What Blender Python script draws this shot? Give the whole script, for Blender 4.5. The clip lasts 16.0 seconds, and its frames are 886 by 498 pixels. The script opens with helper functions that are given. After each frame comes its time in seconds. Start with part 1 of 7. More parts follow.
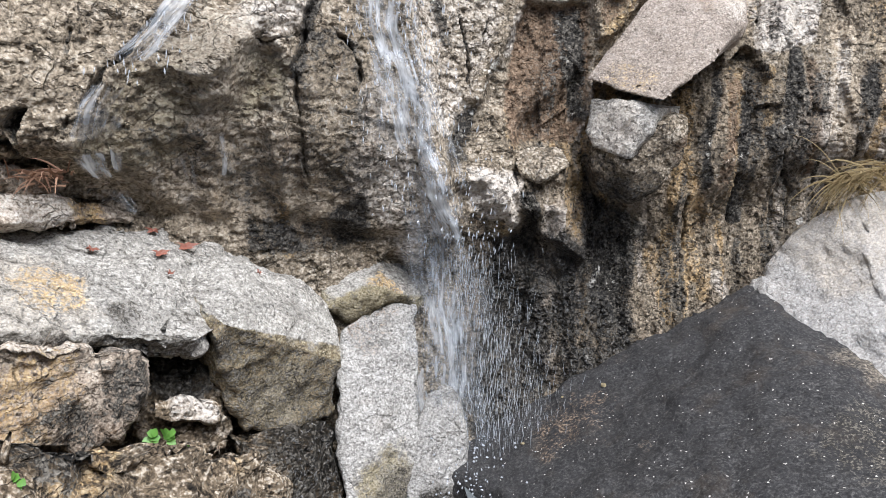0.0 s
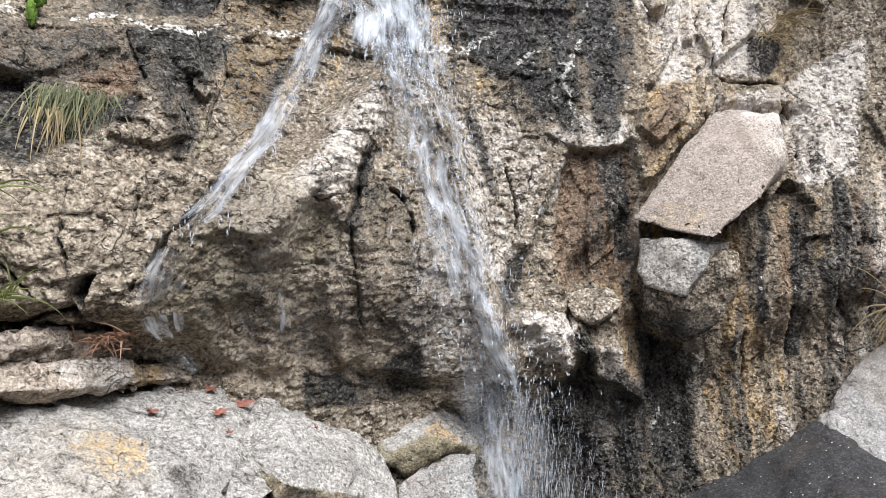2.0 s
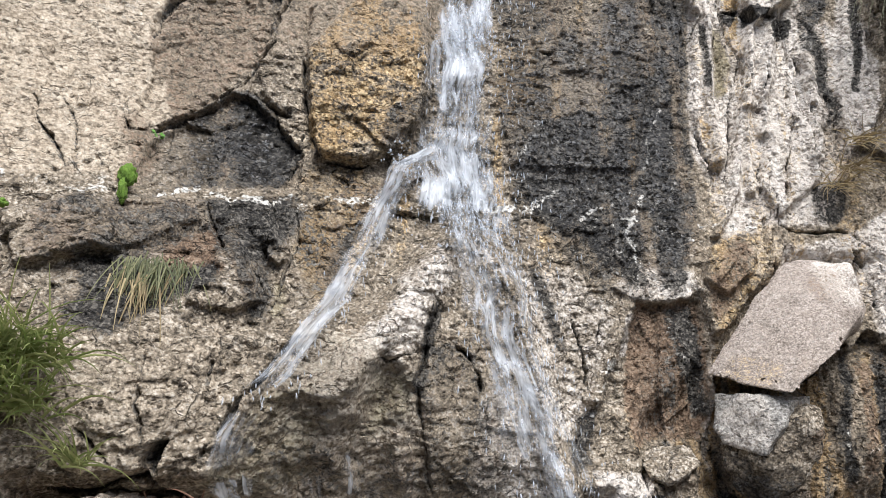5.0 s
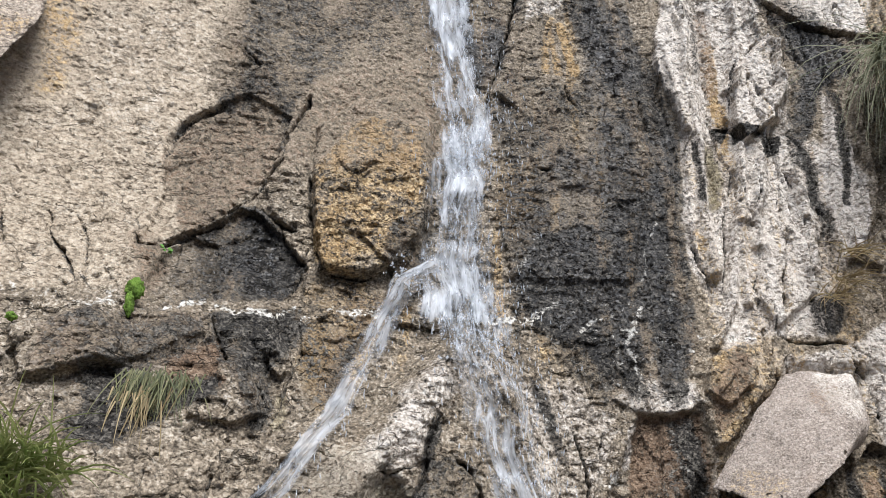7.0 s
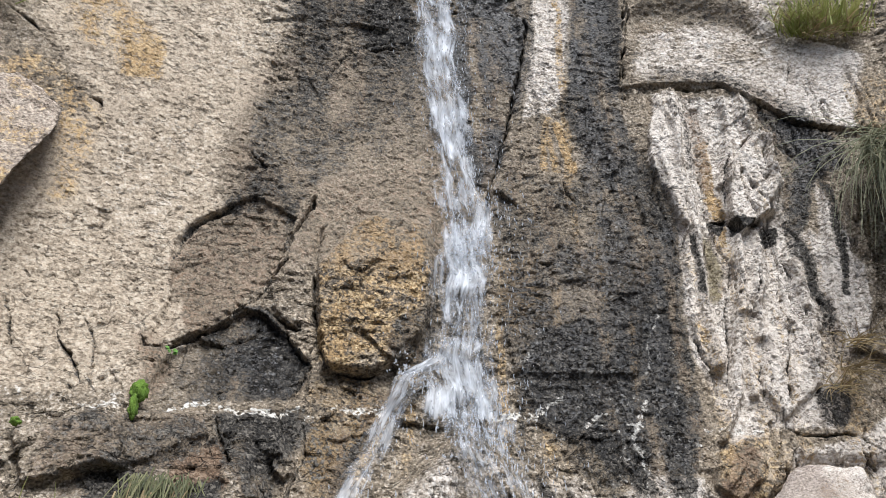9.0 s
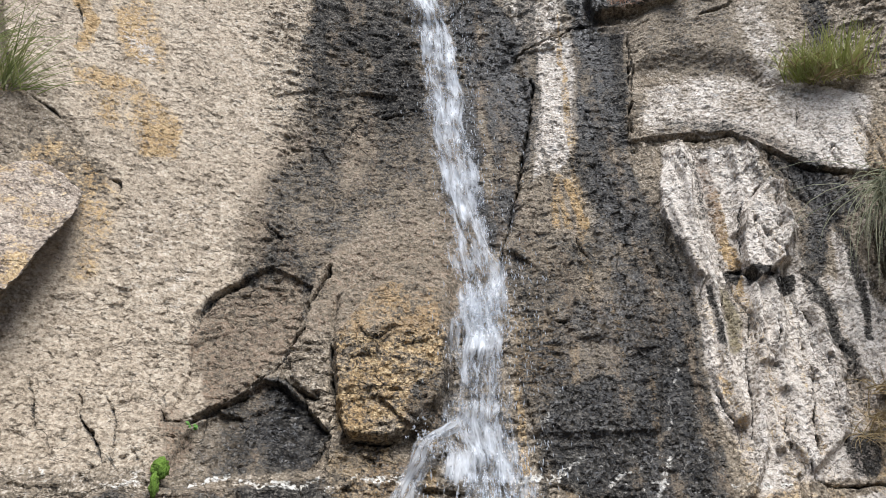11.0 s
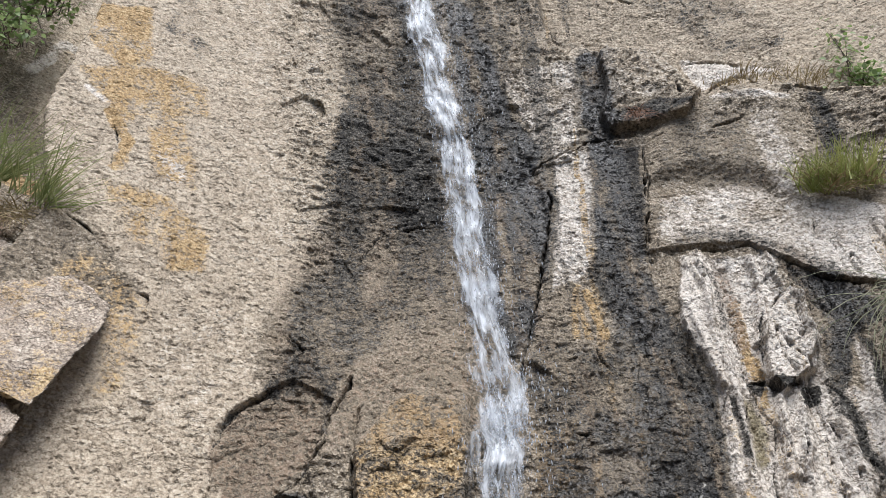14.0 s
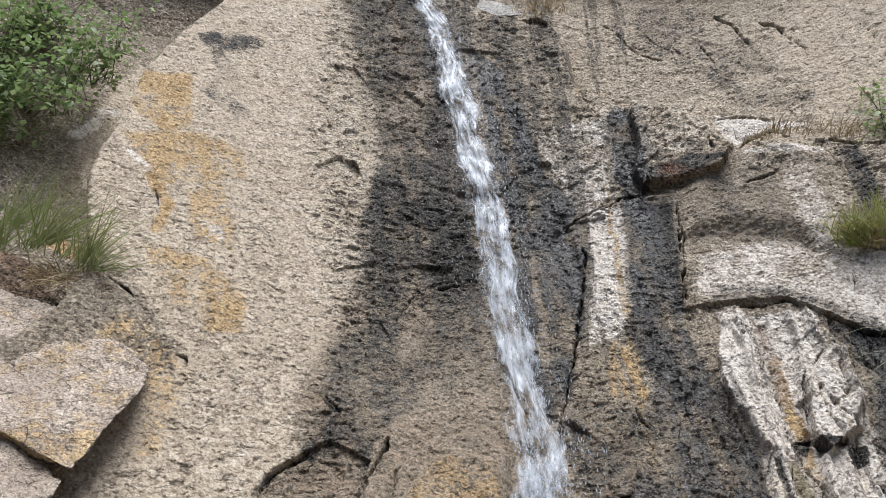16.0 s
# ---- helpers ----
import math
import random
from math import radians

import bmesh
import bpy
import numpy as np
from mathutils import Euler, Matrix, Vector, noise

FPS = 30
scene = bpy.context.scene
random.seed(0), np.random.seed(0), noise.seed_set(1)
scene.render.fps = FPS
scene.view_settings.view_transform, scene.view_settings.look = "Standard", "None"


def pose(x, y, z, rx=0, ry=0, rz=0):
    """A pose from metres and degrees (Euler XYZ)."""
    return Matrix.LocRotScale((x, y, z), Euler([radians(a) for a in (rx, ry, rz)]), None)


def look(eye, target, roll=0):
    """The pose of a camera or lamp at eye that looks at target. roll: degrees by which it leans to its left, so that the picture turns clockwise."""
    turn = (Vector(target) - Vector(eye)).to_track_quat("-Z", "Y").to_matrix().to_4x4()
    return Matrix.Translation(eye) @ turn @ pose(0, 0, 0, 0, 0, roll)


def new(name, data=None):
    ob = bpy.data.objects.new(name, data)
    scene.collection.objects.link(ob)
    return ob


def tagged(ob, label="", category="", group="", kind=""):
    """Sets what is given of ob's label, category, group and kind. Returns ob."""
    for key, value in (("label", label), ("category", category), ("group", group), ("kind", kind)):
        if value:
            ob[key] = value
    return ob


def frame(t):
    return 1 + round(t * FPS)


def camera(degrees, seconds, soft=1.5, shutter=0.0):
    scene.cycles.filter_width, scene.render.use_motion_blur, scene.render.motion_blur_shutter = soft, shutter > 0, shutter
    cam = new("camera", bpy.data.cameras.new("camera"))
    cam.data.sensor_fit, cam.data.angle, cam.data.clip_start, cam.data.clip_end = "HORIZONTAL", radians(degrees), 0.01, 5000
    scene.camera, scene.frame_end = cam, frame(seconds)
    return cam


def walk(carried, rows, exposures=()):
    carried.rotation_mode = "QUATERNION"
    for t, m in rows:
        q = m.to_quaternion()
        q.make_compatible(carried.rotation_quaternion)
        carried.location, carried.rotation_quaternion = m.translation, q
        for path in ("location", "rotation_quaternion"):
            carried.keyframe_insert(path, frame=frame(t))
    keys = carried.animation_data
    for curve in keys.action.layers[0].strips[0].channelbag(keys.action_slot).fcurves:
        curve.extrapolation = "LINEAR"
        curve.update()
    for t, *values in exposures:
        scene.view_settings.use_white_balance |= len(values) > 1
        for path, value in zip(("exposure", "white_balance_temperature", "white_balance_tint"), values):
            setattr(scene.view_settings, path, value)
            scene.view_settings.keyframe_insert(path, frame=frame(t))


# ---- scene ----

# ---------------------------------------------------------------- camera
cam = camera(55.75, 16.0, soft=0.75)
walk(cam, [
    (0.0, pose(0.012, 0.146, 1.419, 78.68, -3.90, -7.35)),
    (0.5, pose(-0.013, 0.149, 1.423, 81.42, -3.29, -5.59)),
    (1.0, pose(-0.046, 0.162, 1.423, 84.38, -2.65, -5.61)),
    (1.5, pose(-0.058, 0.160, 1.428, 86.71, -1.75, -5.64)),
    (2.0, pose(-0.079, 0.163, 1.440, 88.11, -1.30, -5.74)),
    (2.5, pose(-0.088, 0.171, 1.446, 89.66, -0.96, -5.60)),
    (3.0, pose(-0.100, 0.171, 1.449, 91.51, -0.91, -5.26)),
    (3.5, pose(-0.088, 0.162, 1.465, 92.99, -0.96, -3.31)),
    (6.0, pose(-0.047, 0.114, 1.498, 101.53, -0.46, -0.51)),
    (6.5, pose(-0.038, 0.099, 1.500, 103.50, -0.47, -0.36)),
    (7.0, pose(-0.032, 0.085, 1.500, 105.10, -0.50, -0.14)),
    (7.5, pose(-0.040, 0.077, 1.504, 106.18, -0.49, -0.22)),
    (8.0, pose(-0.033, 0.067, 1.504, 107.64, -0.41, -0.24)),
    (8.5, pose(-0.025, 0.046, 1.507, 109.65, -0.14, 0.10)),
    (9.0, pose(-0.014, 0.044, 1.511, 111.29, 0.24, 0.61)),
    (11.5, pose(0.071, -0.004, 1.548, 115.83, 1.83, 4.11)),
    (12.0, pose(0.070, -0.007, 1.548, 117.07, 1.64, 4.35)),
    (12.5, pose(0.070, -0.015, 1.557, 117.97, 1.40, 4.81)),
    (13.0, pose(0.085, -0.021, 1.562, 119.04, 1.21, 4.81)),
    (13.5, pose(0.085, -0.048, 1.565, 121.04, 1.10, 5.10)),
    (14.0, pose(0.094, -0.050, 1.565, 121.78, 1.23, 5.37)),
    (14.5, pose(0.096, -0.056, 1.577, 122.92, 1.26, 5.35)),
    (15.0, pose(0.078, -0.073, 1.575, 123.04, 1.16, 5.55)),
    (15.5, pose(0.063, -0.087, 1.588, 124.34, 1.21, 5.98)),
    (16.0, pose(0.069, -0.081, 1.587, 125.34, 0.61, 7.33)),
], exposures=[(0.0, 0.70, 5800, 10), (3.5, 0.75, 5900, 10), (7.0, 0.48, 5900, 10), (12.0, 0.42, 5900, 10), (16.0, 0.38, 5850, 10)])

# ---------------------------------------------------------------- light
world = bpy.data.worlds.new("sky")
scene.world = world
world.use_nodes = True
wn = world.node_tree
wn.nodes.clear()
sky = wn.nodes.new("ShaderNodeTexSky")
sky.sky_type = "NISHITA"
sky.sun_disc = False
sky.sun_elevation = radians(61)
sky.sun_rotation = radians(162)
sky.dust_density = 3.0
back = wn.nodes.new("ShaderNodeBackground")
back.inputs["Strength"].default_value = 0.10
wout = wn.nodes.new("ShaderNodeOutputWorld")
wn.links.new(sky.outputs[0], back.inputs["Color"])
wn.links.new(back.outputs[0], wout.inputs["Surface"])
sun_data = bpy.data.lights.new("sun", "SUN")
sun_data.energy = 3.6
sun_data.angle = radians(36)
sun_data.color = (1.0, 0.975, 0.94)
sun = new("sun", sun_data)
sun.matrix_world = look((1.2, -1.2, 9.1), (0, 2.6, 2))

# ---------------------------------------------------------------- small tools
CH = {"wet": 0, "ochre": 1, "pale": 2, "tan": 3, "black": 4, "rust": 5, "white": 6, "green": 7}


def part(name, mesh, material, parent=None, label=""):
    """Link a mesh (or a bmesh) as one object with one material, under a thing if one is given."""
    if isinstance(mesh, bmesh.types.BMesh):
        bm, mesh = mesh, bpy.data.meshes.new(name)
        bm.to_mesh(mesh)
        bm.free()
    ob = new(name, mesh)
    if material:
        mesh.materials.clear()
        mesh.materials.append(material)
    if parent:
        ob.parent = parent
    return tagged(ob, label)


def array_mesh(name, verts, faces, masks=None, uv=None, smooth=True):
    """A mesh from numpy arrays: verts (n, 3), faces (m, k), masks (n, 8), uv (n, 2)."""
    verts, faces = np.asarray(verts, np.float32), np.asarray(faces, np.int32)
    me = bpy.data.meshes.new(name)
    k = faces.shape[1]
    me.vertices.add(len(verts))
    me.vertices.foreach_set("co", verts.ravel())
    me.loops.add(faces.size)
    me.loops.foreach_set("vertex_index", faces.ravel())
    me.polygons.add(len(faces))
    me.polygons.foreach_set("loop_start", np.arange(0, faces.size, k, dtype=np.int32))
    me.polygons.foreach_set("loop_total", np.full(len(faces), k, np.int32))
    me.polygons.foreach_set("use_smooth", np.full(len(faces), smooth))
    if uv is not None:
        layer = me.uv_layers.new(name="flow")
        layer.data.foreach_set("uv", np.asarray(uv, np.float32)[faces.ravel()].ravel())
    me.update(calc_edges=True)
    if masks is not None:
        soft = me.attributes.new("rough", "FLOAT", "POINT")
        soft.data.foreach_set("value", np.ascontiguousarray(masks[:, 8] if masks.shape[1] > 8 else np.ones(len(masks)), np.float32))
        lath = me.attributes.new("lath", "FLOAT", "POINT")
        lath.data.foreach_set("value", np.ascontiguousarray(masks[:, 9] if masks.shape[1] > 9 else np.zeros(len(masks)), np.float32))
        for i, nm in enumerate(("m1", "m2")):
            at = me.attributes.new(nm, "FLOAT_COLOR", "POINT")
            at.data.foreach_set("color", np.ascontiguousarray(masks[:, 4 * i:4 * i + 4], np.float32).ravel())
    me.validate()
    return me


def lattice(x, y, seed):
    """Smooth noise of about -1 to 1 on unit cells, for arrays."""
    tab = np.random.RandomState(seed).uniform(-1, 1, (64, 64))
    xi, yi = np.floor(x).astype(int), np.floor(y).astype(int)
    fx, fy = x - xi, y - yi
    fx, fy = fx * fx * (3 - 2 * fx), fy * fy * (3 - 2 * fy)
    g = lambda a, b: tab[(yi + b) % 64, (xi + a) % 64]
    return (g(0, 0) * (1 - fx) + g(1, 0) * fx) * (1 - fy) + (g(0, 1) * (1 - fx) + g(1, 1) * fx) * fy


def fbm(x, y, size, seed, octaves=4, gain=0.5):
    out, amp, tot = 0, 1.0, 0
    for o in range(octaves):
        a = 0.6 * o
        u, v = x * math.cos(a) - y * math.sin(a), x * math.sin(a) + y * math.cos(a)
        out = out + amp * lattice(u / size + 17.3 * o, v / size + 5.1 * o, seed + o)
        tot += amp
        amp, size = amp * gain, size / 2.03
    return out / tot


def facets(x, y, size, seed, tilt, step, up=0.0):
    """Broken-rock relief: tilted plates of about that size with small steps between them."""
    rs = np.random.RandomState(seed)
    off, tl, st = rs.uniform(0.1, 0.9, (64, 64, 2)), rs.normal(0, tilt, (64, 64, 2)), rs.normal(0, step, (64, 64))
    gx, gy = x / size, y / size
    xi, yi = np.floor(gx).astype(int), np.floor(gy).astype(int)
    best, out = np.full(x.shape, 9.0), np.zeros(x.shape)
    for a in (-1, 0, 1):
        for b in (-1, 0, 1):
            i, j = (yi + b) % 64, (xi + a) % 64
            dx, dy = gx - (xi + a + off[i, j, 0]), gy - (yi + b + off[i, j, 1])
            dist = dx * dx + dy * dy
            near = dist < best
            best = np.where(near, dist, best)
            out = np.where(near, size * (tl[i, j, 0] * dx + (tl[i, j, 1] + up) * dy) + st[i, j], out)
    return out


def smooth01(a):
    a = np.clip(a, 0, 1)
    return a * a * (3 - 2 * a)


def line_dist(x, z, pts, closed=False):
    d = np.full(x.shape, 1e9)
    ends = list(zip(pts[:-1], pts[1:])) + ([(pts[-1], pts[0])] if closed else [])
    for (ax, az), (bx, bz) in ends:
        ux, uz = bx - ax, bz - az
        t = np.clip(((x - ax) * ux + (z - az) * uz) / (ux * ux + uz * uz + 1e-9), 0, 1)
        d = np.minimum(d, np.hypot(x - ax - t * ux, z - az - t * uz))
    return d


def inside(x, z, pts):
    odd = np.zeros(x.shape, bool)
    for (ax, az), (bx, bz) in zip(pts, pts[1:] + pts[:1]):
        if az != bz:
            odd ^= ((az > z) != (bz > z)) & (x < (bx - ax) * (z - az) / (bz - az) + ax)
    return odd


def signed(x, z, pts):
    """Distance to a closed outline, positive inside."""
    d = line_dist(x, z, pts, True)
    return np.where(inside(x, z, pts), d, -d)

# ---------------------------------------------------------------- materials
def nodes_of(name):
    m = bpy.data.materials.new(name)
    m.use_nodes = True
    nt = m.node_tree
    bsdf = nt.nodes["Principled BSDF"]
    return m, nt, bsdf


def N(nt, kind, **inputs):
    n = nt.nodes.new("ShaderNode" + kind)
    for k, v in inputs.items():
        k = k.replace("_", " ")
        if hasattr(v, "is_output"):
            nt.links.new(v, n.inputs[k])
        else:
            n.inputs[k].default_value = v
    return n


def math_node(nt, op, a, b=0.0, c=0.0, clamp=False):
    n = nt.nodes.new("ShaderNodeMath")
    n.operation, n.use_clamp = op, clamp
    for i, v in enumerate((a, b, c)):
        if hasattr(v, "is_output"):
            nt.links.new(v, n.inputs[i])
        else:
            n.inputs[i].default_value = v
    return n.outputs[0]


def mixc(nt, fac, a, b, mode="MIX"):
    n = nt.nodes.new("ShaderNodeMix")
    n.data_type, n.blend_type = "RGBA", mode
    for i, v in ((0, fac), (6, a), (7, b)):
        if hasattr(v, "is_output"):
            nt.links.new(v, n.inputs[i])
        else:
            n.inputs[i].default_value = (*v, 1) if isinstance(v, tuple) else v
    return n.outputs[2]


def mixf(nt, fac, a, b):
    return math_node(nt, "MULTIPLY_ADD", math_node(nt, "SUBTRACT", b, a), fac, a)


def ramp(nt, fac, stops):
    n = nt.nodes.new("ShaderNodeValToRGB")
    cr = n.color_ramp
    while len(cr.elements) < len(stops):
        cr.elements.new(0.5)
    for e, (p, c) in zip(cr.elements, stops):
        e.position, e.color = p, (*c, 1)
    nt.links.new(fac, n.inputs[0])
    return n.outputs[0]


def noise_node(nt, vec, scale, detail=5.0, rough=0.6, stretch=None, dist=0.0):
    if stretch:
        mp = nt.nodes.new("ShaderNodeMapping")
        mp.inputs["Scale"].default_value = stretch
        nt.links.new(vec, mp.inputs[0])
        vec = mp.outputs[0]
    n = nt.nodes.new("ShaderNodeTexNoise")
    n.inputs["Scale"].default_value, n.inputs["Detail"].default_value = scale, detail
    n.inputs["Roughness"].default_value, n.inputs["Distortion"].default_value = rough, dist
    nt.links.new(vec, n.inputs["Vector"])
    return n.outputs["Fac"]


def stretched(nt, vec, scale):
    mp = nt.nodes.new("ShaderNodeMapping")
    mp.inputs["Scale"].default_value = scale
    nt.links.new(vec, mp.inputs[0])
    return mp.outputs[0]


def shards(nt, vec, scale, tilt, step):
    """Broken facets: each cell a small tilted plane of its own height. Gives the height and the cell's random value."""
    p = stretched(nt, vec, scale)
    vor = nt.nodes.new("ShaderNodeTexVoronoi")
    vor.inputs["Scale"].default_value = 1.0
    nt.links.new(p, vor.inputs["Vector"])
    way = nt.nodes.new("ShaderNodeVectorMath")
    way.operation = "SUBTRACT"
    nt.links.new(vor.outputs["Color"], way.inputs[0])
    way.inputs[1].default_value = (0.5, 0.5, 0.74)
    local = nt.nodes.new("ShaderNodeVectorMath")
    local.operation = "SUBTRACT"
    nt.links.new(p, local.inputs[0])
    nt.links.new(vor.outputs["Position"], local.inputs[1])
    dot = nt.nodes.new("ShaderNodeVectorMath")
    dot.operation = "DOT_PRODUCT"
    nt.links.new(way.outputs[0], dot.inputs[0])
    nt.links.new(local.outputs[0], dot.inputs[1])
    sp = nt.nodes.new("ShaderNodeSeparateColor")
    nt.links.new(vor.outputs["Color"], sp.inputs[0])
    h = math_node(nt, "MULTIPLY_ADD", sp.outputs[1], step, math_node(nt, "MULTIPLY", dot.outputs["Value"], tilt))
    return h, sp.outputs[0]


def rock_material(name, dark=(0.032, 0.026, 0.020), mid=(0.255, 0.205, 0.142), light=(0.58, 0.505, 0.40), grain=1.0, relief=1.0, contrast=3.0, speck=0.0, shift=0.0, worn=1.0, joints=1.0):
    """Granite with stains: the masks m1 and m2 carry the stains that water, lichen and iron left, and painted light and
    shade.
    """
    m, nt, bsdf = nodes_of(name)
    co = nt.nodes.new("ShaderNodeTexCoord").outputs["Object"]
    wob = nt.nodes.new("ShaderNodeTexNoise")
    wob.inputs["Scale"].default_value, wob.inputs["Detail"].default_value = 24.0, 1.0
    nt.links.new(co, wob.inputs["Vector"])
    ragged = nt.nodes.new("ShaderNodeVectorMath")
    ragged.operation = "MULTIPLY_ADD"
    nt.links.new(wob.outputs["Color"], ragged.inputs[0])
    ragged.inputs[1].default_value = (0.035, 0.035, 0.035)
    nt.links.new(co, ragged.inputs[2])
    ragged = ragged.outputs[0]
    ra = nt.nodes.new("ShaderNodeAttribute")
    ra.attribute_name = "rough"
    la = nt.nodes.new("ShaderNodeAttribute")
    la.attribute_name = "lath"
    g = grain
    chip, chip_r = shards(nt, ragged, (30 * g, 30 * g, 52 * g), 0.020 / g, 0.009 / g)
    lath, lath_r = shards(nt, ragged, (44 * g, 44 * g, 11 * g), 0.015 / g, 0.009 / g)
    flake, flake_r = shards(nt, ragged, (60 * g, 60 * g, 96 * g), 0.017 / g, 0.006 / g)
    chip, chip_r = mixf(nt, la.outputs["Fac"], chip, lath), mixf(nt, la.outputs["Fac"], chip_r, lath_r)
    fine = noise_node(nt, co, 80 * g, 1.6, 0.6)
    mid_n = noise_node(nt, co, 12, 6, 0.68)
    big = noise_node(nt, co, 2.3, 5, 0.6)
    vor = nt.nodes.new("ShaderNodeTexVoronoi")
    vor.inputs["Scale"].default_value = 150 * g
    nt.links.new(co, vor.inputs["Vector"])
    sep = nt.nodes.new("ShaderNodeSeparateColor")
    nt.links.new(vor.outputs["Color"], sep.inputs[0])
    crystal = sep.outputs[0]
    val = math_node(nt, "ADD", math_node(nt, "MULTIPLY", fine, 0.5), math_node(nt, "MULTIPLY", crystal, 0.16))
    val = math_node(nt, "ADD", val, math_node(nt, "MULTIPLY", flake_r, 0.12))
    val = math_node(nt, "ADD", val, math_node(nt, "MULTIPLY", chip_r, 0.07))
    val = math_node(nt, "ADD", val, math_node(nt, "MULTIPLY", mid_n, 0.34 * worn))
    val = math_node(nt, "ADD", val, math_node(nt, "MULTIPLY", big, 0.16))
    keen = math_node(nt, "MULTIPLY_ADD", ra.outputs["Fac"], 0.55 * contrast, 0.38 * contrast)
    middle = 0.5 * (0.5 + 0.16 + 0.12 + 0.07 + 0.34 * worn + 0.16)
    grainy = math_node(nt, "MULTIPLY_ADD", math_node(nt, "SUBTRACT", val, middle - 0.01 + shift), keen, 0.5, clamp=True)
    col = ramp(nt, grainy, ((0.0, dark), (0.3, tuple(0.55 * a + 0.45 * b for a, b in zip(dark, mid))), (0.58, mid), (1.0, light)))
    lichen = noise_node(nt, co, 5.5, 9, 0.7)
    col = mixc(nt, math_node(nt, "MULTIPLY_ADD", lichen, 4.5, -2.45, clamp=True), col, mixc(nt, 0.4 * worn, col, (0.20, 0.135, 0.075)))
    crust = noise_node(nt, co, 19, 7, 0.75)
    col = mixc(nt, math_node(nt, "MULTIPLY", math_node(nt, "MULTIPLY_ADD", crust, 8.0, -4.5, clamp=True), 0.5 * worn), col, mixc(nt, 0.75, col, (0.05, 0.043, 0.036)))
    # hairline joints, broken off here and there
    bend = nt.nodes.new("ShaderNodeTexNoise")
    bend.inputs["Scale"].default_value, bend.inputs["Detail"].default_value = 9.0, 6.0
    nt.links.new(co, bend.inputs["Vector"])
    bent = nt.nodes.new("ShaderNodeVectorMath")
    bent.operation = "MULTIPLY_ADD"
    nt.links.new(bend.outputs["Color"], bent.inputs[0])
    bent.inputs[1].default_value = (0.13, 0.13, 0.13)
    nt.links.new(co, bent.inputs[2])
    joint = None
    for size, part_of, edge in (((3.4, 3.4, 6.4), mid_n, 0.020), ((8.0, 8.0, 19.0), lichen, 0.030)):
        mp = nt.nodes.new("ShaderNodeMapping")
        mp.inputs["Scale"].default_value = size
        mp.inputs["Rotation"].default_value = (0.0, 0.35, 0.0)
        nt.links.new(bent.outputs[0], mp.inputs[0])
        ve = nt.nodes.new("ShaderNodeTexVoronoi")
        ve.feature = "DISTANCE_TO_EDGE"
        ve.inputs["Scale"].default_value = 1.0
        nt.links.new(mp.outputs[0], ve.inputs["Vector"])
        k = math_node(nt, "MULTIPLY_ADD", ve.outputs["Distance"], -1.0 / edge, 1.0, clamp=True)
        k = math_node(nt, "MULTIPLY", k, math_node(nt, "MULTIPLY_ADD", part_of, 9.0, -4.4, clamp=True))
        joint = k if joint is None else math_node(nt, "MAXIMUM", joint, k)
    joint = math_node(nt, "MULTIPLY", joint, math_node(nt, "MULTIPLY", ra.outputs["Fac"], 1.2 * joints, clamp=True))
    a1, a2 = nt.nodes.new("ShaderNodeAttribute"), nt.nodes.new("ShaderNodeAttribute")
    a1.attribute_name, a2.attribute_name = "m1", "m2"
    s1, s2 = nt.nodes.new("ShaderNodeSeparateColor"), nt.nodes.new("ShaderNodeSeparateColor")
    nt.links.new(a1.outputs["Color"], s1.inputs[0])
    nt.links.new(a2.outputs["Color"], s2.inputs[0])
    masks = [*s1.outputs[:3], a1.outputs["Alpha"], *s2.outputs[:3], a2.outputs["Alpha"]]
    speckle = math_node(nt, "MULTIPLY_ADD", fine, 0.45, math_node(nt, "MULTIPLY_ADD", flake_r, 0.12, math_node(nt, "MULTIPLY_ADD", chip_r, 0.08, math_node(nt, "MULTIPLY", mid_n, 0.35))))

    def cover(ch, breaker, width=0.9, hard=1.7):
        """The mask with ragged edges."""
        k = math_node(nt, "MULTIPLY_ADD", math_node(nt, "SUBTRACT", breaker, 0.5), width * 2.2, masks[CH[ch]])
        k = math_node(nt, "MULTIPLY_ADD", k, hard, 0.5 - 0.5 * hard, clamp=True)
        return math_node(nt, "MULTIPLY", k, math_node(nt, "MULTIPLY", masks[CH[ch]], 2.5, clamp=True))

    def tone(a, b, c):
        return ramp(nt, grainy, ((0.0, a), (0.48, b), (1.0, c)))

    col = mixc(nt, cover("tan", speckle, 0.7, 1.4), col, tone((0.16, 0.115, 0.07), (0.40, 0.325, 0.232), (0.58, 0.50, 0.385)))
    col = mixc(nt, cover("pale", speckle, 0.8, 1.8), col, tone((0.25, 0.205, 0.16), (0.56, 0.495, 0.415), (0.72, 0.665, 0.59)))
    col = mixc(nt, cover("ochre", speckle, 1.4, 2.4), col, tone((0.05, 0.032, 0.014), (0.33, 0.215, 0.095), (0.62, 0.48, 0.28)))
    col = mixc(nt, cover("rust", speckle, 1.1, 2.4), col, tone((0.022, 0.014, 0.009), (0.14, 0.088, 0.052), (0.34, 0.25, 0.17)))
    col = mixc(nt, cover("green", speckle, 1.0), col, tone((0.018, 0.014, 0.006), (0.19, 0.155, 0.085), (0.44, 0.385, 0.27)))
    # black's light grains paint wet sparkle as well as pale lichen
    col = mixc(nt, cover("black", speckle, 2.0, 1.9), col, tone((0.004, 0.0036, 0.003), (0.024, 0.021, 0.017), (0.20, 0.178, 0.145)))
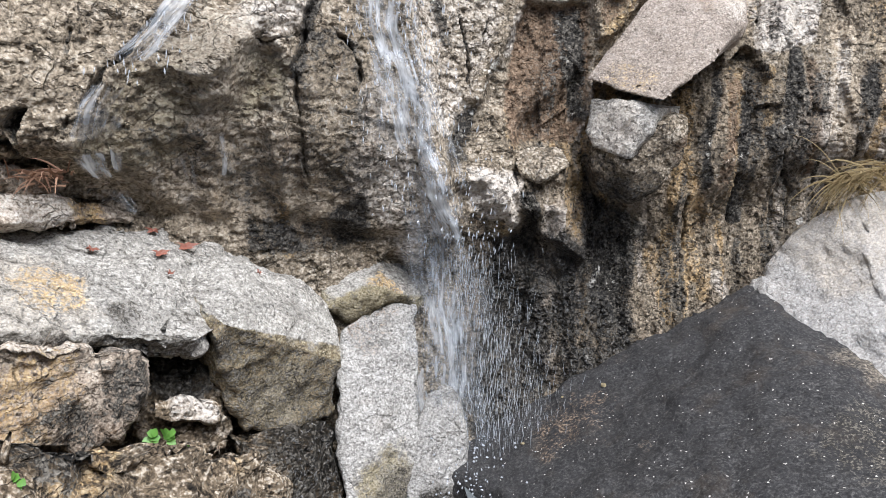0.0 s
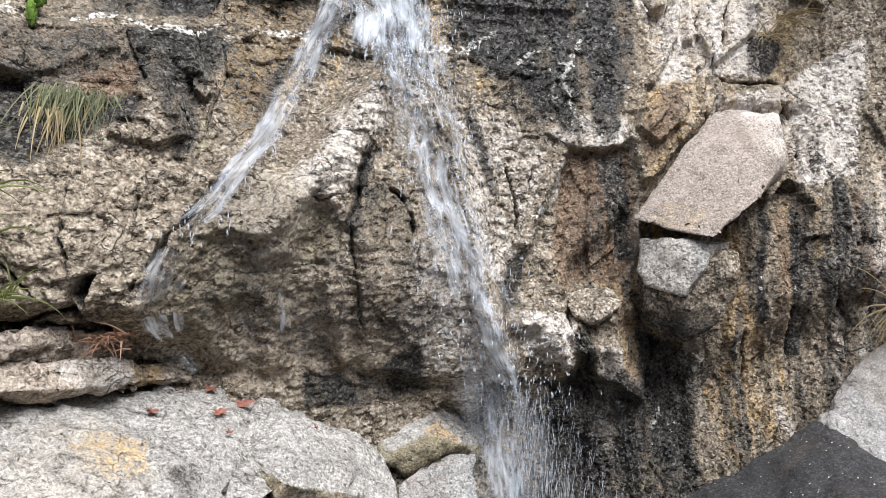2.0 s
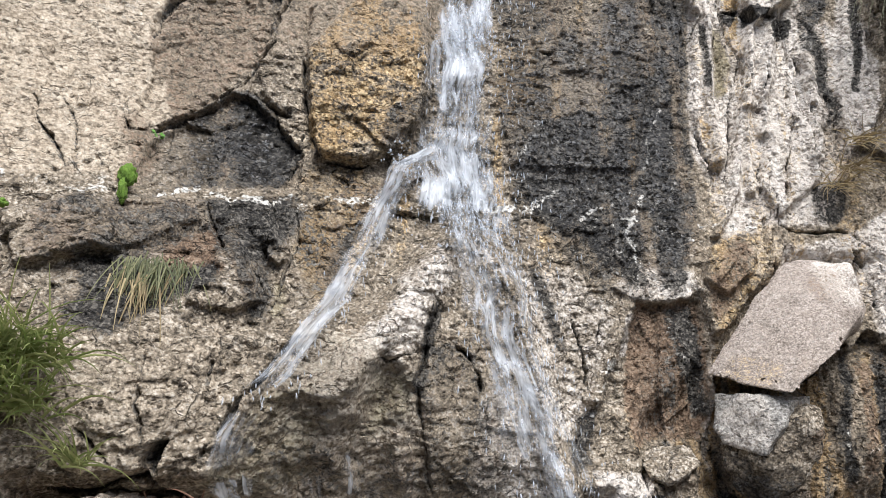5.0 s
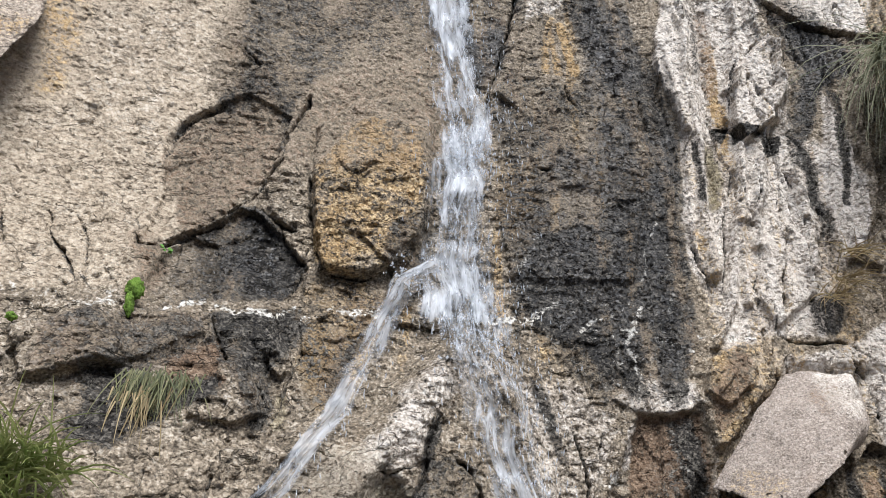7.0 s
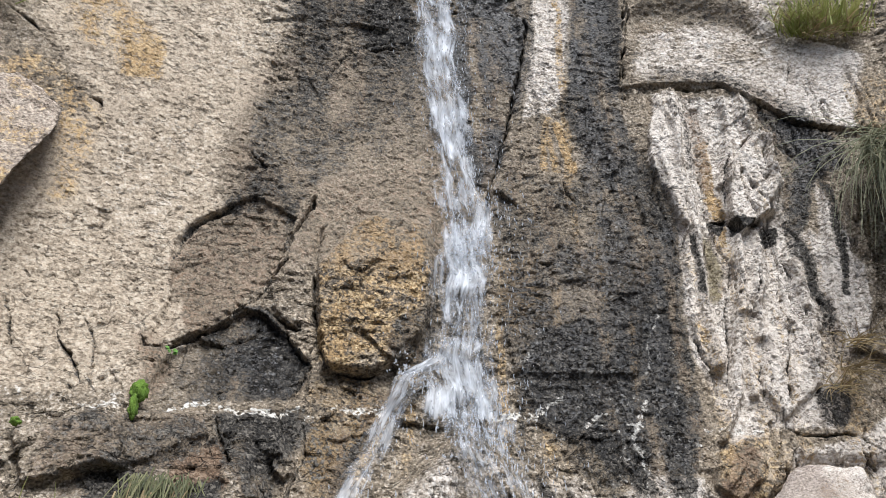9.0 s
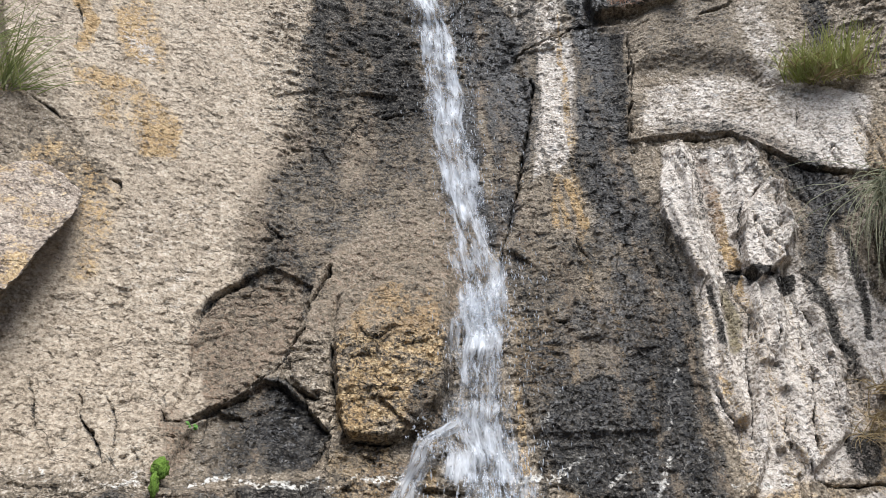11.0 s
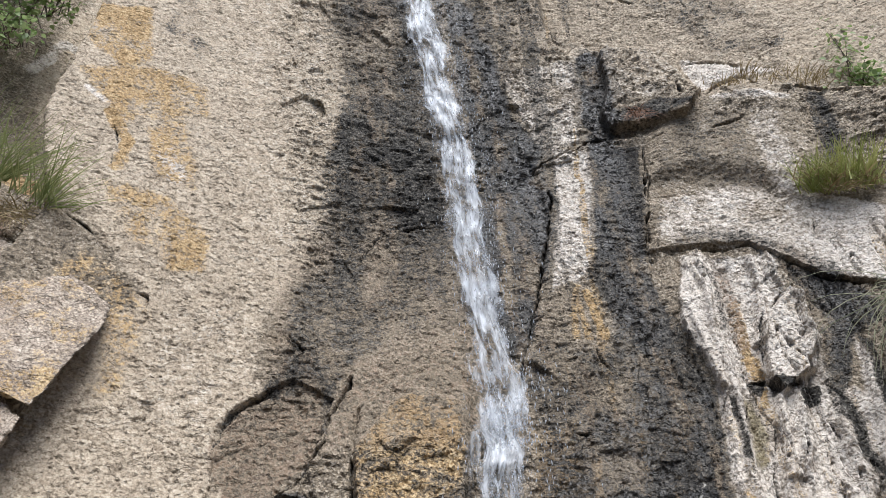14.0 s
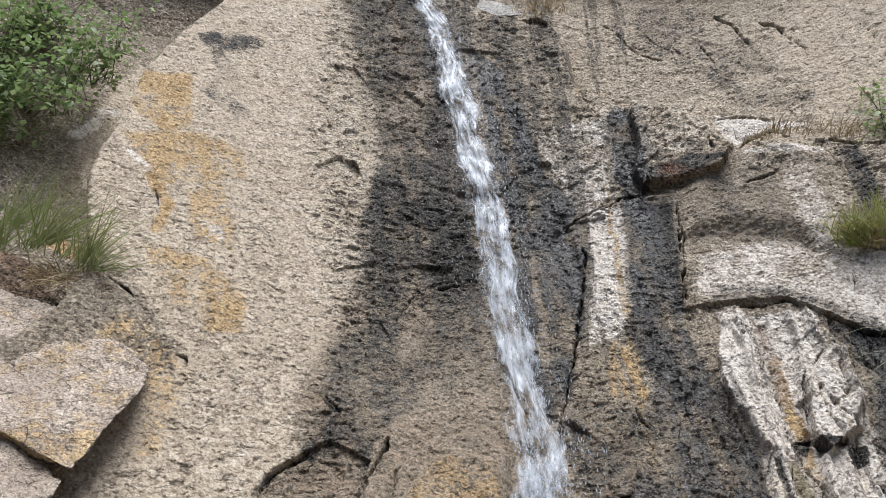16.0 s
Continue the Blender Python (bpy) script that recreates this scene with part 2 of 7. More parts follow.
    col = mixc(nt, cover("white", speckle, 2.2, 2.0), col, tone((0.26, 0.23, 0.19), (0.58, 0.54, 0.46), (0.80, 0.77, 0.70)))
    col = mixc(nt, math_node(nt, "MULTIPLY", joint, 0.85), col, (0.02, 0.017, 0.013))
    if speck:
        col = mixc(nt, math_node(nt, "MULTIPLY", math_node(nt, "GREATER_THAN", crystal, 1 - speck), 0.75), col, (0.7, 0.66, 0.6))
    bsdf.inputs["Specular IOR Level"].default_value = 0.32
    wet = cover("wet", big, 0.6, 1.4)
    col = mixc(nt, math_node(nt, "MULTIPLY", wet, 0.40), col, (0.06, 0.06, 0.06), "MULTIPLY")
    nt.links.new(col, bsdf.inputs["Base Color"])
    nt.links.new(math_node(nt, "MULTIPLY_ADD", wet, -0.50, 0.88), bsdf.inputs["Roughness"])
    grit = noise_node(nt, co, 64 * g, 1.0, 0.45)
    hgt = math_node(nt, "MULTIPLY_ADD", grit, 0.016 / g, math_node(nt, "ADD", chip, flake))
    hgt = math_node(nt, "MULTIPLY_ADD", joint, -0.012, hgt)
    force = math_node(nt, "MULTIPLY_ADD", ra.outputs["Fac"], 0.75, 0.42, clamp=True)
    bump = N(nt, "Bump", Height=hgt, Strength=force, Distance=1.4 * relief)
    nt.links.new(bump.outputs[0], bsdf.inputs["Normal"])
    return m


def simple_material(name, a, b, scale=20.0, rough=0.7, bump=0.0, translucent=0.0):
    m, nt, bsdf = nodes_of(name)
    co = nt.nodes.new("ShaderNodeTexCoord").outputs["Object"]
    n = noise_node(nt, co, scale, 4, 0.6)
    geo = nt.nodes.new("ShaderNodeNewGeometry")
    f = math_node(nt, "MULTIPLY_ADD", math_node(nt, "ADD", n, geo.outputs["Random Per Island"]), 0.9, -0.4, clamp=True)
    nt.links.new(mixc(nt, f, a, b), bsdf.inputs["Base Color"])
    bsdf.inputs["Roughness"].default_value = rough
    if translucent:
        tr = nt.nodes.new("ShaderNodeBsdfTranslucent")
        nt.links.new(mixc(nt, f, a, b), tr.inputs[0])
        mx = nt.nodes.new("ShaderNodeMixShader")
        mx.inputs[0].default_value = translucent
        nt.links.new(bsdf.outputs[0], mx.inputs[1])
        nt.links.new(tr.outputs[0], mx.inputs[2])
        nt.links.new(mx.outputs[0], nt.nodes["Material Output"].inputs[0])
    if bump:
        bp = N(nt, "Bump", Height=noise_node(nt, co, scale * 4, 5, 0.65), Strength=1.0, Distance=bump)
        nt.links.new(bp.outputs[0], bsdf.inputs["Normal"])
    return m


def foam_material(name, across, along, cut, soft, colour=(0.84, 0.88, 0.92), top=1.0):
    """White water: strands with gaps, drawn out along the flow; clear water and air between."""
    m, nt, bsdf = nodes_of(name)
    uv = nt.nodes.new("ShaderNodeUVMap")
    uv.uv_map = "flow"
    a = noise_node(nt, uv.outputs[0], 1.0, 4, 0.6, (across, along, 1), 0.5)
    b = noise_node(nt, uv.outputs[0], 1.0, 3, 0.55, (across * 0.28, along * 0.45, 1), 0.3)
    at = nt.nodes.new("ShaderNodeAttribute")
    at.attribute_name = "m1"
    sp = nt.nodes.new("ShaderNodeSeparateColor")
    nt.links.new(at.outputs["Color"], sp.inputs[0])
    k = math_node(nt, "ADD", math_node(nt, "MULTIPLY", a, 0.6), math_node(nt, "MULTIPLY", b, 0.5))
    k = math_node(nt, "ADD", k, math_node(nt, "MULTIPLY", sp.outputs[0], 0.5))
    k = math_node(nt, "MULTIPLY", math_node(nt, "SUBTRACT", k, cut), 1.0 / soft, clamp=True)
    k = math_node(nt, "MULTIPLY", k, top)
    bsdf.inputs["Base Color"].default_value = (*colour, 1)
    bsdf.inputs["Roughness"].default_value = 0.22
    bsdf.inputs["Specular IOR Level"].default_value = 0.6
    bp = N(nt, "Bump", Height=a, Strength=0.7, Distance=0.02)
    nt.links.new(bp.outputs[0], bsdf.inputs["Normal"])
    tl = nt.nodes.new("ShaderNodeBsdfTranslucent")
    tl.inputs[0].default_value = (*colour, 1)
    m1 = nt.nodes.new("ShaderNodeMixShader")
    m1.inputs[0].default_value = 0.35
    nt.links.new(bsdf.outputs[0], m1.inputs[1])
    nt.links.new(tl.outputs[0], m1.inputs[2])
    clear = nt.nodes.new("ShaderNodeBsdfTransparent")
    m2 = nt.nodes.new("ShaderNodeMixShader")
    nt.links.new(k, m2.inputs[0])
    nt.links.new(clear.outputs[0], m2.inputs[1])
    nt.links.new(m1.outputs[0], m2.inputs[2])
    nt.links.new(m2.outputs[0], nt.nodes["Material Output"].inputs[0])
    return m


granite = rock_material("granite_cliff")
granite_pale = rock_material("granite_pale", (0.10, 0.09, 0.08), (0.37, 0.345, 0.30), (0.62, 0.59, 0.53), 1.4, 0.4, 2.3, 0.0, -0.02, 0.6, 0.55)
granite_grey = rock_material("granite_grey", (0.09, 0.08, 0.07), (0.38, 0.36, 0.325), (0.60, 0.575, 0.53), 1.5, 0.4, 2.3, 0.0, 0.0, 0.6, 0.5)
granite_smooth = rock_material("granite_smooth", (0.26, 0.235, 0.21), (0.46, 0.435, 0.40), (0.66, 0.63, 0.58), 1.6, 0.25, 2.2, 0.0, 0.0, 0.3, 0.3)
granite_dark = rock_material("granite_wet_slab", (0.018, 0.017, 0.017), (0.042, 0.040, 0.039), (0.10, 0.095, 0.09), 1.5, 0.16, 3.0, 0.004, 0.0, 0.5, 0.3)
granite_tan = rock_material("granite_tan", (0.12, 0.09, 0.065), (0.42, 0.345, 0.265), (0.62, 0.545, 0.44), 1.2, 0.5, 2.4, 0.0, 0.0, 0.8, 0.6)
granite_block = rock_material("granite_block", (0.15, 0.12, 0.095), (0.36, 0.30, 0.245), (0.52, 0.45, 0.385), 1.8, 0.3, 2.8, 0.0, 0.0, 0.7, 0.0)
granite_brown = rock_material("granite_brown", (0.03, 0.022, 0.014), (0.22, 0.165, 0.105), (0.60, 0.52, 0.41), 0.9)
grass_green = simple_material("grass_green", (0.15, 0.20, 0.05), (0.38, 0.39, 0.16), 5, 0.55, 0, 0.4)
grass_shade = simple_material("grass_shade", (0.045, 0.06, 0.018), (0.21, 0.20, 0.085), 5, 0.65, 0, 0.2)
grass_dry = simple_material("grass_dry", (0.20, 0.14, 0.06), (0.42, 0.33, 0.17), 5, 0.7, 0, 0.25)
grass_bright = simple_material("grass_bright", (0.24, 0.29, 0.06), (0.52, 0.50, 0.20), 5, 0.55, 0, 0.45)
grass_grey = simple_material("grass_grey_green", (0.09, 0.10, 0.05), (0.34, 0.33, 0.20), 5, 0.6, 0, 0.3)
grass_red = simple_material("grass_red_brown", (0.15, 0.07, 0.04), (0.30, 0.18, 0.11), 5, 0.8, 0, 0.1)
leaf_green = simple_material("leaf_green", (0.13, 0.21, 0.055), (0.36, 0.43, 0.19), 9, 0.45, 0, 0.45)
leaf_bright = simple_material("leaf_bright", (0.09, 0.24, 0.03), (0.18, 0.36, 0.07), 9, 0.45, 0, 0.3)
leaf_red = simple_material("leaf_red", (0.17, 0.055, 0.035), (0.32, 0.13, 0.085), 30, 0.6, 0.001)
moss_green = simple_material("moss_green", (0.09, 0.17, 0.015), (0.24, 0.36, 0.05), 60, 0.95, 0.006)
twig_brown = simple_material("twig_brown", (0.06, 0.04, 0.03), (0.16, 0.12, 0.09), 40, 0.85, 0.001)
soil = simple_material("soil", (0.10, 0.07, 0.045), (0.26, 0.19, 0.13), 8, 0.95, 0.01)
gravel = simple_material("gravel", (0.10, 0.09, 0.08), (0.30, 0.27, 0.24), 14, 0.9, 0.02)
foam = foam_material("white_water", 34, 9, 0.60, 0.24, (0.88, 0.91, 0.94))
foam_thin = foam_material("thin_water", 52, 9, 0.62, 0.34, (0.85, 0.89, 0.93), 0.75)
mist = foam_material("water_mist", 60, 5, 0.52, 0.6, (0.8, 0.86, 0.92), 0.5)
drops_mat, _nt, _b = nodes_of("water_drops")
_b.inputs["Base Color"].default_value = (0.85, 0.89, 0.93, 1)
_b.inputs["Roughness"].default_value = 0.12
_b.inputs["Alpha"].default_value = 0.32
pool_mat, _nt, _b = nodes_of("pool_water")
_b.inputs["Base Color"].default_value = (0.14, 0.15, 0.15, 1)
_b.inputs["Roughness"].default_value = 0.12
_co = _nt.nodes.new("ShaderNodeTexCoord").outputs["Object"]
_bp = N(_nt, "Bump", Height=noise_node(_nt, _co, 14, 4, 0.6), Strength=0.6, Distance=0.03)
_nt.links.new(_bp.outputs[0], _b.inputs["Normal"])

# ---------------------------------------------------------------- the cliff: relief over x (across) and z (up)
gx = np.r_[np.arange(-3.3, -2.0, 0.012), np.arange(-2.0, 2.0, 0.0055), np.arange(2.0, 3.31, 0.012)]
gz = np.r_[np.arange(-0.4, 0.2, 0.02), np.arange(0.2, 4.4, 0.0055), np.arange(4.4, 6.3, 0.0085), np.arange(6.3, 7.21, 0.02)]
GX, GZ = np.meshgrid(gx, gz)
HUMPS = ((-1.0, 1.4, 0.5), (-1.3, 2.6, 0.6), (0.5, 3.0, 0.7), (0.9, 1.8, 0.6), (-0.5, 3.2, 0.5))


def base_depth(x, z):
    """The gorge wall as a whole: leaning back, hollow in the middle, its flanks turned inwards."""
    y = 2.84 + 0.261 * x - 0.1147 * x * x + 0.203 * z - 0.0122 * z * z - 0.0237 * x * z
    for (a, b, s), k in zip(HUMPS, (-0.3032, 0.0979, 0.0234, -0.0159, 0.0221)):
        y = y + k * np.exp(-((x - a) ** 2 + (z - b) ** 2) / (2 * s * s))
    return y


DEPTH = base_depth(GX, GZ)
MASK = np.zeros((*GX.shape, 8), np.float32)
PIECE = np.zeros(GX.shape, np.int32)
ROUGH = np.full(GX.shape, 0.45)
SEAM = np.zeros(GX.shape)
PIECES = ["rock_face"]
WX = GX + 0.020 * fbm(GX, GZ, 0.10, 11, 4, 0.65) + 0.015 * fbm(GX, GZ, 0.35, 13, 2)
WZ = GZ + 0.020 * fbm(GX, GZ, 0.10, 23, 4, 0.65) + 0.015 * fbm(GX, GZ, 0.35, 27, 2)


def window(pts, pad):
    xs, zs = [p[0] for p in pts], [p[1] for p in pts]
    a = slice(max(0, int(np.searchsorted(gz, min(zs) - pad)) - 1), max(1, int(np.searchsorted(gz, max(zs) + pad)) + 1))
    b = slice(max(0, int(np.searchsorted(gx, min(xs) - pad)) - 1), max(1, int(np.searchsorted(gx, max(xs) + pad)) + 1))
    return a, b


def slab(name, pts, out, edge=0.03, lean=0.0):
    """A block of the wall that stands out (or back, if negative) by out metres, with its own mesh."""
    w = window(pts, edge + 0.1)
    k = smooth01(signed(WX[w] * 0.6 + GX[w] * 0.4, WZ[w] * 0.6 + GZ[w] * 0.4, pts) / edge + 0.5)
    mz = sum(p[1] for p in pts) / len(pts)
    DEPTH[w] -= k * (out + lean * (GZ[w] - mz))
    if name:
        PIECES.append(name)
        PIECE[w] = np.where(k > 0.5, len(PIECES) - 1, PIECE[w])


def mound(x, z, rx, rz, out):
    DEPTH[:] -= out * np.exp(-((GX - x) / rx) ** 2 - ((GZ - z) / rz) ** 2)


def ridge(pts, width, out):
    """A rib of rock along a line."""
    w = window(pts, width * 1.5 + 0.1)
    x, z = WX[w] * 0.5 + GX[w] * 0.5, WZ[w] * 0.5 + GZ[w] * 0.5
    DEPTH[w] -= out * smooth01(1 - line_dist(x, z, pts) / width)


def lip(pts, high, out):
    """An overhanging edge: the rock bulges out above the line and falls back to the wall higher up."""
    xs, zs = [p[0] for p in pts], [p[1] for p in pts]
    x, z = WX * 0.35 + GX * 0.65, WZ * 0.35 + GZ * 0.65
    over = z - np.interp(x, xs, zs)
    span = smooth01((x - xs[0]) / 0.12) * smooth01((xs[-1] - x) / 0.12)
    DEPTH[:] -= out * span * smooth01(over / 0.018) * np.exp(-(np.maximum(over, 0) / high) ** 2)


def crack(pts, width, deep):
    width = max(0.006, width * 0.5)
    w = window(pts, width + 0.1)
    x, z = WX[w] * 0.9 + GX[w] * 0.1, WZ[w] * 0.9 + GZ[w] * 0.1
    ends = np.minimum(np.hypot(x - pts[0][0], z - pts[0][1]), np.hypot(x - pts[-1][0], z - pts[-1][1]))
    vary = np.clip(0.8 + 1.0 * fbm(x, z, 0.07, 31, 3), 0.12, 1.3) * np.clip(0.25 + ends / 0.06, 0, 1)
    k = smooth01(1 - line_dist(x, z, pts) / (width * vary))
    DEPTH[w] += 0.75 * deep * k * vary
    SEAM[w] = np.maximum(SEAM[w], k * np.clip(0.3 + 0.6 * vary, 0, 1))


def paint(ch, v, pts, width=0.0, soft=0.03):
    """A stain, and painted light and shade too: an outline, or with a width a run along a line."""
    w = window(pts, width + soft + 0.1)
    if width:
        k = smooth01((width - line_dist(WX[w], WZ[w], pts)) / soft + 0.5)
    else:
        k = smooth01(signed(WX[w], WZ[w], pts) / soft + 0.5)
    c = CH[ch]
    MASK[w + (c,)] += (v - MASK[w + (c,)]) * k


def calm(v, pts, soft=0.15):
    """How rough the wall is inside an outline."""
    w = window(pts, soft + 0.1)
    k = smooth01(signed(WX[w], WZ[w], pts) / soft + 0.5)
    ROUGH[w] += (v - ROUGH[w]) * k



# hollow behind the boulders at the foot
slab("", [(-1.15, 1.10), (-0.74, 1.12), (-0.53, 1.12), (-0.31, 1.13), (-0.03, 1.08), (0.28, 1.05), (0.40, 0.87), (0.35, -0.29), (-1.21, 0.03)], -0.13, 0.42)
slab("", [(-1.11, 0.93), (-0.69, 0.92), (-0.32, 0.89), (-0.26, 0.86), (-0.17, 0.81), (-0.02, 0.80), (0.14, 0.85), (0.30, 0.82), (0.45, 0.72), (0.50, 0.50), (0.57, -0.12), (-0.45, -0.17), (-1.21, 0.03)], -0.05, 0.2)

# wall set back behind the slab and the overhanging block
slab("", [(0.47, 0.85), (0.80, 0.96), (0.97, 1.13), (1.16, 0.97), (1.28, 0.98), (1.43, 1.05), (1.61, 1.11), (1.79, 1.18), (1.96, 1.20), (2.52, 1.35), (2.65, -0.22), (0.43, -0.31)], -0.14, 0.3)
slab("", [(0.68, 1.27), (0.88, 1.44), (1.13, 1.72), (1.30, 1.90), (1.61, 1.89), (1.62, 1.58), (1.42, 1.41), (1.39, 1.11), (1.19, 0.94), (0.94, 1.02), (0.70, 1.04)], -0.06, 0.10)
slab("", [(-1.15, 1.14), (-0.79, 1.14), (-0.69, 1.09), (-0.56, 1.03), (-0.52, 0.94), (-0.52, 0.89), (-1.17, 0.93)], -0.13, 0.15)

# lower left: pale pinkish wall above the ledges
mound(-0.86, 1.42, 0.22, 0.28, 0.06)

# niche with hanging grass on the left, rust below it
slab("rock_niche", [(-1.22, 1.76), (-1.11, 1.82), (-0.99, 1.84), (-0.86, 1.93), (-0.75, 1.94), (-0.72, 1.76), (-0.82, 1.74), (-0.93, 1.58), (-1.11, 1.60)], -0.03, 0.05)
slab("rock_block", [(-1.33, 1.93), (-1.11, 2.03), (-1.02, 1.93), (-1.03, 1.83), (-1.17, 1.79), (-1.26, 1.77)], 0.05, 0.04)

# dark broken zone between niche and yellow panel
slab("rock_block", [(-0.62, 1.91), (-0.59, 1.95), (-0.55, 1.91), (-0.53, 1.83), (-0.56, 1.80), (-0.59, 1.83)], 0.05, 0.02)
slab("rock_block", [(-0.74, 1.85), (-0.67, 1.86), (-0.61, 1.79), (-0.59, 1.68), (-0.67, 1.65), (-0.78, 1.67), (-0.79, 1.74)], 0.05, 0.03)

# wet dark block under the brown slab
slab("rock_block", [(-1.02, 2.21), (-0.94, 2.34), (-0.80, 2.46), (-0.72, 2.44), (-0.63, 2.34), (-0.53, 2.23), (-0.54, 2.10), (-0.74, 2.02), (-1.00, 2.02), (-1.05, 2.03)], -0.05, 0.02)

# brown slab and the small angular block
slab("rock_slab", [(-1.08, 2.72), (-1.02, 2.83), (-0.91, 2.92), (-0.82, 2.98), (-0.66, 2.89), (-0.69, 2.72), (-0.76, 2.53), (-0.82, 2.47), (-0.94, 2.34), (-1.02, 2.28), (-1.09, 2.28), (-1.06, 2.49)], -0.025, 0.015)
slab("rock_block", [(-0.72, 2.58), (-0.69, 2.70), (-0.63, 2.81), (-0.57, 2.83), (-0.55, 2.60), (-0.55, 2.41), (-0.63, 2.40), (-0.70, 2.48)], 0.03, 0.02)
lip([(-1.12, 2.28), (-1.02, 2.27), (-0.94, 2.34), (-0.82, 2.47), (-0.76, 2.52), (-0.71, 2.54)], 0.16, 0.015)

# yellow panel
slab("rock_panel", [(-0.55, 2.66), (-0.54, 2.85), (-0.39, 2.99), (-0.20, 3.04), (-0.07, 2.91), (-0.08, 2.48), (-0.17, 2.28), (-0.33, 2.22), (-0.49, 2.22)], 0.06, 0.04)

# tan dome face on the left
calm(0.06, [(-2.70, 5.47), (-1.09, 6.80), (-1.05, 4.69), (-0.81, 3.39), (-0.92, 2.92), (-1.06, 2.74), (-1.06, 2.49), (-1.31, 2.41), (-2.04, 2.34)])

# soil bank behind the dome's shoulder
slab("soil_bank", [(-1.92, 3.64), (-2.05, 4.24), (-2.02, 4.73), (-2.00, 5.11), (-1.90, 5.54), (-1.74, 5.95), (-1.84, 6.80), (-3.60, 6.09), (-2.67, 3.07), (-2.04, 3.32), (-1.97, 3.46)], -0.5, 0.2)

# dark runs right of the fall
slab("rock_slab", [(0.29, 4.26), (0.48, 4.35), (0.64, 4.42), (0.93, 4.41), (0.81, 3.71), (0.92, 3.62), (0.91, 3.19), (0.72, 2.24), (0.10, 2.25), (0.17, 3.06), (0.29, 3.54), (0.35, 3.88)], 0.02, 0.03)

# upper right back wall
slab("rock_wall", [(-0.14, 6.24), (0.44, 5.91), (0.46, 5.39), (0.71, 5.16), (1.02, 5.05), (1.23, 4.71), (1.55, 4.69), (1.75, 4.63), (2.25, 4.42), (2.78, 6.15), (-0.09, 6.80)], -0.14, 0.05)
calm(0.16, [(0.44, 5.91), (0.46, 5.39), (1.24, 4.79), (2.25, 4.42), (2.78, 6.15), (0.17, 6.80)])

# ledge line, grey pillow and tongue of rock
slab("rock_pillow", [(0.95, 4.41), (1.12, 4.61), (1.30, 4.63), (1.53, 4.63), (1.70, 4.44), (1.66, 4.04), (1.53, 3.91), (1.36, 4.06), (1.17, 4.15), (0.90, 4.12)], 0.055, 0.14)
slab("rock_shelf", [(1.00, 4.07), (1.31, 4.14), (1.46, 4.07), (1.59, 3.95), (1.76, 3.84), (2.02, 3.76), (1.89, 3.30), (1.71, 3.36), (1.58, 3.41), (1.45, 3.52), (1.25, 3.67), (0.96, 3.68), (0.83, 3.67), (0.87, 4.03)], 0.0, 0.035)
lip([(0.74, 3.64), (0.96, 3.67), (1.25, 3.66), (1.44, 3.51), (1.58, 3.39), (1.71, 3.35), (1.98, 3.30)], 0.36, 0.025)
calm(0.08, [(1.06, 4.45), (1.65, 4.44), (2.02, 3.76), (1.89, 3.30), (1.58, 3.41), (1.25, 3.67), (0.83, 3.67)])

# dark mass right of the fall, lower
slab("rock_slab", [(0.20, 3.12), (0.32, 3.53), (0.40, 3.84), (0.57, 4.02), (0.82, 3.71), (0.77, 3.23), (0.97, 2.87), (0.90, 2.50), (0.38, 2.71), (0.16, 2.79)], 0.012, 0.06)

# pale right-hand wall with its ribs and hanging block
slab("rock_rib", [(0.98, 3.65), (1.08, 3.64), (1.09, 3.22), (1.06, 2.87), (1.04, 2.50), (1.07, 2.28), (1.00, 2.24), (0.96, 2.50), (0.99, 2.87), (0.91, 3.35)], 0.03, 0.03)
slab("rock_rib", [(1.33, 3.60), (1.40, 3.41), (1.45, 3.34), (1.41, 3.05), (1.34, 2.97), (1.30, 2.65), (1.22, 2.50), (1.15, 2.50), (1.17, 2.76), (1.21, 2.89), (1.16, 2.98)], 0.03, 0.025)
slab("rock_rib", [(1.60, 3.06), (1.70, 3.11), (1.71, 2.67), (1.68, 2.47), (1.55, 2.29), (1.52, 2.48)], 0.03, 0.03)
slab("rock_rib", [(1.34, 2.49), (1.44, 2.39), (1.42, 2.20), (1.26, 2.06), (1.19, 2.18), (1.25, 2.40)], 0.03, 0.03)

# wall behind the overhanging block, and rust panel
slab("rock_panel", [(0.67, 1.68), (0.78, 1.72), (0.94, 1.73), (0.94, 1.39), (0.91, 1.23), (0.74, 1.23), (0.55, 1.39)], -0.015, 0.05)

# mound that the water parts over
mound(-0.04, 1.46, 0.35, 0.42, 0.1)
slab("rock_mound", [(-0.02, 1.92), (0.14, 1.94), (0.24, 1.79), (0.30, 1.55), (0.38, 1.23), (0.50, 0.91), (0.16, 0.87), (-0.07, 0.93), (-0.10, 1.38), (-0.20, 1.51), (-0.34, 1.38), (-0.52, 1.38), (-0.42, 1.60), (-0.21, 1.73)], 0.05, 0.06)
slab("", [(-0.52, 1.16), (-0.37, 1.19), (-0.29, 1.02), (-0.32, 0.89), (-0.52, 0.92)], -0.03, 0.05)
slab("rock_hollow", [(-0.28, 1.01), (-0.07, 1.04), (0.23, 0.95), (0.26, 0.85), (-0.02, 0.79), (-0.22, 0.84)], -0.02, 0.1)

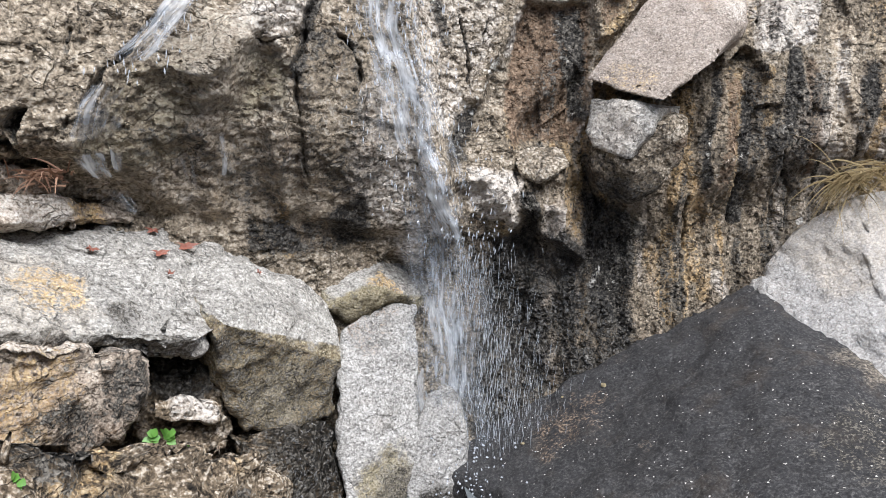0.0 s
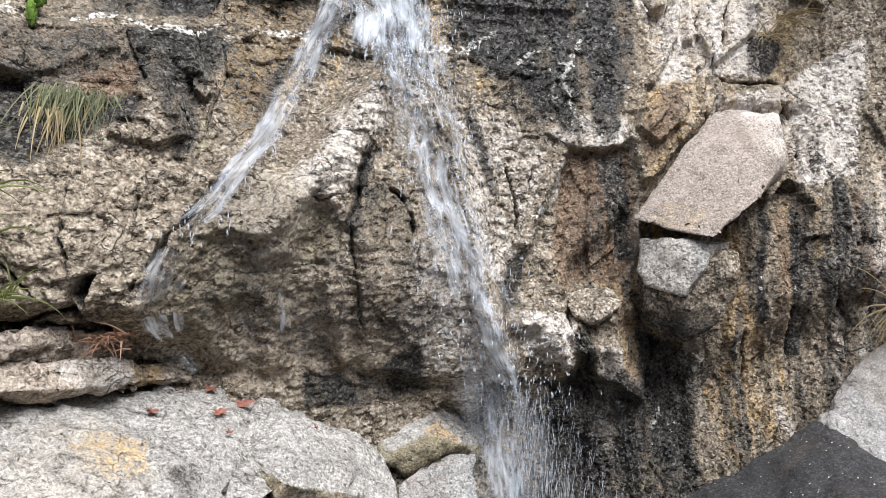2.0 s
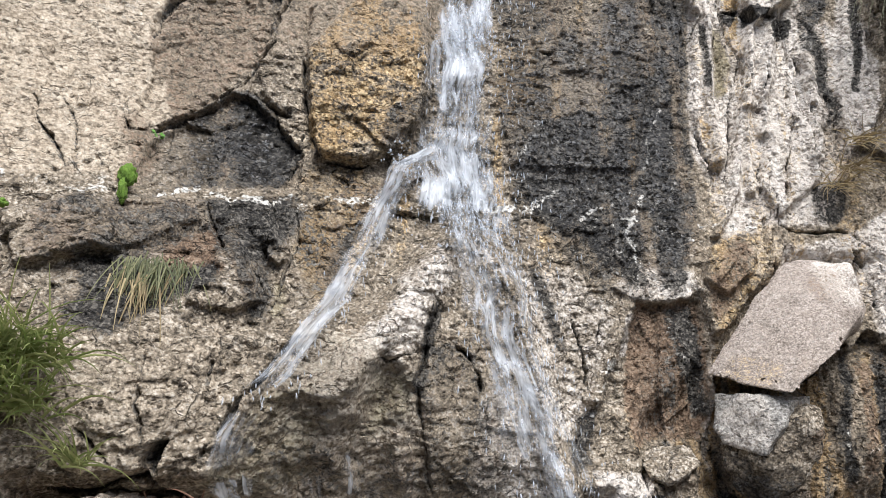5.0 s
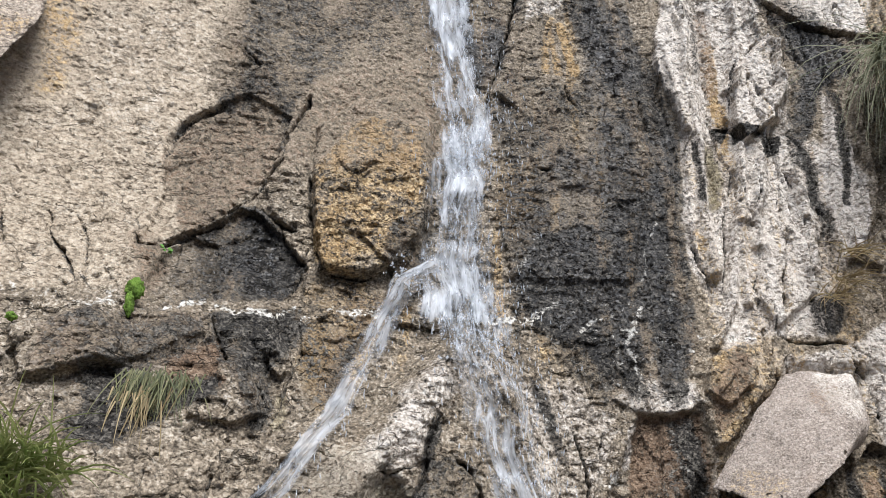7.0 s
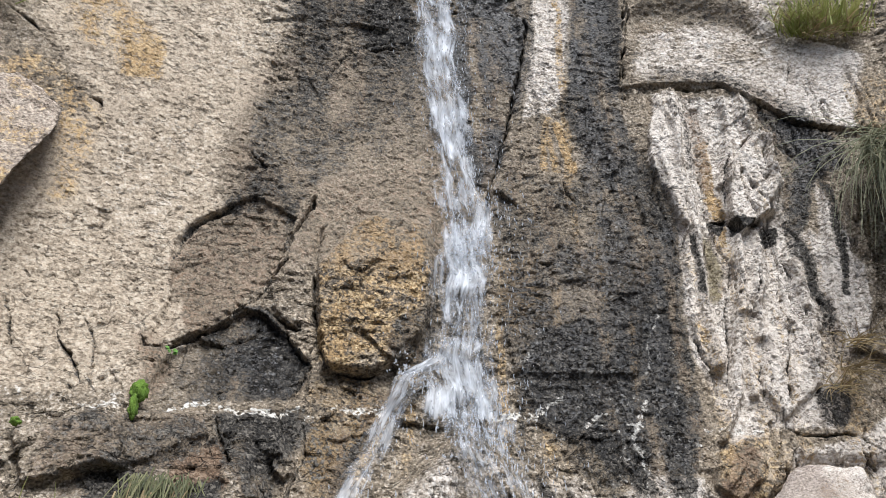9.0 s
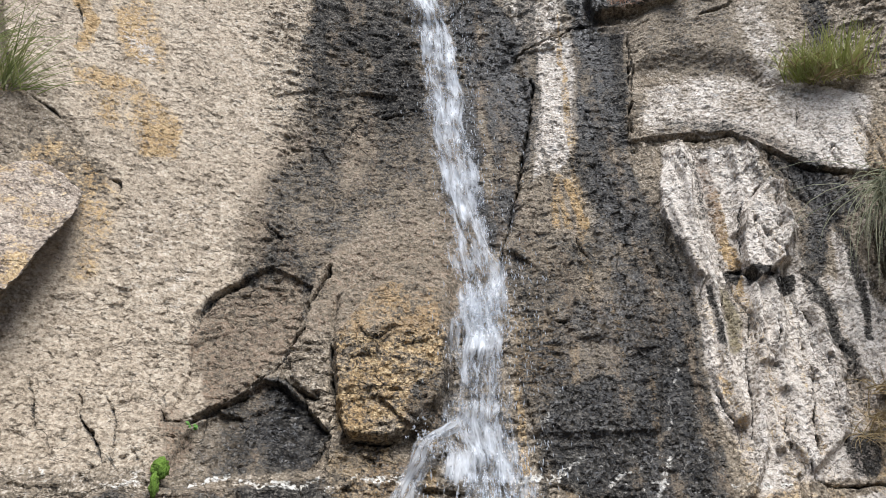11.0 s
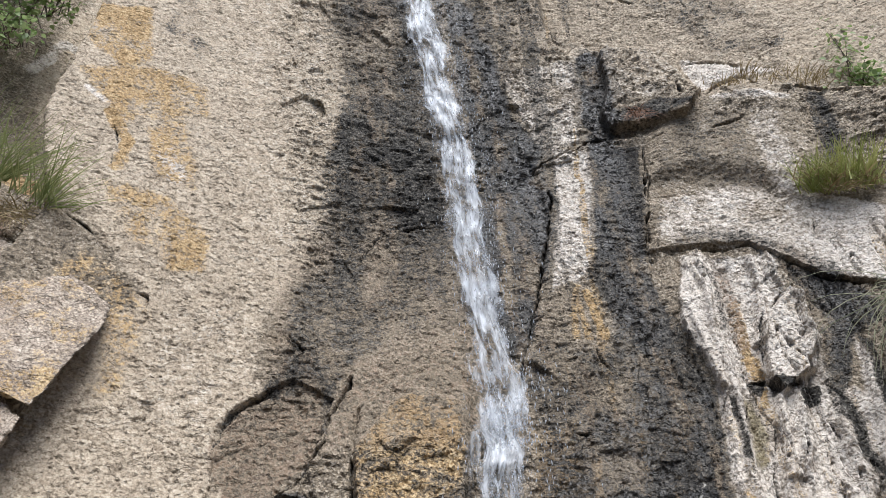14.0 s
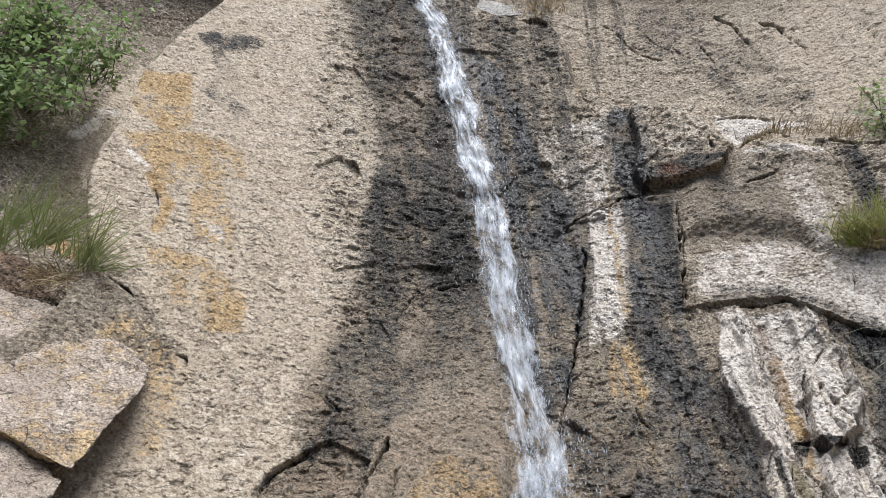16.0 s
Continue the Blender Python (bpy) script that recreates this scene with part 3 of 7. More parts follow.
# wall beside and behind the free fall
slab("", [(0.26, 0.75), (0.47, 0.75), (0.69, 0.71), (0.82, 0.59), (0.93, 0.25), (0.54, 0.09), (0.37, 0.14)], -0.06, 0.12)
slab("rock_buttress", [(0.73, 1.12), (0.90, 1.19), (0.97, 1.13), (1.02, 0.93), (0.99, 0.78), (0.81, 0.87), (0.67, 1.06)], 0.07, 0.04)

# how broken the wall is
calm(0.44, [(-1.56, 1.64), (-0.58, 1.66), (-0.47, 1.49), (-0.72, 1.13), (-0.85, 0.89), (-1.45, 0.94)])
calm(0.52, [(-1.52, 1.99), (-0.51, 2.05), (-0.50, 1.57), (-1.38, 1.55)])
calm(0.36, [(-0.35, 1.68), (0.33, 1.93), (0.52, 0.76), (-0.55, 0.84)])
calm(0.22, [(0.94, 3.60), (1.71, 3.07), (1.62, 1.73), (0.81, 1.74)])
calm(0.4, [(0.53, 1.71), (2.08, 2.03), (2.08, 1.14), (1.63, 0.75), (1.14, 0.42), (0.69, 0.71)])
calm(0.6, [(-1.04, 2.40), (-0.53, 2.45), (-0.10, 3.03), (-0.08, 2.24), (-0.49, 1.99), (-0.98, 2.00)])

# ribs and furrows of the lower fall
ridge([(0.02, 1.94), (-0.08, 1.81), (-0.15, 1.65), (-0.26, 1.53), (-0.36, 1.38)], 0.13, 0.09)
ridge([(0.17, 1.83), (0.32, 1.47), (0.40, 1.10), (0.46, 0.93)], 0.09, 0.06)
ridge([(0.71, 1.77), (0.60, 1.58), (0.51, 1.37)], 0.05, 0.05)
ridge([(-0.29, 1.41), (-0.37, 1.20), (-0.35, 0.98)], 0.08, 0.05)
ridge([(-0.15, 1.49), (-0.16, 1.19), (-0.12, 0.97)], 0.07, 0.05)
ridge([(0.38, 1.10), (0.59, 1.10), (0.70, 0.94)], 0.08, 0.06)
ridge([(0.85, 1.10), (0.89, 0.94), (0.91, 0.78)], 0.08, 0.06)
ridge([(-0.42, 1.68), (-0.54, 1.49), (-0.65, 1.32), (-0.71, 1.17)], 0.06, 0.04)
lip([(-1.23, 1.75), (-1.10, 1.81), (-0.99, 1.83), (-0.86, 1.92), (-0.74, 1.94)], 0.12, 0.012)
lip([(-0.99, 1.10), (-0.83, 1.12), (-0.74, 1.10), (-0.61, 1.05)], 0.1, 0.05)

# ribs of the pale wall
ridge([(1.03, 3.63), (1.02, 3.22), (1.05, 2.87), (1.03, 2.50), (1.05, 2.28)], 0.04, 0.035)
ridge([(1.40, 3.35), (1.39, 3.10), (1.26, 2.70), (1.23, 2.40)], 0.035, 0.035)
ridge([(1.42, 2.72), (1.44, 2.49), (1.43, 2.30)], 0.045, 0.035)
ridge([(1.71, 3.07), (1.70, 2.68), (1.61, 2.38)], 0.06, 0.035)
ridge([(1.25, 3.58), (1.26, 3.39), (1.20, 3.12)], 0.03, 0.04)
ridge([(1.21, 2.84), (1.17, 2.50), (1.16, 2.16)], 0.03, 0.035)
ridge([(1.01, 1.98), (1.10, 2.16), (1.15, 2.50)], 0.03, 0.04)

# edge of the pale slab above the fluted wall
lip([(1.24, 1.36), (1.34, 1.51), (1.40, 1.59), (1.45, 1.61), (1.46, 1.53), (1.54, 1.61), (1.58, 1.59), (1.61, 1.49), (1.66, 1.61), (1.72, 1.63)], 0.22, 0.06)

# smoother faces
calm(0.12, [(-0.77, 3.43), (-0.52, 3.65), (-0.26, 3.81), (0.28, 4.17), (0.91, 4.44), (1.29, 4.60), (0.98, 3.19), (0.71, 2.68), (-0.71, 2.68)])
calm(0.25, [(-1.10, 2.71), (-0.66, 2.91), (-0.69, 2.72), (-0.82, 2.47), (-1.02, 2.28), (-1.09, 2.28)])
calm(0.3, [(-1.02, 2.21), (-0.80, 2.46), (-0.63, 2.34), (-0.53, 2.23), (-0.53, 2.04), (-1.04, 2.00)])
calm(0.3, [(0.15, 3.12), (0.27, 3.69), (0.85, 4.01), (0.97, 2.87), (0.92, 2.03), (0.42, 2.03), (0.18, 2.50)])

# stains, painted underside shade and seams of the top: dome, dark runs, ledges
paint("tan", 0.62, [(-0.16, 6.67), (2.63, 5.68), (2.21, 4.38), (1.16, 4.63), (0.48, 5.12), (0.1, 5.44)], soft=0.1)
paint("pale", 0.2, [(0.95, 4.39), (1.31, 4.61), (1.68, 4.54), (1.77, 4.29), (1.56, 3.89), (1.82, 3.77), (1.7, 3.4), (1.37, 3.59), (0.88, 3.69)], soft=0.08)
paint("tan", 0.8, [(-2.34, 4.86), (-2.23, 5.56), (-1.81, 5.52), (-2.03, 6.62), (-1.05, 6.35), (-0.87, 5.67), (-0.7, 4.97), (-0.65, 4.51), (-0.66, 4.1), (-0.75, 3.8), (-0.83, 3.53), (-0.95, 3.28), (-0.97, 3.0), (-0.92, 2.91), (-1.06, 2.7), (-1.08, 2.6), (-1.69, 2.52), (-1.55, 2.87), (-1.44, 3.31), (-1.66, 3.61), (-1.86, 3.8), (-2.28, 4.52)], soft=0.08)
paint("pale", 0.2, [(-1.48, 5.92), (-1.03, 6.09), (-0.72, 4.72), (-0.68, 3.92), (-0.88, 3.52), (-1.04, 3.5), (-1.2, 4.19)], soft=0.12)
paint("pale", 0.2, [(-1.38, 3.21), (-1.0, 3.33), (-0.97, 3.0), (-1.07, 2.75), (-1.28, 2.62), (-1.4, 2.8)], soft=0.1)
paint("ochre", 0.81, [(-2.26, 5.02), (-1.84, 5.07), (-1.71, 5.13), (-1.64, 4.73), (-1.75, 4.63)], soft=0.06)
paint("ochre", 0.65, [(-1.92, 4.55), (-1.63, 4.68), (-1.39, 4.6), (-1.33, 4.4), (-1.49, 4.31), (-1.67, 4.24), (-1.76, 4.36)], soft=0.08)
paint("ochre", 0.98, [(-1.73, 4.3), (-1.64, 4.13), (-1.64, 3.95)], width=0.028, soft=0.03)
paint("ochre", 0.55, [(-1.58, 4.24), (-1.42, 4.33), (-1.31, 4.05), (-1.31, 3.88), (-1.48, 3.93)], soft=0.06)
paint("ochre", 0.65, [(-1.69, 3.86), (-1.42, 3.84), (-1.23, 3.65), (-1.22, 3.44), (-1.35, 3.44), (-1.54, 3.58)], soft=0.08)
paint("ochre", 0.78, [(-2.28, 4.06), (-2.16, 4.01)], width=0.05, soft=0.05)
paint("ochre", 0.45, [(-1.65, 3.37), (-1.46, 3.19), (-1.51, 2.88)], width=0.09, soft=0.09)
paint("pale", 0.95, [(-1.47, 4.12), (-1.4, 3.96)], width=0.045, soft=0.03)
paint("pale", 0.8, [(-1.85, 4.42), (-1.78, 4.37)], width=0.02, soft=0.02)
paint("pale", 0.9, [(-2.34, 4.81), (-2.27, 5.08), (-1.9, 4.86)], width=0.03, soft=0.03)
paint("black", 0.69, [(-1.75, 5.5), (-1.67, 5.56), (-1.44, 5.59), (-1.4, 5.52), (-1.56, 5.41), (-1.71, 5.4)], soft=0.04)
paint("black", 0.4, [(-1.64, 5.41), (-1.54, 5.19), (-1.59, 5.02)], width=0.05, soft=0.06)
paint("black", 0.32, [(-1.59, 5.02), (-1.43, 4.91), (-1.45, 4.78)], width=0.05, soft=0.06)
paint("rust", 0.35, [(-0.97, 3.48), (-0.71, 4.02), (0.01, 3.79), (0.13, 2.62), (-0.93, 2.61), (-0.94, 2.9)], soft=0.15)
paint("black", 0.55, [(-1.05, 6.35), (-0.54, 6.47), (-0.32, 5.65), (-0.19, 4.78), (-0.12, 4.09), (-0.05, 3.72), (-0.04, 3.34), (-0.22, 3.33), (-0.4, 3.58), (-0.61, 3.55), (-0.75, 3.74), (-0.74, 4.1), (-0.62, 4.51), (-0.73, 5.05), (-0.87, 5.67)], soft=0.3)
paint("black", 0.9, [(-0.69, 4.72), (-0.45, 4.78), (-0.23, 4.24), (-0.21, 3.89), (-0.38, 3.82), (-0.51, 3.97), (-0.7, 3.94), (-0.75, 4.17)], soft=0.08)
paint("black", 0.69, [(-0.74, 3.55), (-0.48, 3.7), (-0.32, 3.58), (-0.4, 3.33), (-0.59, 3.14), (-0.7, 2.97), (-0.88, 2.89), (-0.92, 2.96), (-0.81, 3.13)], soft=0.08)
paint("black", 0.94, [(-0.92, 2.93), (-0.7, 3.05), (-0.49, 3.15), (-0.61, 3.03), (-0.69, 2.9), (-0.68, 2.74), (-0.76, 2.69), (-0.84, 2.79)], soft=0.05)
paint("black", 0.4, [(-0.76, 6.3), (-0.52, 5.34), (-0.45, 4.78)], width=0.05, soft=0.06)
paint("wet", 0.5, [(-0.47, 6.24), (-0.19, 4.78), (-0.07, 3.86), (-0.01, 3.34)], width=0.12, soft=0.1)
crack([(-1.83, 4.581), (-1.77, 4.598)], 0.012, 0.02)
crack([(-1.694, 4.205), (-1.682, 4.083), (-1.662, 3.941)], 0.014, 0.025)
crack([(-1.726, 4.171), (-1.673, 4.224)], 0.012, 0.02)
crack([(-1.227, 3.757), (-1.144, 3.735), (-1.059, 3.681)], 0.014, 0.03)
crack([(-1.226, 3.836), (-1.178, 3.83)], 0.012, 0.02)
crack([(-1.599, 3.305), (-1.515, 3.297), (-1.436, 3.332)], 0.016, 0.03)
crack([(-1.456, 3.289), (-1.408, 3.276), (-1.388, 3.156)], 0.016, 0.03)
crack([(-1.782, 3.646), (-1.715, 3.606), (-1.644, 3.556)], 0.018, 0.03)
crack([(-1.086, 2.695), (-1.038, 2.798), (-0.983, 2.855), (-0.918, 2.915), (-0.882, 2.937)], 0.016, 0.03)
crack([(-0.865, 3.178), (-0.806, 3.128), (-0.755, 3.13)], 0.014, 0.02)
crack([(-0.594, 3.556), (-0.511, 3.738), (-0.404, 3.843), (-0.238, 3.891)], 0.012, 0.015)
crack([(-0.404, 3.809), (-0.295, 3.842), (-0.21, 3.892)], 0.03, 0.05)
paint("black", 0.94, [(-0.17, 5.76), (-0.0, 5.57), (0.14, 5.07), (0.21, 4.62), (0.36, 4.38), (0.27, 4.15), (0.35, 3.85), (0.32, 3.57), (0.19, 3.33), (0.14, 3.05), (0.04, 3.34), (-0.01, 3.86), (-0.04, 4.56)], soft=0.06)
paint("wet", 0.8, [(-0.21, 5.87), (-0.0, 5.57), (0.14, 5.07), (0.21, 4.62), (0.35, 4.38), (0.35, 3.85), (0.32, 3.57), (0.14, 3.05), (-0.04, 3.86)], soft=0.15)
paint("black", 0.38, [(-0.2, 6.06), (0.2, 5.96), (0.47, 5.69), (0.5, 5.27), (0.49, 5.16), (0.28, 5.08), (0.1, 5.44)], soft=0.08)
paint("black", 0.69, [(0.09, 5.39), (0.25, 5.2), (0.44, 5.17)], width=0.05, soft=0.06)
paint("pale", 0.5, [(0.16, 5.01), (0.55, 5.1), (0.59, 5.01), (0.55, 4.55), (0.57, 4.43), (0.35, 4.31), (0.24, 4.62)], soft=0.06)
paint("black", 1.06, [(0.67, 5.05), (0.68, 4.71), (0.66, 4.42), (0.67, 4.04), (0.66, 3.74), (0.61, 3.55)], width=0.075, soft=0.04)
paint("black", 0.85, [(0.61, 3.55), (0.7, 3.29), (0.71, 3.07), (0.72, 2.85), (0.69, 2.6)], width=0.11, soft=0.08)
paint("wet", 0.8, [(0.69, 5.04), (0.66, 4.42), (0.66, 3.74), (0.7, 3.29), (0.69, 2.7)], width=0.12, soft=0.1)
paint("pale", 0.75, [(0.48, 4.23), (0.48, 3.94), (0.48, 3.76), (0.42, 3.56)], width=0.065, soft=0.04)
paint("rust", 0.3, [(0.19, 3.33), (0.39, 3.5), (0.52, 3.43), (0.57, 3.13), (0.44, 2.73), (0.17, 2.79)], soft=0.08)
paint("black", 0.28, [(0.18, 3.22), (0.39, 3.47), (0.51, 3.37), (0.57, 3.13), (0.44, 2.73), (0.17, 2.79)], soft=0.1)
paint("ochre", 1, [(0.44, 3.47), (0.4, 3.31), (0.42, 3.21)], width=0.018, soft=0.02)
paint("ochre", 1, [(0.48, 3.44), (0.52, 3.28), (0.54, 3.21)], width=0.022, soft=0.02)
slab("rock_lip", [(0.73, 5.06), (0.88, 5.24), (1.17, 5.17), (1.2, 4.91), (1.25, 4.68), (1.14, 4.5), (0.97, 4.5), (0.88, 4.49), (0.72, 4.48), (0.69, 4.58), (0.74, 4.78)], 0.07, 0.02)
paint("pale", 0.3, [(0.8, 5.1), (1.17, 5.17), (1.16, 4.8), (1.03, 4.68), (0.77, 4.64)], soft=0.04)
# shade on the lip's underside, painted black
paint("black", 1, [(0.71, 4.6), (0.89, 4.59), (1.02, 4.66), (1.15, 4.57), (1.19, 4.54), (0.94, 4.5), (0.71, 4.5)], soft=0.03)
crack([(0.719, 4.441), (0.593, 4.409), (0.459, 4.317), (0.35, 4.272), (0.267, 4.183)], 0.026, 0.08)
crack([(1.114, 4.74), (1.149, 4.633), (1.247, 4.68)], 0.02, 0.05)
paint("tan", 0.95, [(1.97, 5.85), (2.5, 5.61), (2.21, 4.38), (2.04, 4.64), (1.77, 4.8), (1.79, 5.21), (1.69, 5.43), (1.72, 5.76)], soft=0.05)
calm(0.05, [(1.97, 5.85), (2.5, 5.61), (2.21, 4.38), (2.04, 4.64), (1.77, 4.8), (1.79, 5.21), (1.69, 5.43), (1.72, 5.76)])
paint("tan", 0.5, [(0.49, 5.16), (1.18, 5.24), (1.23, 5.52), (0.61, 5.95), (0.36, 6.11)], soft=0.06)
paint("pale", 0.85, [(1.23, 5.1), (1.46, 4.99), (1.73, 4.85), (1.53, 4.88), (1.3, 4.82), (1.22, 5.0)], soft=0.03)
paint("black", 0.3, [(0.95, 6.24), (1.4, 6.08), (1.59, 5.61), (1.67, 5.33), (1.4, 5.32), (1.11, 5.6), (0.86, 5.84)], soft=0.06)
paint("black", 0.35, [(1.29, 5.45), (1.48, 5.13), (1.75, 5.08)], width=0.05, soft=0.06)
crack([(0.703, 6.113), (0.8, 5.975), (0.855, 5.828), (0.949, 5.718), (1.051, 5.64)], 0.022, 0.06)
crack([(0.812, 5.928), (0.923, 5.795)], 0.012, 0.03)
crack([(0.916, 6.007), (1.003, 5.843), (1.124, 5.696)], 0.014, 0.04)
crack([(1.124, 5.745), (1.177, 5.637)], 0.016, 0.04)
crack([(1.271, 5.735), (1.303, 5.622), (1.333, 5.511)], 0.012, 0.03)
crack([(1.401, 5.966), (1.495, 5.848), (1.526, 5.715), (1.555, 5.611)], 0.04, 0.07)
crack([(1.646, 5.787), (1.715, 5.733), (1.763, 5.628)], 0.05, 0.06)
crack([(1.763, 5.628), (1.817, 5.503), (1.839, 5.435)], 0.012, 0.03)
crack([(1.642, 5.126), (1.747, 5.028)], 0.01, 0.02)
crack([(2.147, 5.578), (2.181, 5.374), (2.193, 5.19), (2.215, 5.123)], 0.014, 0.03)
crack([(0.486, 5.536), (0.497, 5.244), (0.566, 5.191)], 0.014, 0.04)
crack([(1.064, 5.547), (1.229, 5.463)], 0.012, 0.02)
crack([(1.24, 5.053), (1.402, 5.03), (1.544, 4.94)], 0.016, 0.04)
crack([(1.165, 4.616), (1.395, 4.849), (1.526, 4.878), (1.719, 4.604), (1.963, 4.502)], 0.034, 0.12)
crack([(1.199, 4.378), (1.382, 4.4), (1.419, 4.431)], 0.02, 0.05)
crack([(1.188, 5.872), (1.204, 5.755)], 0.01, 0.02)
paint("pale", 0.75, [(1.3, 4.6), (1.47, 4.56), (1.65, 4.53)], width=0.025, soft=0.03)
paint("black", 0.28, [(1.02, 4.45), (1.27, 4.54), (1.39, 4.39), (1.41, 4.19), (1.47, 3.97), (1.22, 4.01), (0.9, 4.09)], soft=0.06)
paint("pale", 0.45, [(1.5, 4.37), (1.5, 4.17), (1.53, 3.98)], width=0.07, soft=0.06)
paint("black", 0.94, [(1.78, 4.5), (1.78, 4.24), (1.75, 4.11)], width=0.05, soft=0.05)
crack([(0.888, 4.335), (0.869, 4.095), (0.827, 3.833), (0.827, 3.677)], 0.022, 0.06)
paint("pale", 0.55, [(0.91, 3.98), (1.22, 4.03), (1.51, 3.9), (1.9, 3.74), (1.78, 3.35), (1.53, 3.44), (1.37, 3.57), (1.24, 3.68), (1.14, 3.68), (0.93, 3.69), (0.86, 3.73)], soft=0.08)
paint("pale", 0.75, [(1.65, 3.84), (1.9, 3.74), (1.78, 3.34), (1.55, 3.43)], soft=0.06)
# shade under the tongue's edge, painted as a black band
paint("black", 0.5, [(0.96, 3.71), (1.25, 3.7), (1.44, 3.57), (1.58, 3.45)], width=0.03, soft=0.04)
crack([(0.916, 3.666), (1.164, 3.644), (1.269, 3.656), (1.372, 3.568), (1.476, 3.488), (1.572, 3.397), (1.713, 3.347)], 0.022, 0.09)
crack([(1.608, 3.9), (1.581, 3.728), (1.554, 3.608)], 0.01, 0.02)
paint("pale", 0.8, [(1.49, 3.95), (1.63, 3.86), (1.86, 3.75)], width=0.02, soft=0.02)

# middle of the wall
paint("tan", 0.75, [(-2.09, 2.97), (-1.18, 3.31), (-1.06, 2.55), (-0.96, 2.33), (-1.08, 2.25), (-1.05, 2.1), (-1.29, 2.06), (-1.49, 2.06), (-1.81, 2.02)], soft=0.08)
calm(0.2, [(-2.02, 2.66), (-1.13, 2.92), (-1.06, 2.6), (-0.96, 2.32), (-1.09, 2.27), (-1.29, 2.06), (-1.49, 2.06), (-1.81, 2.02)])
paint("pale", 0.75, [(0.95, 3.64), (1.37, 3.58), (1.35, 3.36), (1.45, 3.18), (1.45, 2.9), (1.65, 2.82), (1.67, 2.64), (1.6, 2.36), (1.44, 2.02), (1.24, 2.02), (1.04, 1.94), (1.01, 2.16), (0.95, 2.4), (0.97, 2.87)], soft=0.06)
slab("rock_rib", [(0.96, 3.63), (1.02, 3.57), (1.05, 3.41), (1.01, 3.19), (1.01, 2.91), (0.98, 2.92), (0.94, 3.1), (0.89, 3.23), (0.9, 3.41)], 0.035, 0.018)
paint("pale", 0.95, [(0.97, 3.64), (1.02, 3.57), (1.05, 3.41), (1.01, 3.19), (1.01, 2.91), (0.98, 2.92), (0.94, 3.1), (0.89, 3.23), (0.9, 3.42)], soft=0.025)
paint("pale", 0.85, [(1.24, 3.59), (1.31, 3.58), (1.32, 3.44), (1.25, 3.29), (1.22, 3.35), (1.21, 3.52)], soft=0.03)
paint("black", 0.45, [(1.03, 3.55), (1.09, 3.43), (1.08, 3.21)], width=0.02, soft=0.02)
paint("rust", 0.5, [(1.12, 3.52), (1.13, 3.3), (1.13, 3.12)], width=0.035, soft=0.04)
paint("ochre", 0.6, [(1.14, 3.33), (1.14, 3.09), (1.15, 2.87), (1.09, 2.6)], width=0.03, soft=0.04)
paint("green", 0.7, [(1.08, 2.84), (1.1, 2.7), (1.07, 2.58)], width=0.03, soft=0.03)
slab("rock_block", [(1.22, 3.19), (1.36, 3.36), (1.4, 3.31), (1.39, 3.18), (1.44, 3.1), (1.39, 2.96), (1.29, 2.91), (1.23, 2.85), (1.19, 2.95), (1.2, 3.11)], 0.06, 0.016)
paint("pale", 0.75, [(1.22, 3.19), (1.36, 3.36), (1.4, 3.31), (1.39, 3.18), (1.44, 3.1), (1.39, 2.96), (1.29, 2.91), (1.23, 2.85), (1.19, 2.95), (1.2, 3.11)], soft=0.03)
paint("tan", 0.7, [(1.34, 3.29), (1.36, 3.21)], width=0.025, soft=0.03)
# overhang shadow of the hanging block, painted as three black patches
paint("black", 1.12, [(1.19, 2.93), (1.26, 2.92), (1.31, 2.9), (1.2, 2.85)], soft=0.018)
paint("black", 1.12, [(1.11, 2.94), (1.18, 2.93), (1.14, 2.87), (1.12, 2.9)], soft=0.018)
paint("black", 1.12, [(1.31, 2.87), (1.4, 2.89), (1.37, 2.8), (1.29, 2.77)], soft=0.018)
crack([(1.113, 2.934), (1.19, 2.921), (1.235, 2.848)], 0.02, 0.05)
crack([(1.267, 3.27), (1.31, 3.327), (1.341, 3.359)], 0.02, 0.05)
crack([(1.254, 3.299), (1.212, 3.183), (1.179, 2.967)], 0.014, 0.04)
paint("black", 0.85, [(1.38, 3.52), (1.58, 3.43), (1.7, 3.3), (1.74, 3.18), (1.58, 3.09), (1.48, 2.84), (1.51, 2.71), (1.41, 2.71), (1.43, 2.96), (1.44, 3.13)], soft=0.05)
paint("wet", 0.7, [(1.38, 3.52), (1.58, 3.43), (1.7, 3.3), (1.72, 3.18), (1.58, 3.09), (1.48, 2.84), (1.41, 2.71), (1.44, 3.13)], soft=0.1)
paint("pale", 0.8, [(1.58, 3.11), (1.65, 2.82), (1.66, 2.6), (1.64, 2.39), (1.55, 2.33), (1.55, 2.57), (1.56, 2.84)], soft=0.03)
paint("black", 0.75, [(1.61, 3.08), (1.62, 2.79), (1.59, 2.56)], width=0.015, soft=0.02)
paint("black", 1.06, [(1.46, 2.74), (1.5, 2.54), (1.51, 2.37)], width=0.025, soft=0.03)
paint("pale", 0.9, [(1.19, 2.82), (1.28, 2.84), (1.36, 2.75), (1.4, 2.64), (1.43, 2.37), (1.48, 2.29), (1.38, 2.11), (1.28, 2.02), (1.23, 2.11), (1.13, 2.16), (1.13, 2.39), (1.16, 2.65)], soft=0.03)
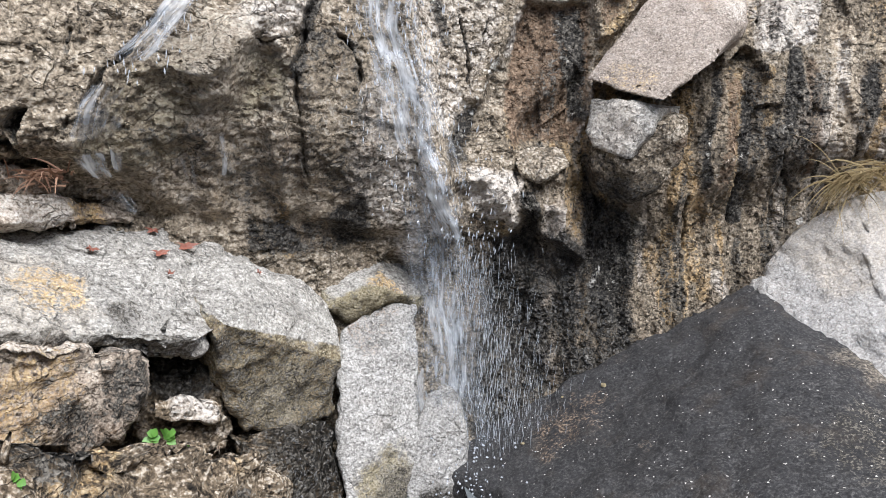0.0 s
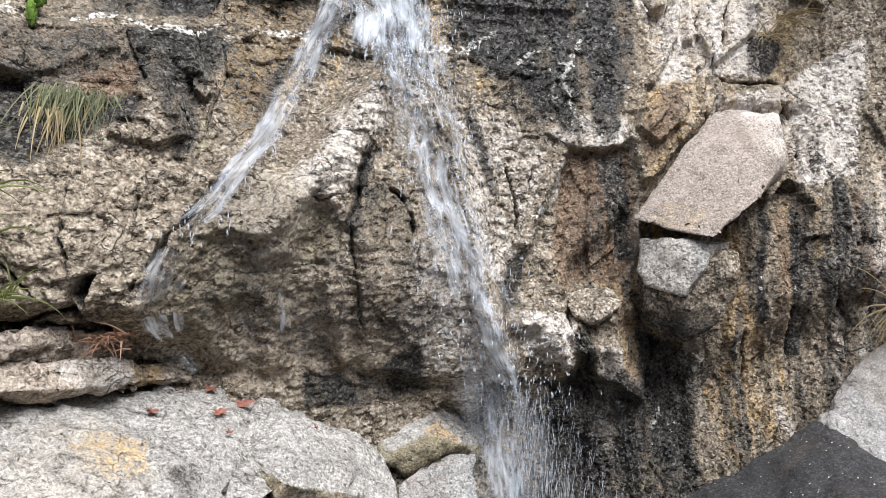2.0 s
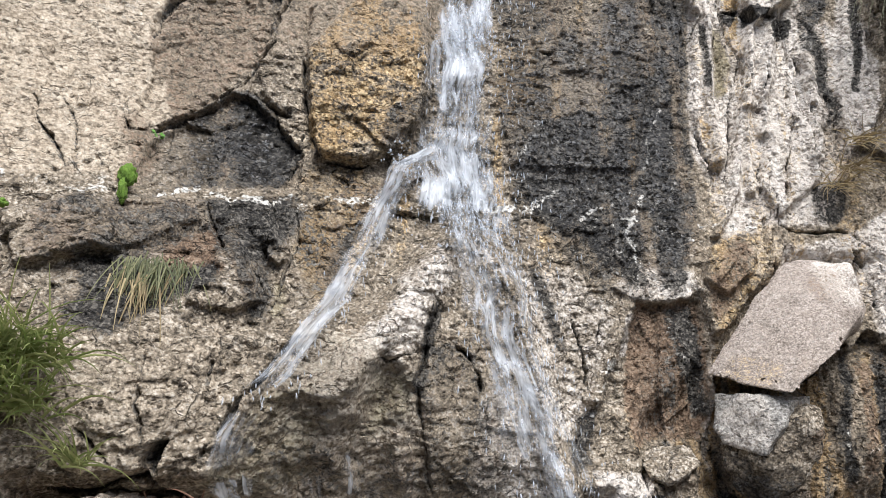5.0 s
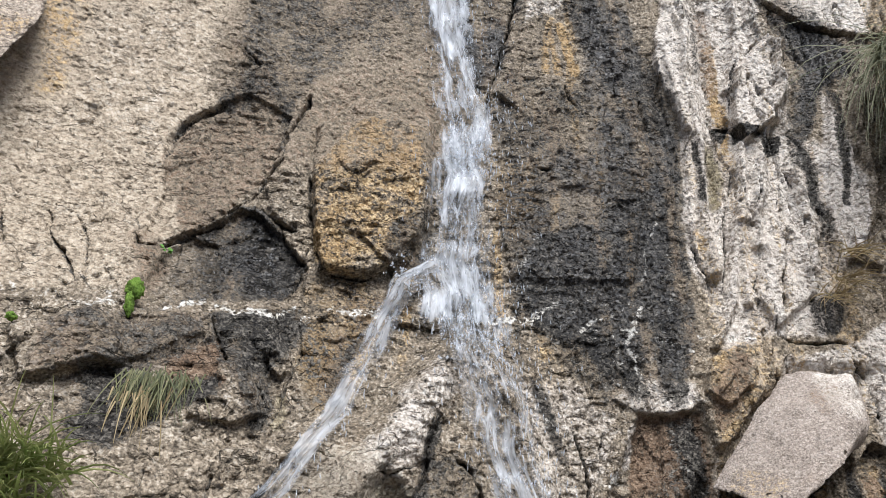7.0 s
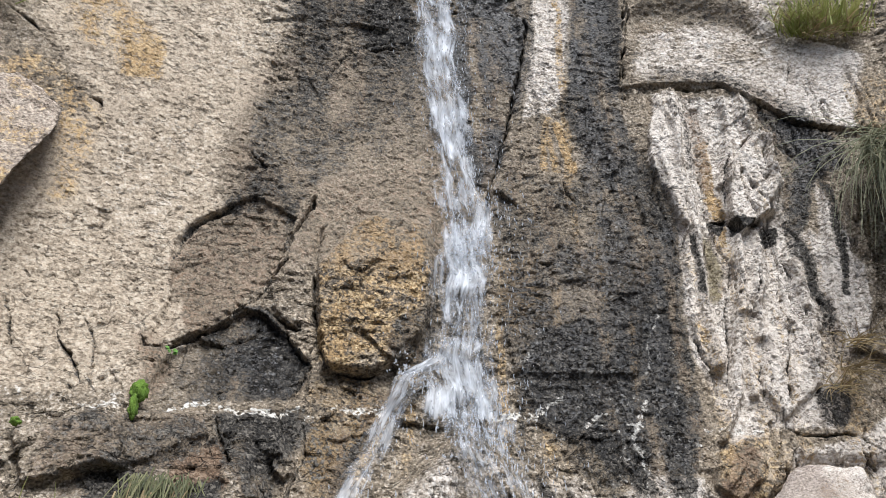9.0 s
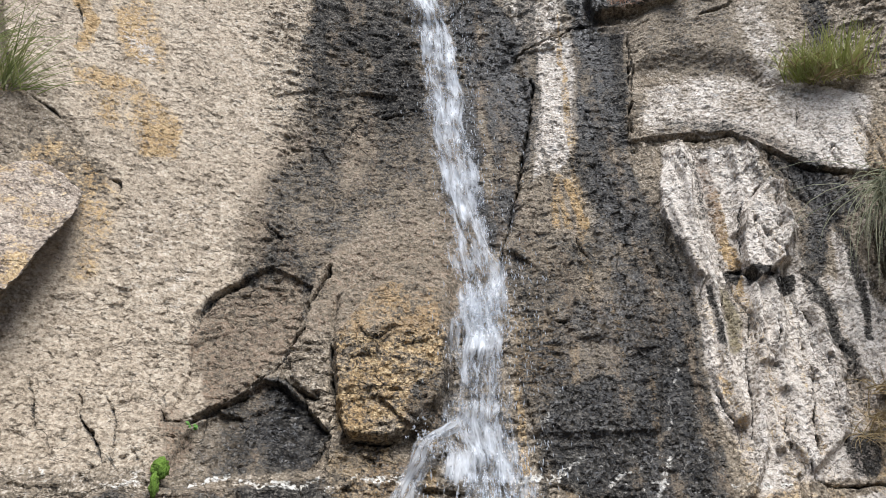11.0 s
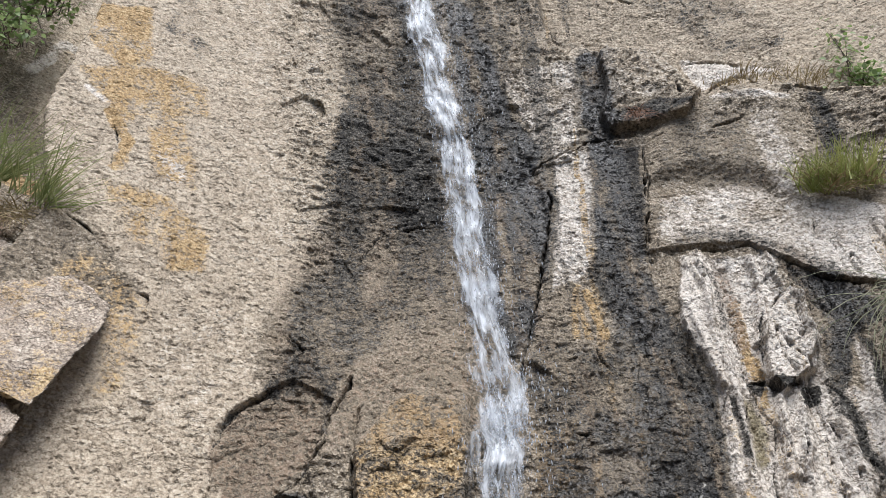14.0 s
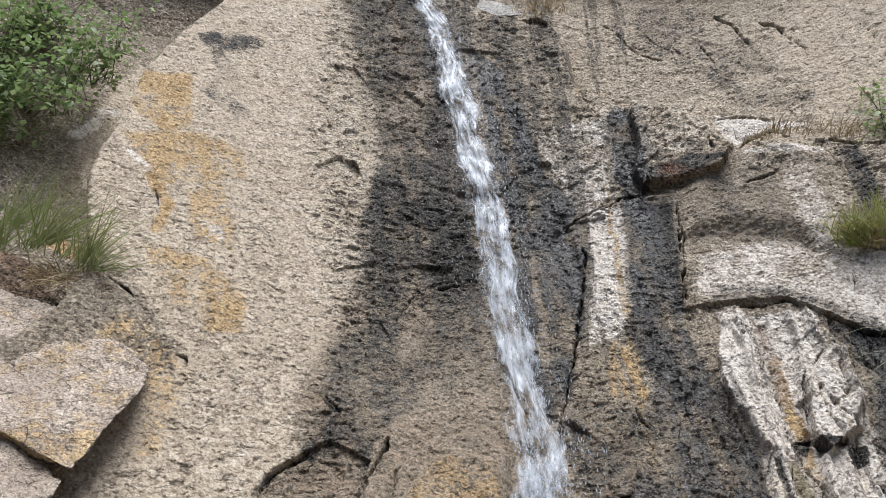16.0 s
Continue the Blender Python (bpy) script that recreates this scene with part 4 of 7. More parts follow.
paint("pale", 0.7, [(0.97, 2.93), (1.01, 2.91), (1.02, 2.75), (1.01, 2.49), (1.06, 2.27), (1.04, 2.25), (0.96, 2.3), (0.94, 2.5)], soft=0.03)
paint("ochre", 0.5, [(0.99, 2.44), (1.03, 2.29), (1.05, 2.16)], width=0.025, soft=0.03)
paint("black", 0.75, [(1.02, 2.86), (1.02, 2.59)], width=0.012, soft=0.02)
crack([(1.172, 2.763), (1.109, 2.5), (1.089, 2.304), (1.07, 2.148)], 0.014, 0.045)
crack([(1.268, 2.841), (1.256, 2.623), (1.212, 2.494), (1.238, 2.453)], 0.014, 0.045)
crack([(1.325, 2.591), (1.343, 2.432), (1.297, 2.246), (1.285, 2.101)], 0.014, 0.045)
crack([(1.191, 2.783), (1.22, 2.659)], 0.01, 0.03)
crack([(1.362, 2.798), (1.402, 2.631)], 0.01, 0.03)
crack([(1.421, 2.376), (1.485, 2.331), (1.46, 2.267)], 0.01, 0.03)
crack([(1.039, 2.252), (1.074, 2.184)], 0.012, 0.03)
crack([(1.098, 2.873), (1.037, 2.713), (1.02, 2.483)], 0.012, 0.035)
crack([(0.965, 2.4), (1.017, 2.252), (1.027, 2.115)], 0.012, 0.035)
crack([(1.427, 2.579), (1.421, 2.432), (1.405, 2.285)], 0.012, 0.03)
crack([(1.204, 2.299), (1.199, 2.159), (1.171, 2.059)], 0.012, 0.03)
# a cleft given by black alone: its darkness is colour, not depth
paint("black", 0.65, [(1.39, 2.18), (1.46, 2.2), (1.54, 2.22), (1.51, 2.1), (1.46, 2.02), (1.39, 2.04)], soft=0.03)
crack([(1.255, 2.034), (1.279, 2.012), (1.358, 1.989), (1.482, 1.999), (1.608, 1.93)], 0.018, 0.05)
crack([(1.237, 2.025), (1.229, 1.939), (1.189, 1.835)], 0.014, 0.04)
paint("pale", 0.75, [(1.27, 1.95), (1.71, 1.94), (1.64, 1.73), (1.22, 1.78)], soft=0.04)
slab("rock_block", [(0.98, 1.93), (1.11, 2.01), (1.16, 1.97), (1.13, 1.83), (1.03, 1.75), (0.95, 1.81)], 0.03, 0.02)
paint("ochre", 0.65, [(0.98, 1.93), (1.11, 2.01), (1.16, 1.97), (1.13, 1.83), (1.03, 1.75), (0.95, 1.81)], soft=0.04)
paint("rust", 0.6, [(0.99, 1.9), (1.09, 1.98), (1.13, 1.93), (1.1, 1.83), (1.01, 1.79)], soft=0.05)
paint("tan", 0.8, [(1.19, 1.99), (1.17, 1.83)], width=0.02, soft=0.02)
paint("black", 0.5, [(0.17, 3.08), (0.25, 3.19), (0.5, 3.12), (0.77, 3.33), (0.95, 3.18), (0.97, 2.87), (0.94, 2.35), (0.95, 1.98), (0.87, 1.73), (0.6, 1.73), (0.33, 2.03), (0.21, 2.16), (0.17, 2.49)], soft=0.06)
paint("rust", 0.35, [(0.19, 2.85), (0.74, 2.98), (0.8, 2.4), (0.43, 2.16), (0.21, 2.27)], soft=0.08)
paint("black", 1.06, [(0.24, 2.21), (0.36, 2.44), (0.55, 2.49), (0.9, 2.71), (0.94, 2.4), (0.94, 2.03), (0.86, 1.79), (0.67, 1.79), (0.52, 1.94), (0.33, 2.07)], soft=0.05)
paint("wet", 0.75, [(0.18, 2.64), (0.48, 2.86), (0.96, 2.93), (0.94, 2.03), (0.86, 1.79), (0.52, 1.94), (0.27, 2.16)], soft=0.12)
paint("black", 0.9, [(0.67, 4.36), (0.86, 4.34), (0.8, 3.67), (0.75, 3.55), (0.87, 3.27), (0.93, 2.93), (0.95, 2.7), (0.83, 2.68), (0.72, 2.81), (0.7, 3.09), (0.63, 3.45), (0.57, 3.78)], soft=0.05)
paint("black", 0.94, [(0.15, 4.16), (0.38, 4.06), (0.34, 3.78), (0.26, 3.32), (0.2, 3.21), (0.16, 3.52)], soft=0.04)
paint("wet", 0.8, [(0.15, 4.16), (0.38, 4.06), (0.34, 3.78), (0.26, 3.32), (0.2, 3.21), (0.16, 3.52)], soft=0.1)
paint("ochre", 0.95, [(0.71, 2.49), (0.71, 2.3), (0.7, 2.11)], width=0.016, soft=0.018)
paint("ochre", 0.7, [(0.6, 2.8), (0.61, 2.55)], width=0.016, soft=0.02)
paint("ochre", 0.6, [(0.17, 2.77), (0.35, 2.77), (0.37, 2.59), (0.26, 2.39), (0.17, 2.49)], soft=0.05)
paint("ochre", 0.8, [(0.42, 3.41), (0.45, 3.31), (0.47, 3.21)], width=0.018, soft=0.02)
paint("pale", 0.65, [(0.4, 4.36), (0.61, 4.35), (0.56, 3.85), (0.53, 3.61), (0.42, 3.51), (0.32, 3.45), (0.37, 3.78)], soft=0.04)
crack([(0.347, 4.092), (0.369, 4.016), (0.342, 3.782), (0.283, 3.606), (0.261, 3.429), (0.217, 3.3), (0.173, 3.124), (0.142, 2.921)], 0.022, 0.06)
crack([(0.854, 4.157), (0.828, 3.845), (0.799, 3.637)], 0.018, 0.06)
crack([(0.327, 2.744), (0.422, 2.72)], 0.016, 0.03)
crack([(0.481, 3.236), (0.508, 3.087), (0.586, 2.961)], 0.014, 0.03)
crack([(0.291, 2.491), (0.362, 2.518)], 0.012, 0.02)
paint("white", 0.9, [(0.16, 2.07), (0.25, 2.08), (0.3, 2.07), (0.35, 2.09)], width=0.016, soft=0.012)
paint("white", 0.6, [(0.35, 2.09), (0.39, 2.13), (0.43, 2.16)], width=0.007, soft=0.012)
paint("white", 0.8, [(0.51, 2.04), (0.58, 2.08), (0.64, 2.1)], width=0.007, soft=0.01)
paint("white", 0.65, [(0.66, 2.04), (0.7, 2.03), (0.81, 2.0), (0.93, 1.96)], width=0.006, soft=0.01)
paint("white", 0.6, [(0.95, 2.02), (1.06, 2.01), (1.16, 2.01)], width=0.01, soft=0.012)
paint("white", 0.55, [(0.78, 2.06), (0.82, 2.11)], width=0.005, soft=0.01)
paint("white", 0.85, [(-0.96, 2.04), (-0.85, 2.07), (-0.82, 2.06), (-0.75, 2.03), (-0.66, 2.04), (-0.6, 2.03)], width=0.012, soft=0.015)
paint("white", 0.6, [(-0.6, 2.03), (-0.55, 2.07)], width=0.008, soft=0.012)
paint("white", 0.62, [(-0.52, 2.03), (-0.42, 2.08), (-0.26, 2.07)], width=0.014, soft=0.02)
paint("white", 0.55, [(-1.28, 2.03), (-1.21, 2.02), (-1.11, 2.05)], width=0.022, soft=0.03)
paint("white", 0.35, [(-1.43, 2.06), (-1.29, 2.03)], width=0.02, soft=0.03)
paint("white", 0.45, [(0.83, 2.5), (0.78, 2.36), (0.75, 2.21)], width=0.006, soft=0.012)
paint("white", 0.6, [(0.75, 2.12), (0.69, 1.98), (0.72, 1.87)], width=0.012, soft=0.02)
paint("white", 0.45, [(0.33, 2.39), (0.27, 2.27), (0.23, 2.18)], width=0.01, soft=0.02)
paint("white", 0.35, [(0.42, 1.98), (0.38, 1.88)], width=0.014, soft=0.02)
paint("white", 0.3, [(0.86, 2.4), (0.89, 2.26), (0.86, 2.12)], width=0.006, soft=0.012)
slab("rock_panel", [(-0.55, 2.64), (-0.46, 2.76), (-0.38, 2.88), (-0.24, 2.92), (-0.11, 2.87), (-0.08, 2.68), (-0.12, 2.37), (-0.22, 2.3), (-0.25, 2.23), (-0.35, 2.21), (-0.46, 2.23), (-0.52, 2.35)], 0.03, 0.03)
paint("ochre", 0.6, [(-0.55, 2.64), (-0.46, 2.76), (-0.38, 2.88), (-0.24, 2.92), (-0.11, 2.87), (-0.08, 2.68), (-0.12, 2.37), (-0.22, 2.3), (-0.25, 2.23), (-0.35, 2.21), (-0.46, 2.23), (-0.52, 2.35)], soft=0.05)
paint("ochre", 0.95, [(-0.54, 2.41), (-0.46, 2.43), (-0.35, 2.3), (-0.42, 2.22), (-0.51, 2.27)], soft=0.04)
paint("ochre", 0.62, [(-0.53, 2.14), (-0.22, 2.16), (-0.24, 2.0), (-0.32, 1.8), (-0.48, 1.91)], soft=0.05)
paint("black", 0.69, [(-0.41, 2.0), (-0.26, 2.05), (-0.24, 2.13), (-0.31, 1.94), (-0.4, 1.85)], soft=0.04)
paint("black", 0.5, [(-0.22, 2.35), (-0.24, 2.18), (-0.35, 2.15)], width=0.03, soft=0.03)
paint("black", 0.78, [(-0.93, 2.35), (-0.83, 2.47), (-0.74, 2.49), (-0.66, 2.41), (-0.63, 2.31), (-0.54, 2.24), (-0.55, 2.15), (-0.6, 2.1), (-0.76, 2.08), (-0.98, 2.09), (-1.02, 2.11), (-1.01, 2.22), (-0.96, 2.3)], soft=0.03)
paint("black", 1.12, [(-0.85, 2.34), (-0.65, 2.37), (-0.56, 2.22), (-0.63, 2.12), (-0.78, 2.13)], soft=0.05)
paint("wet", 0.9, [(-0.96, 2.32), (-0.74, 2.49), (-0.63, 2.31), (-0.54, 2.24), (-0.6, 2.1), (-0.76, 2.08), (-1.02, 2.11)], soft=0.1)
paint("black", 0.42, [(-1.03, 2.26), (-0.86, 2.36), (-0.81, 2.1), (-1.02, 1.98), (-0.99, 1.82), (-1.02, 1.77), (-1.08, 1.98), (-1.03, 2.08)], soft=0.05)
paint("rust", 0.42, [(-1.09, 2.64), (-1.05, 2.78), (-0.91, 2.91), (-0.71, 2.91), (-0.67, 2.78), (-0.72, 2.61), (-0.79, 2.53), (-0.83, 2.47), (-0.91, 2.35), (-0.96, 2.32), (-1.01, 2.41), (-1.07, 2.54)], soft=0.025)
paint("black", 0.2, [(-1.07, 2.73), (-0.91, 2.9), (-0.71, 2.9), (-0.68, 2.77), (-0.79, 2.53), (-0.92, 2.36)], soft=0.04)
paint("black", 0.75, [(-0.89, 3.01), (-0.67, 3.07), (-0.58, 3.06), (-0.66, 2.91), (-0.66, 2.74), (-0.69, 2.67), (-0.71, 2.89), (-0.87, 2.94)], soft=0.05)
paint("black", 0.45, [(-0.88, 3.43), (-0.62, 3.68), (-0.16, 3.82), (-0.13, 3.37), (-0.4, 3.17), (-0.67, 3.05), (-0.87, 3.04)], soft=0.12)
crack([(-1.117, 2.33), (-1.095, 2.274), (-1.016, 2.27), (-0.965, 2.314), (-0.927, 2.356), (-0.857, 2.401), (-0.841, 2.446), (-0.768, 2.503), (-0.721, 2.613), (-0.669, 2.684), (-0.663, 2.8), (-0.577, 3.001)], 0.022, 0.055)
crack([(-0.743, 2.488), (-0.677, 2.435), (-0.644, 2.394), (-0.557, 2.369)], 0.016, 0.05)
crack([(-0.644, 2.394), (-0.631, 2.31), (-0.553, 2.245), (-0.533, 2.351), (-0.569, 2.641)], 0.018, 0.05)
crack([(-0.701, 2.578), (-0.642, 2.509), (-0.556, 2.488)], 0.012, 0.03)
crack([(-0.533, 2.351), (-0.462, 2.219), (-0.331, 2.202), (-0.221, 2.246)], 0.016, 0.04)
crack([(-1.079, 2.612), (-1.067, 2.723), (-0.989, 2.851), (-0.877, 2.929)], 0.012, 0.025)
crack([(-1.415, 2.379), (-1.382, 2.37), (-1.347, 2.267), (-1.276, 2.183), (-1.223, 2.097)], 0.016, 0.035)
crack([(-1.319, 2.387), (-1.286, 2.345), (-1.256, 2.278), (-1.206, 2.146), (-1.203, 2.083)], 0.016, 0.035)
crack([(-1.156, 2.411), (-1.106, 2.329)], 0.012, 0.02)
crack([(-1.435, 2.229), (-1.358, 2.17)], 0.012, 0.02)
crack([(-1.546, 2.434), (-1.505, 2.332), (-1.462, 2.202)], 0.02, 0.04)
crack([(-1.265, 2.394), (-1.235, 2.327)], 0.012, 0.02)
crack([(-0.863, 3.193), (-0.795, 3.134), (-0.775, 3.105)], 0.014, 0.03)
paint("rust", 0.45, [(-1.09, 2.3), (-1.03, 2.19), (-1.04, 2.1)], width=0.05, soft=0.05)
paint("black", 0.75, [(-1.14, 1.98), (-1.06, 1.91), (-0.99, 1.79)], width=0.04, soft=0.05)

# foot of the wall
paint("rust", 0.5, [(-1.26, 1.99), (-0.82, 2.02), (-0.78, 1.92), (-0.89, 1.82), (-1.08, 1.79), (-1.24, 1.78)], soft=0.08)
paint("black", 0.45, [(-1.25, 1.97), (-0.82, 2.01), (-0.78, 1.92), (-0.94, 1.82), (-1.08, 1.79), (-1.24, 1.78)], soft=0.08)
paint("black", 0.4, [(-0.51, 2.2), (-0.22, 2.23), (-0.22, 2.02), (-0.32, 1.88), (-0.39, 1.71), (-0.48, 1.67), (-0.53, 1.95)], soft=0.06)
paint("black", 0.6, [(-0.25, 2.43), (-0.06, 2.5), (-0.1, 2.16), (-0.22, 2.03), (-0.27, 2.14)], soft=0.05)
crack([(-0.834, 2.038), (-0.796, 1.954), (-0.755, 1.887), (-0.708, 1.831)], 0.02, 0.045)
crack([(-0.542, 2.229), (-0.606, 2.036), (-0.594, 1.881), (-0.613, 1.793)], 0.018, 0.045)
crack([(-0.536, 2.036), (-0.505, 1.902), (-0.53, 1.8), (-0.577, 1.626)], 0.014, 0.035)
crack([(-0.642, 1.865), (-0.615, 1.771), (-0.582, 1.608)], 0.016, 0.04)
paint("rust", 0.85, [(-0.9, 1.86), (-0.76, 1.95), (-0.7, 1.78), (-0.76, 1.73), (-0.88, 1.77)], soft=0.05)
# dark hole below the niche, its gloom painted black
paint("black", 1.15, [(-1.19, 1.74), (-1.13, 1.8), (-1.01, 1.82), (-0.94, 1.64), (-0.96, 1.57), (-1.12, 1.59)], soft=0.05)
paint("black", 0.95, [(-0.87, 1.77), (-0.73, 1.81), (-0.71, 1.74), (-0.81, 1.7), (-0.88, 1.64), (-0.95, 1.59), (-1.02, 1.76)], soft=0.05)
paint("black", 0.5, [(-1.12, 1.97), (-1.05, 2.01), (-1.0, 1.88), (-0.94, 1.82), (-1.02, 1.81), (-1.08, 1.86)], soft=0.05)
paint("black", 0.88, [(-0.82, 2.02), (-0.52, 2.07), (-0.5, 2.01), (-0.58, 1.8), (-0.58, 1.63), (-0.62, 1.62), (-0.7, 1.83), (-0.75, 1.86)], soft=0.05)
paint("pale", 0.35, [(-0.71, 1.83), (-0.64, 1.85), (-0.61, 1.66), (-0.7, 1.7)], soft=0.04)
paint("pale", 0.4, [(-0.59, 1.92), (-0.53, 1.96)], width=0.02, soft=0.03)
paint("ochre", 0.62, [(-0.51, 2.2), (-0.26, 2.23), (-0.22, 2.1), (-0.29, 1.92), (-0.39, 1.71), (-0.46, 1.67), (-0.52, 1.87)], soft=0.06)
paint("black", 0.75, [(-0.28, 2.01), (-0.36, 1.88), (-0.39, 1.73)], width=0.022, soft=0.03)
paint("rust", 0.5, [(-0.47, 1.89), (-0.33, 1.94), (-0.35, 1.75), (-0.43, 1.71)], soft=0.05)
paint("green", 0.6, [(-0.55, 1.74), (-0.55, 1.65)], width=0.02, soft=0.03)
paint("pale", 0.12, [(-1.01, 1.58), (-0.61, 1.66), (-0.5, 1.57), (-0.59, 1.42), (-0.75, 1.16), (-0.87, 1.19), (-1.03, 1.19), (-1.03, 1.39)], soft=0.1)
paint("tan", 0.4, [(-1.06, 1.57), (-0.64, 1.66), (-0.54, 1.56), (-0.61, 1.42), (-0.78, 1.16), (-1.03, 1.19)], soft=0.1)
crack([(-0.474, 1.594), (-0.558, 1.452), (-0.656, 1.319), (-0.748, 1.178)], 0.03, 0.055)
crack([(-0.686, 1.532), (-0.702, 1.417), (-0.683, 1.385)], 0.012, 0.03)
crack([(-0.857, 1.525), (-0.861, 1.386), (-0.841, 1.265)], 0.012, 0.03)
crack([(-1.026, 1.327), (-0.964, 1.266), (-0.903, 1.187)], 0.014, 0.03)
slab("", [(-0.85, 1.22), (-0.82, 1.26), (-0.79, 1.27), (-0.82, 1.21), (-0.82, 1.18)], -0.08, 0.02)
# the small hole's inner darkness, painted black over its depth
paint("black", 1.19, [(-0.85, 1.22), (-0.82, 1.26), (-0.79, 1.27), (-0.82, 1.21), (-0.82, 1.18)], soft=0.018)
crack([(-0.821, 1.183), (-0.815, 1.136), (-0.838, 1.092)], 0.014, 0.05)
crack([(-1.126, 1.156), (-1.021, 1.137), (-0.852, 1.185), (-0.845, 1.11), (-0.782, 1.033)], 0.032, 0.08)
crack([(-1.107, 0.992), (-0.972, 1.047), (-0.784, 1.069)], 0.02, 0.05)
crack([(-1.159, 0.931), (-1.044, 0.934), (-0.82, 0.962)], 0.02, 0.05)
# pale and tan raised here to offset the hollow's shade: light put into colour
paint("pale", 0.35, [(-0.47, 1.59), (-0.26, 1.6), (-0.08, 1.46), (-0.1, 1.24), (-0.33, 1.21), (-0.56, 1.25)], soft=0.1)
paint("tan", 0.6, [(-0.47, 1.59), (-0.26, 1.6), (-0.1, 1.46), (-0.07, 0.79), (-0.26, 0.81), (-0.62, 0.94), (-0.72, 1.16), (-0.58, 1.39)], soft=0.1)
paint("green", 0.35, [(-0.47, 1.59), (-0.26, 1.6), (-0.1, 1.46), (-0.1, 1.24), (-0.33, 1.24), (-0.59, 1.25), (-0.58, 1.39)], soft=0.1)
paint("black", 0.32, [(-0.6, 1.23), (-0.39, 1.24), (-0.26, 1.16), (-0.23, 0.96), (-0.37, 0.94), (-0.44, 1.09), (-0.57, 1.07)], soft=0.05)
paint("green", 0.6, [(-0.23, 1.46), (-0.12, 1.44), (-0.14, 1.31), (-0.26, 1.24)], soft=0.05)
paint("black", 0.38, [(-0.26, 1.2), (-0.08, 1.24), (-0.03, 0.96), (0.09, 0.84), (0.01, 0.77), (-0.19, 0.78), (-0.26, 0.93)], soft=0.05)
paint("ochre", 0.7, [(-0.14, 0.97), (-0.13, 0.83)], width=0.025, soft=0.03)
paint("ochre", 0.5, [(-0.33, 1.01), (-0.36, 0.94)], width=0.03, soft=0.03)
paint("pale", 0.5, [(-0.35, 1.06), (-0.37, 0.94)], width=0.018, soft=0.02)
paint("wet", 0.6, [(-0.72, 1.24), (-0.47, 1.56), (-0.08, 1.46), (-0.03, 0.79), (-0.62, 0.98)], soft=0.1)
slab("rock_mound", [(-0.17, 1.75), (-0.05, 1.91), (0.11, 1.95), (0.16, 1.84), (0.05, 1.77), (-0.05, 1.68), (-0.09, 1.55), (-0.19, 1.55), (-0.26, 1.6)], 0.012, 0.05)
paint("pale", 0.65, [(-0.17, 1.75), (-0.05, 1.91), (0.11, 1.95), (0.16, 1.84), (0.05, 1.77), (-0.05, 1.68), (-0.09, 1.55), (-0.19, 1.54), (-0.26, 1.59)], soft=0.1)
paint("pale", 0.5, [(-0.28, 1.6), (-0.09, 1.55), (-0.19, 1.49), (-0.29, 1.51)], soft=0.06)
paint("black", 0.4, [(-0.09, 1.53), (0.03, 1.59), (0.18, 1.39), (0.21, 1.08), (0.12, 1.0), (-0.04, 1.04), (-0.1, 1.31)], soft=0.05)
paint("black", 0.75, [(-0.05, 1.68), (-0.1, 1.5), (-0.1, 1.39)], width=0.018, soft=0.02)
crack([(-0.008, 1.574), (0.057, 1.5), (0.09, 1.443), (0.087, 1.368)], 0.022, 0.05)
crack([(-0.042, 1.695), (-0.087, 1.57), (-0.106, 1.423), (-0.089, 1.239), (-0.048, 1.045)], 0.022, 0.05)
crack([(-0.26, 1.509), (-0.193, 1.494), (-0.104, 1.532)], 0.012, 0.03)
paint("pale", 0.42, [(0.24, 1.85), (0.46, 1.87), (0.62, 1.68), (0.52, 1.39), (0.44, 1.21), (0.31, 1.2), (0.27, 1.47)], soft=0.08)
paint("pale", 0.6, [(0.25, 1.19), (0.28, 0.99), (0.33, 0.78)], width=0.05, soft=0.05)
paint("tan", 0.45, [(0.38, 1.35), (0.39, 1.21)], width=0.05, soft=0.05)
paint("black", 0.81, [(0.45, 1.31), (0.52, 1.34), (0.5, 1.15), (0.43, 1.12)], soft=0.04)
paint("black", 0.75, [(0.32, 1.84), (0.36, 1.71), (0.4, 1.55)], width=0.02, soft=0.03)
crack([(0.439, 1.675), (0.481, 1.53), (0.492, 1.388)], 0.014, 0.04)
crack([(0.558, 1.678), (0.532, 1.552)], 0.012, 0.03)
slab("", [(0.6, 1.78), (0.7, 1.87), (0.92, 1.84), (0.95, 1.77), (0.89, 1.73), (0.7, 1.72)], 0.02, 0.02)
paint("pale", 0.8, [(0.6, 1.78), (0.7, 1.87), (0.92, 1.84), (0.95, 1.77), (0.89, 1.73), (0.7, 1.72)], soft=0.04)
paint("black", 0.35, [(0.75, 1.85), (0.79, 1.77)], width=0.02, soft=0.03)
paint("white", 0.85, [(0.6, 1.51), (0.52, 1.39), (0.5, 1.32)], width=0.016, soft=0.015)
paint("pale", 0.8, [(0.66, 1.66), (0.63, 1.53)], width=0.02, soft=0.02)
slab("rock_panel", [(0.68, 1.72), (0.94, 1.73), (0.96, 1.39), (0.92, 1.22), (0.65, 1.21), (0.62, 1.39)], -0.01, 0.02)
paint("rust", 0.75, [(0.68, 1.72), (0.94, 1.73), (0.96, 1.39), (0.92, 1.22), (0.65, 1.21), (0.62, 1.39)], soft=0.04)
paint("black", 1, [(0.78, 1.7), (0.92, 1.71), (0.95, 1.31), (0.9, 1.3), (0.82, 1.52)], soft=0.04)
paint("ochre", 0.55, [(0.62, 1.34), (0.93, 1.32), (0.87, 1.22), (0.63, 1.19)], soft=0.04)
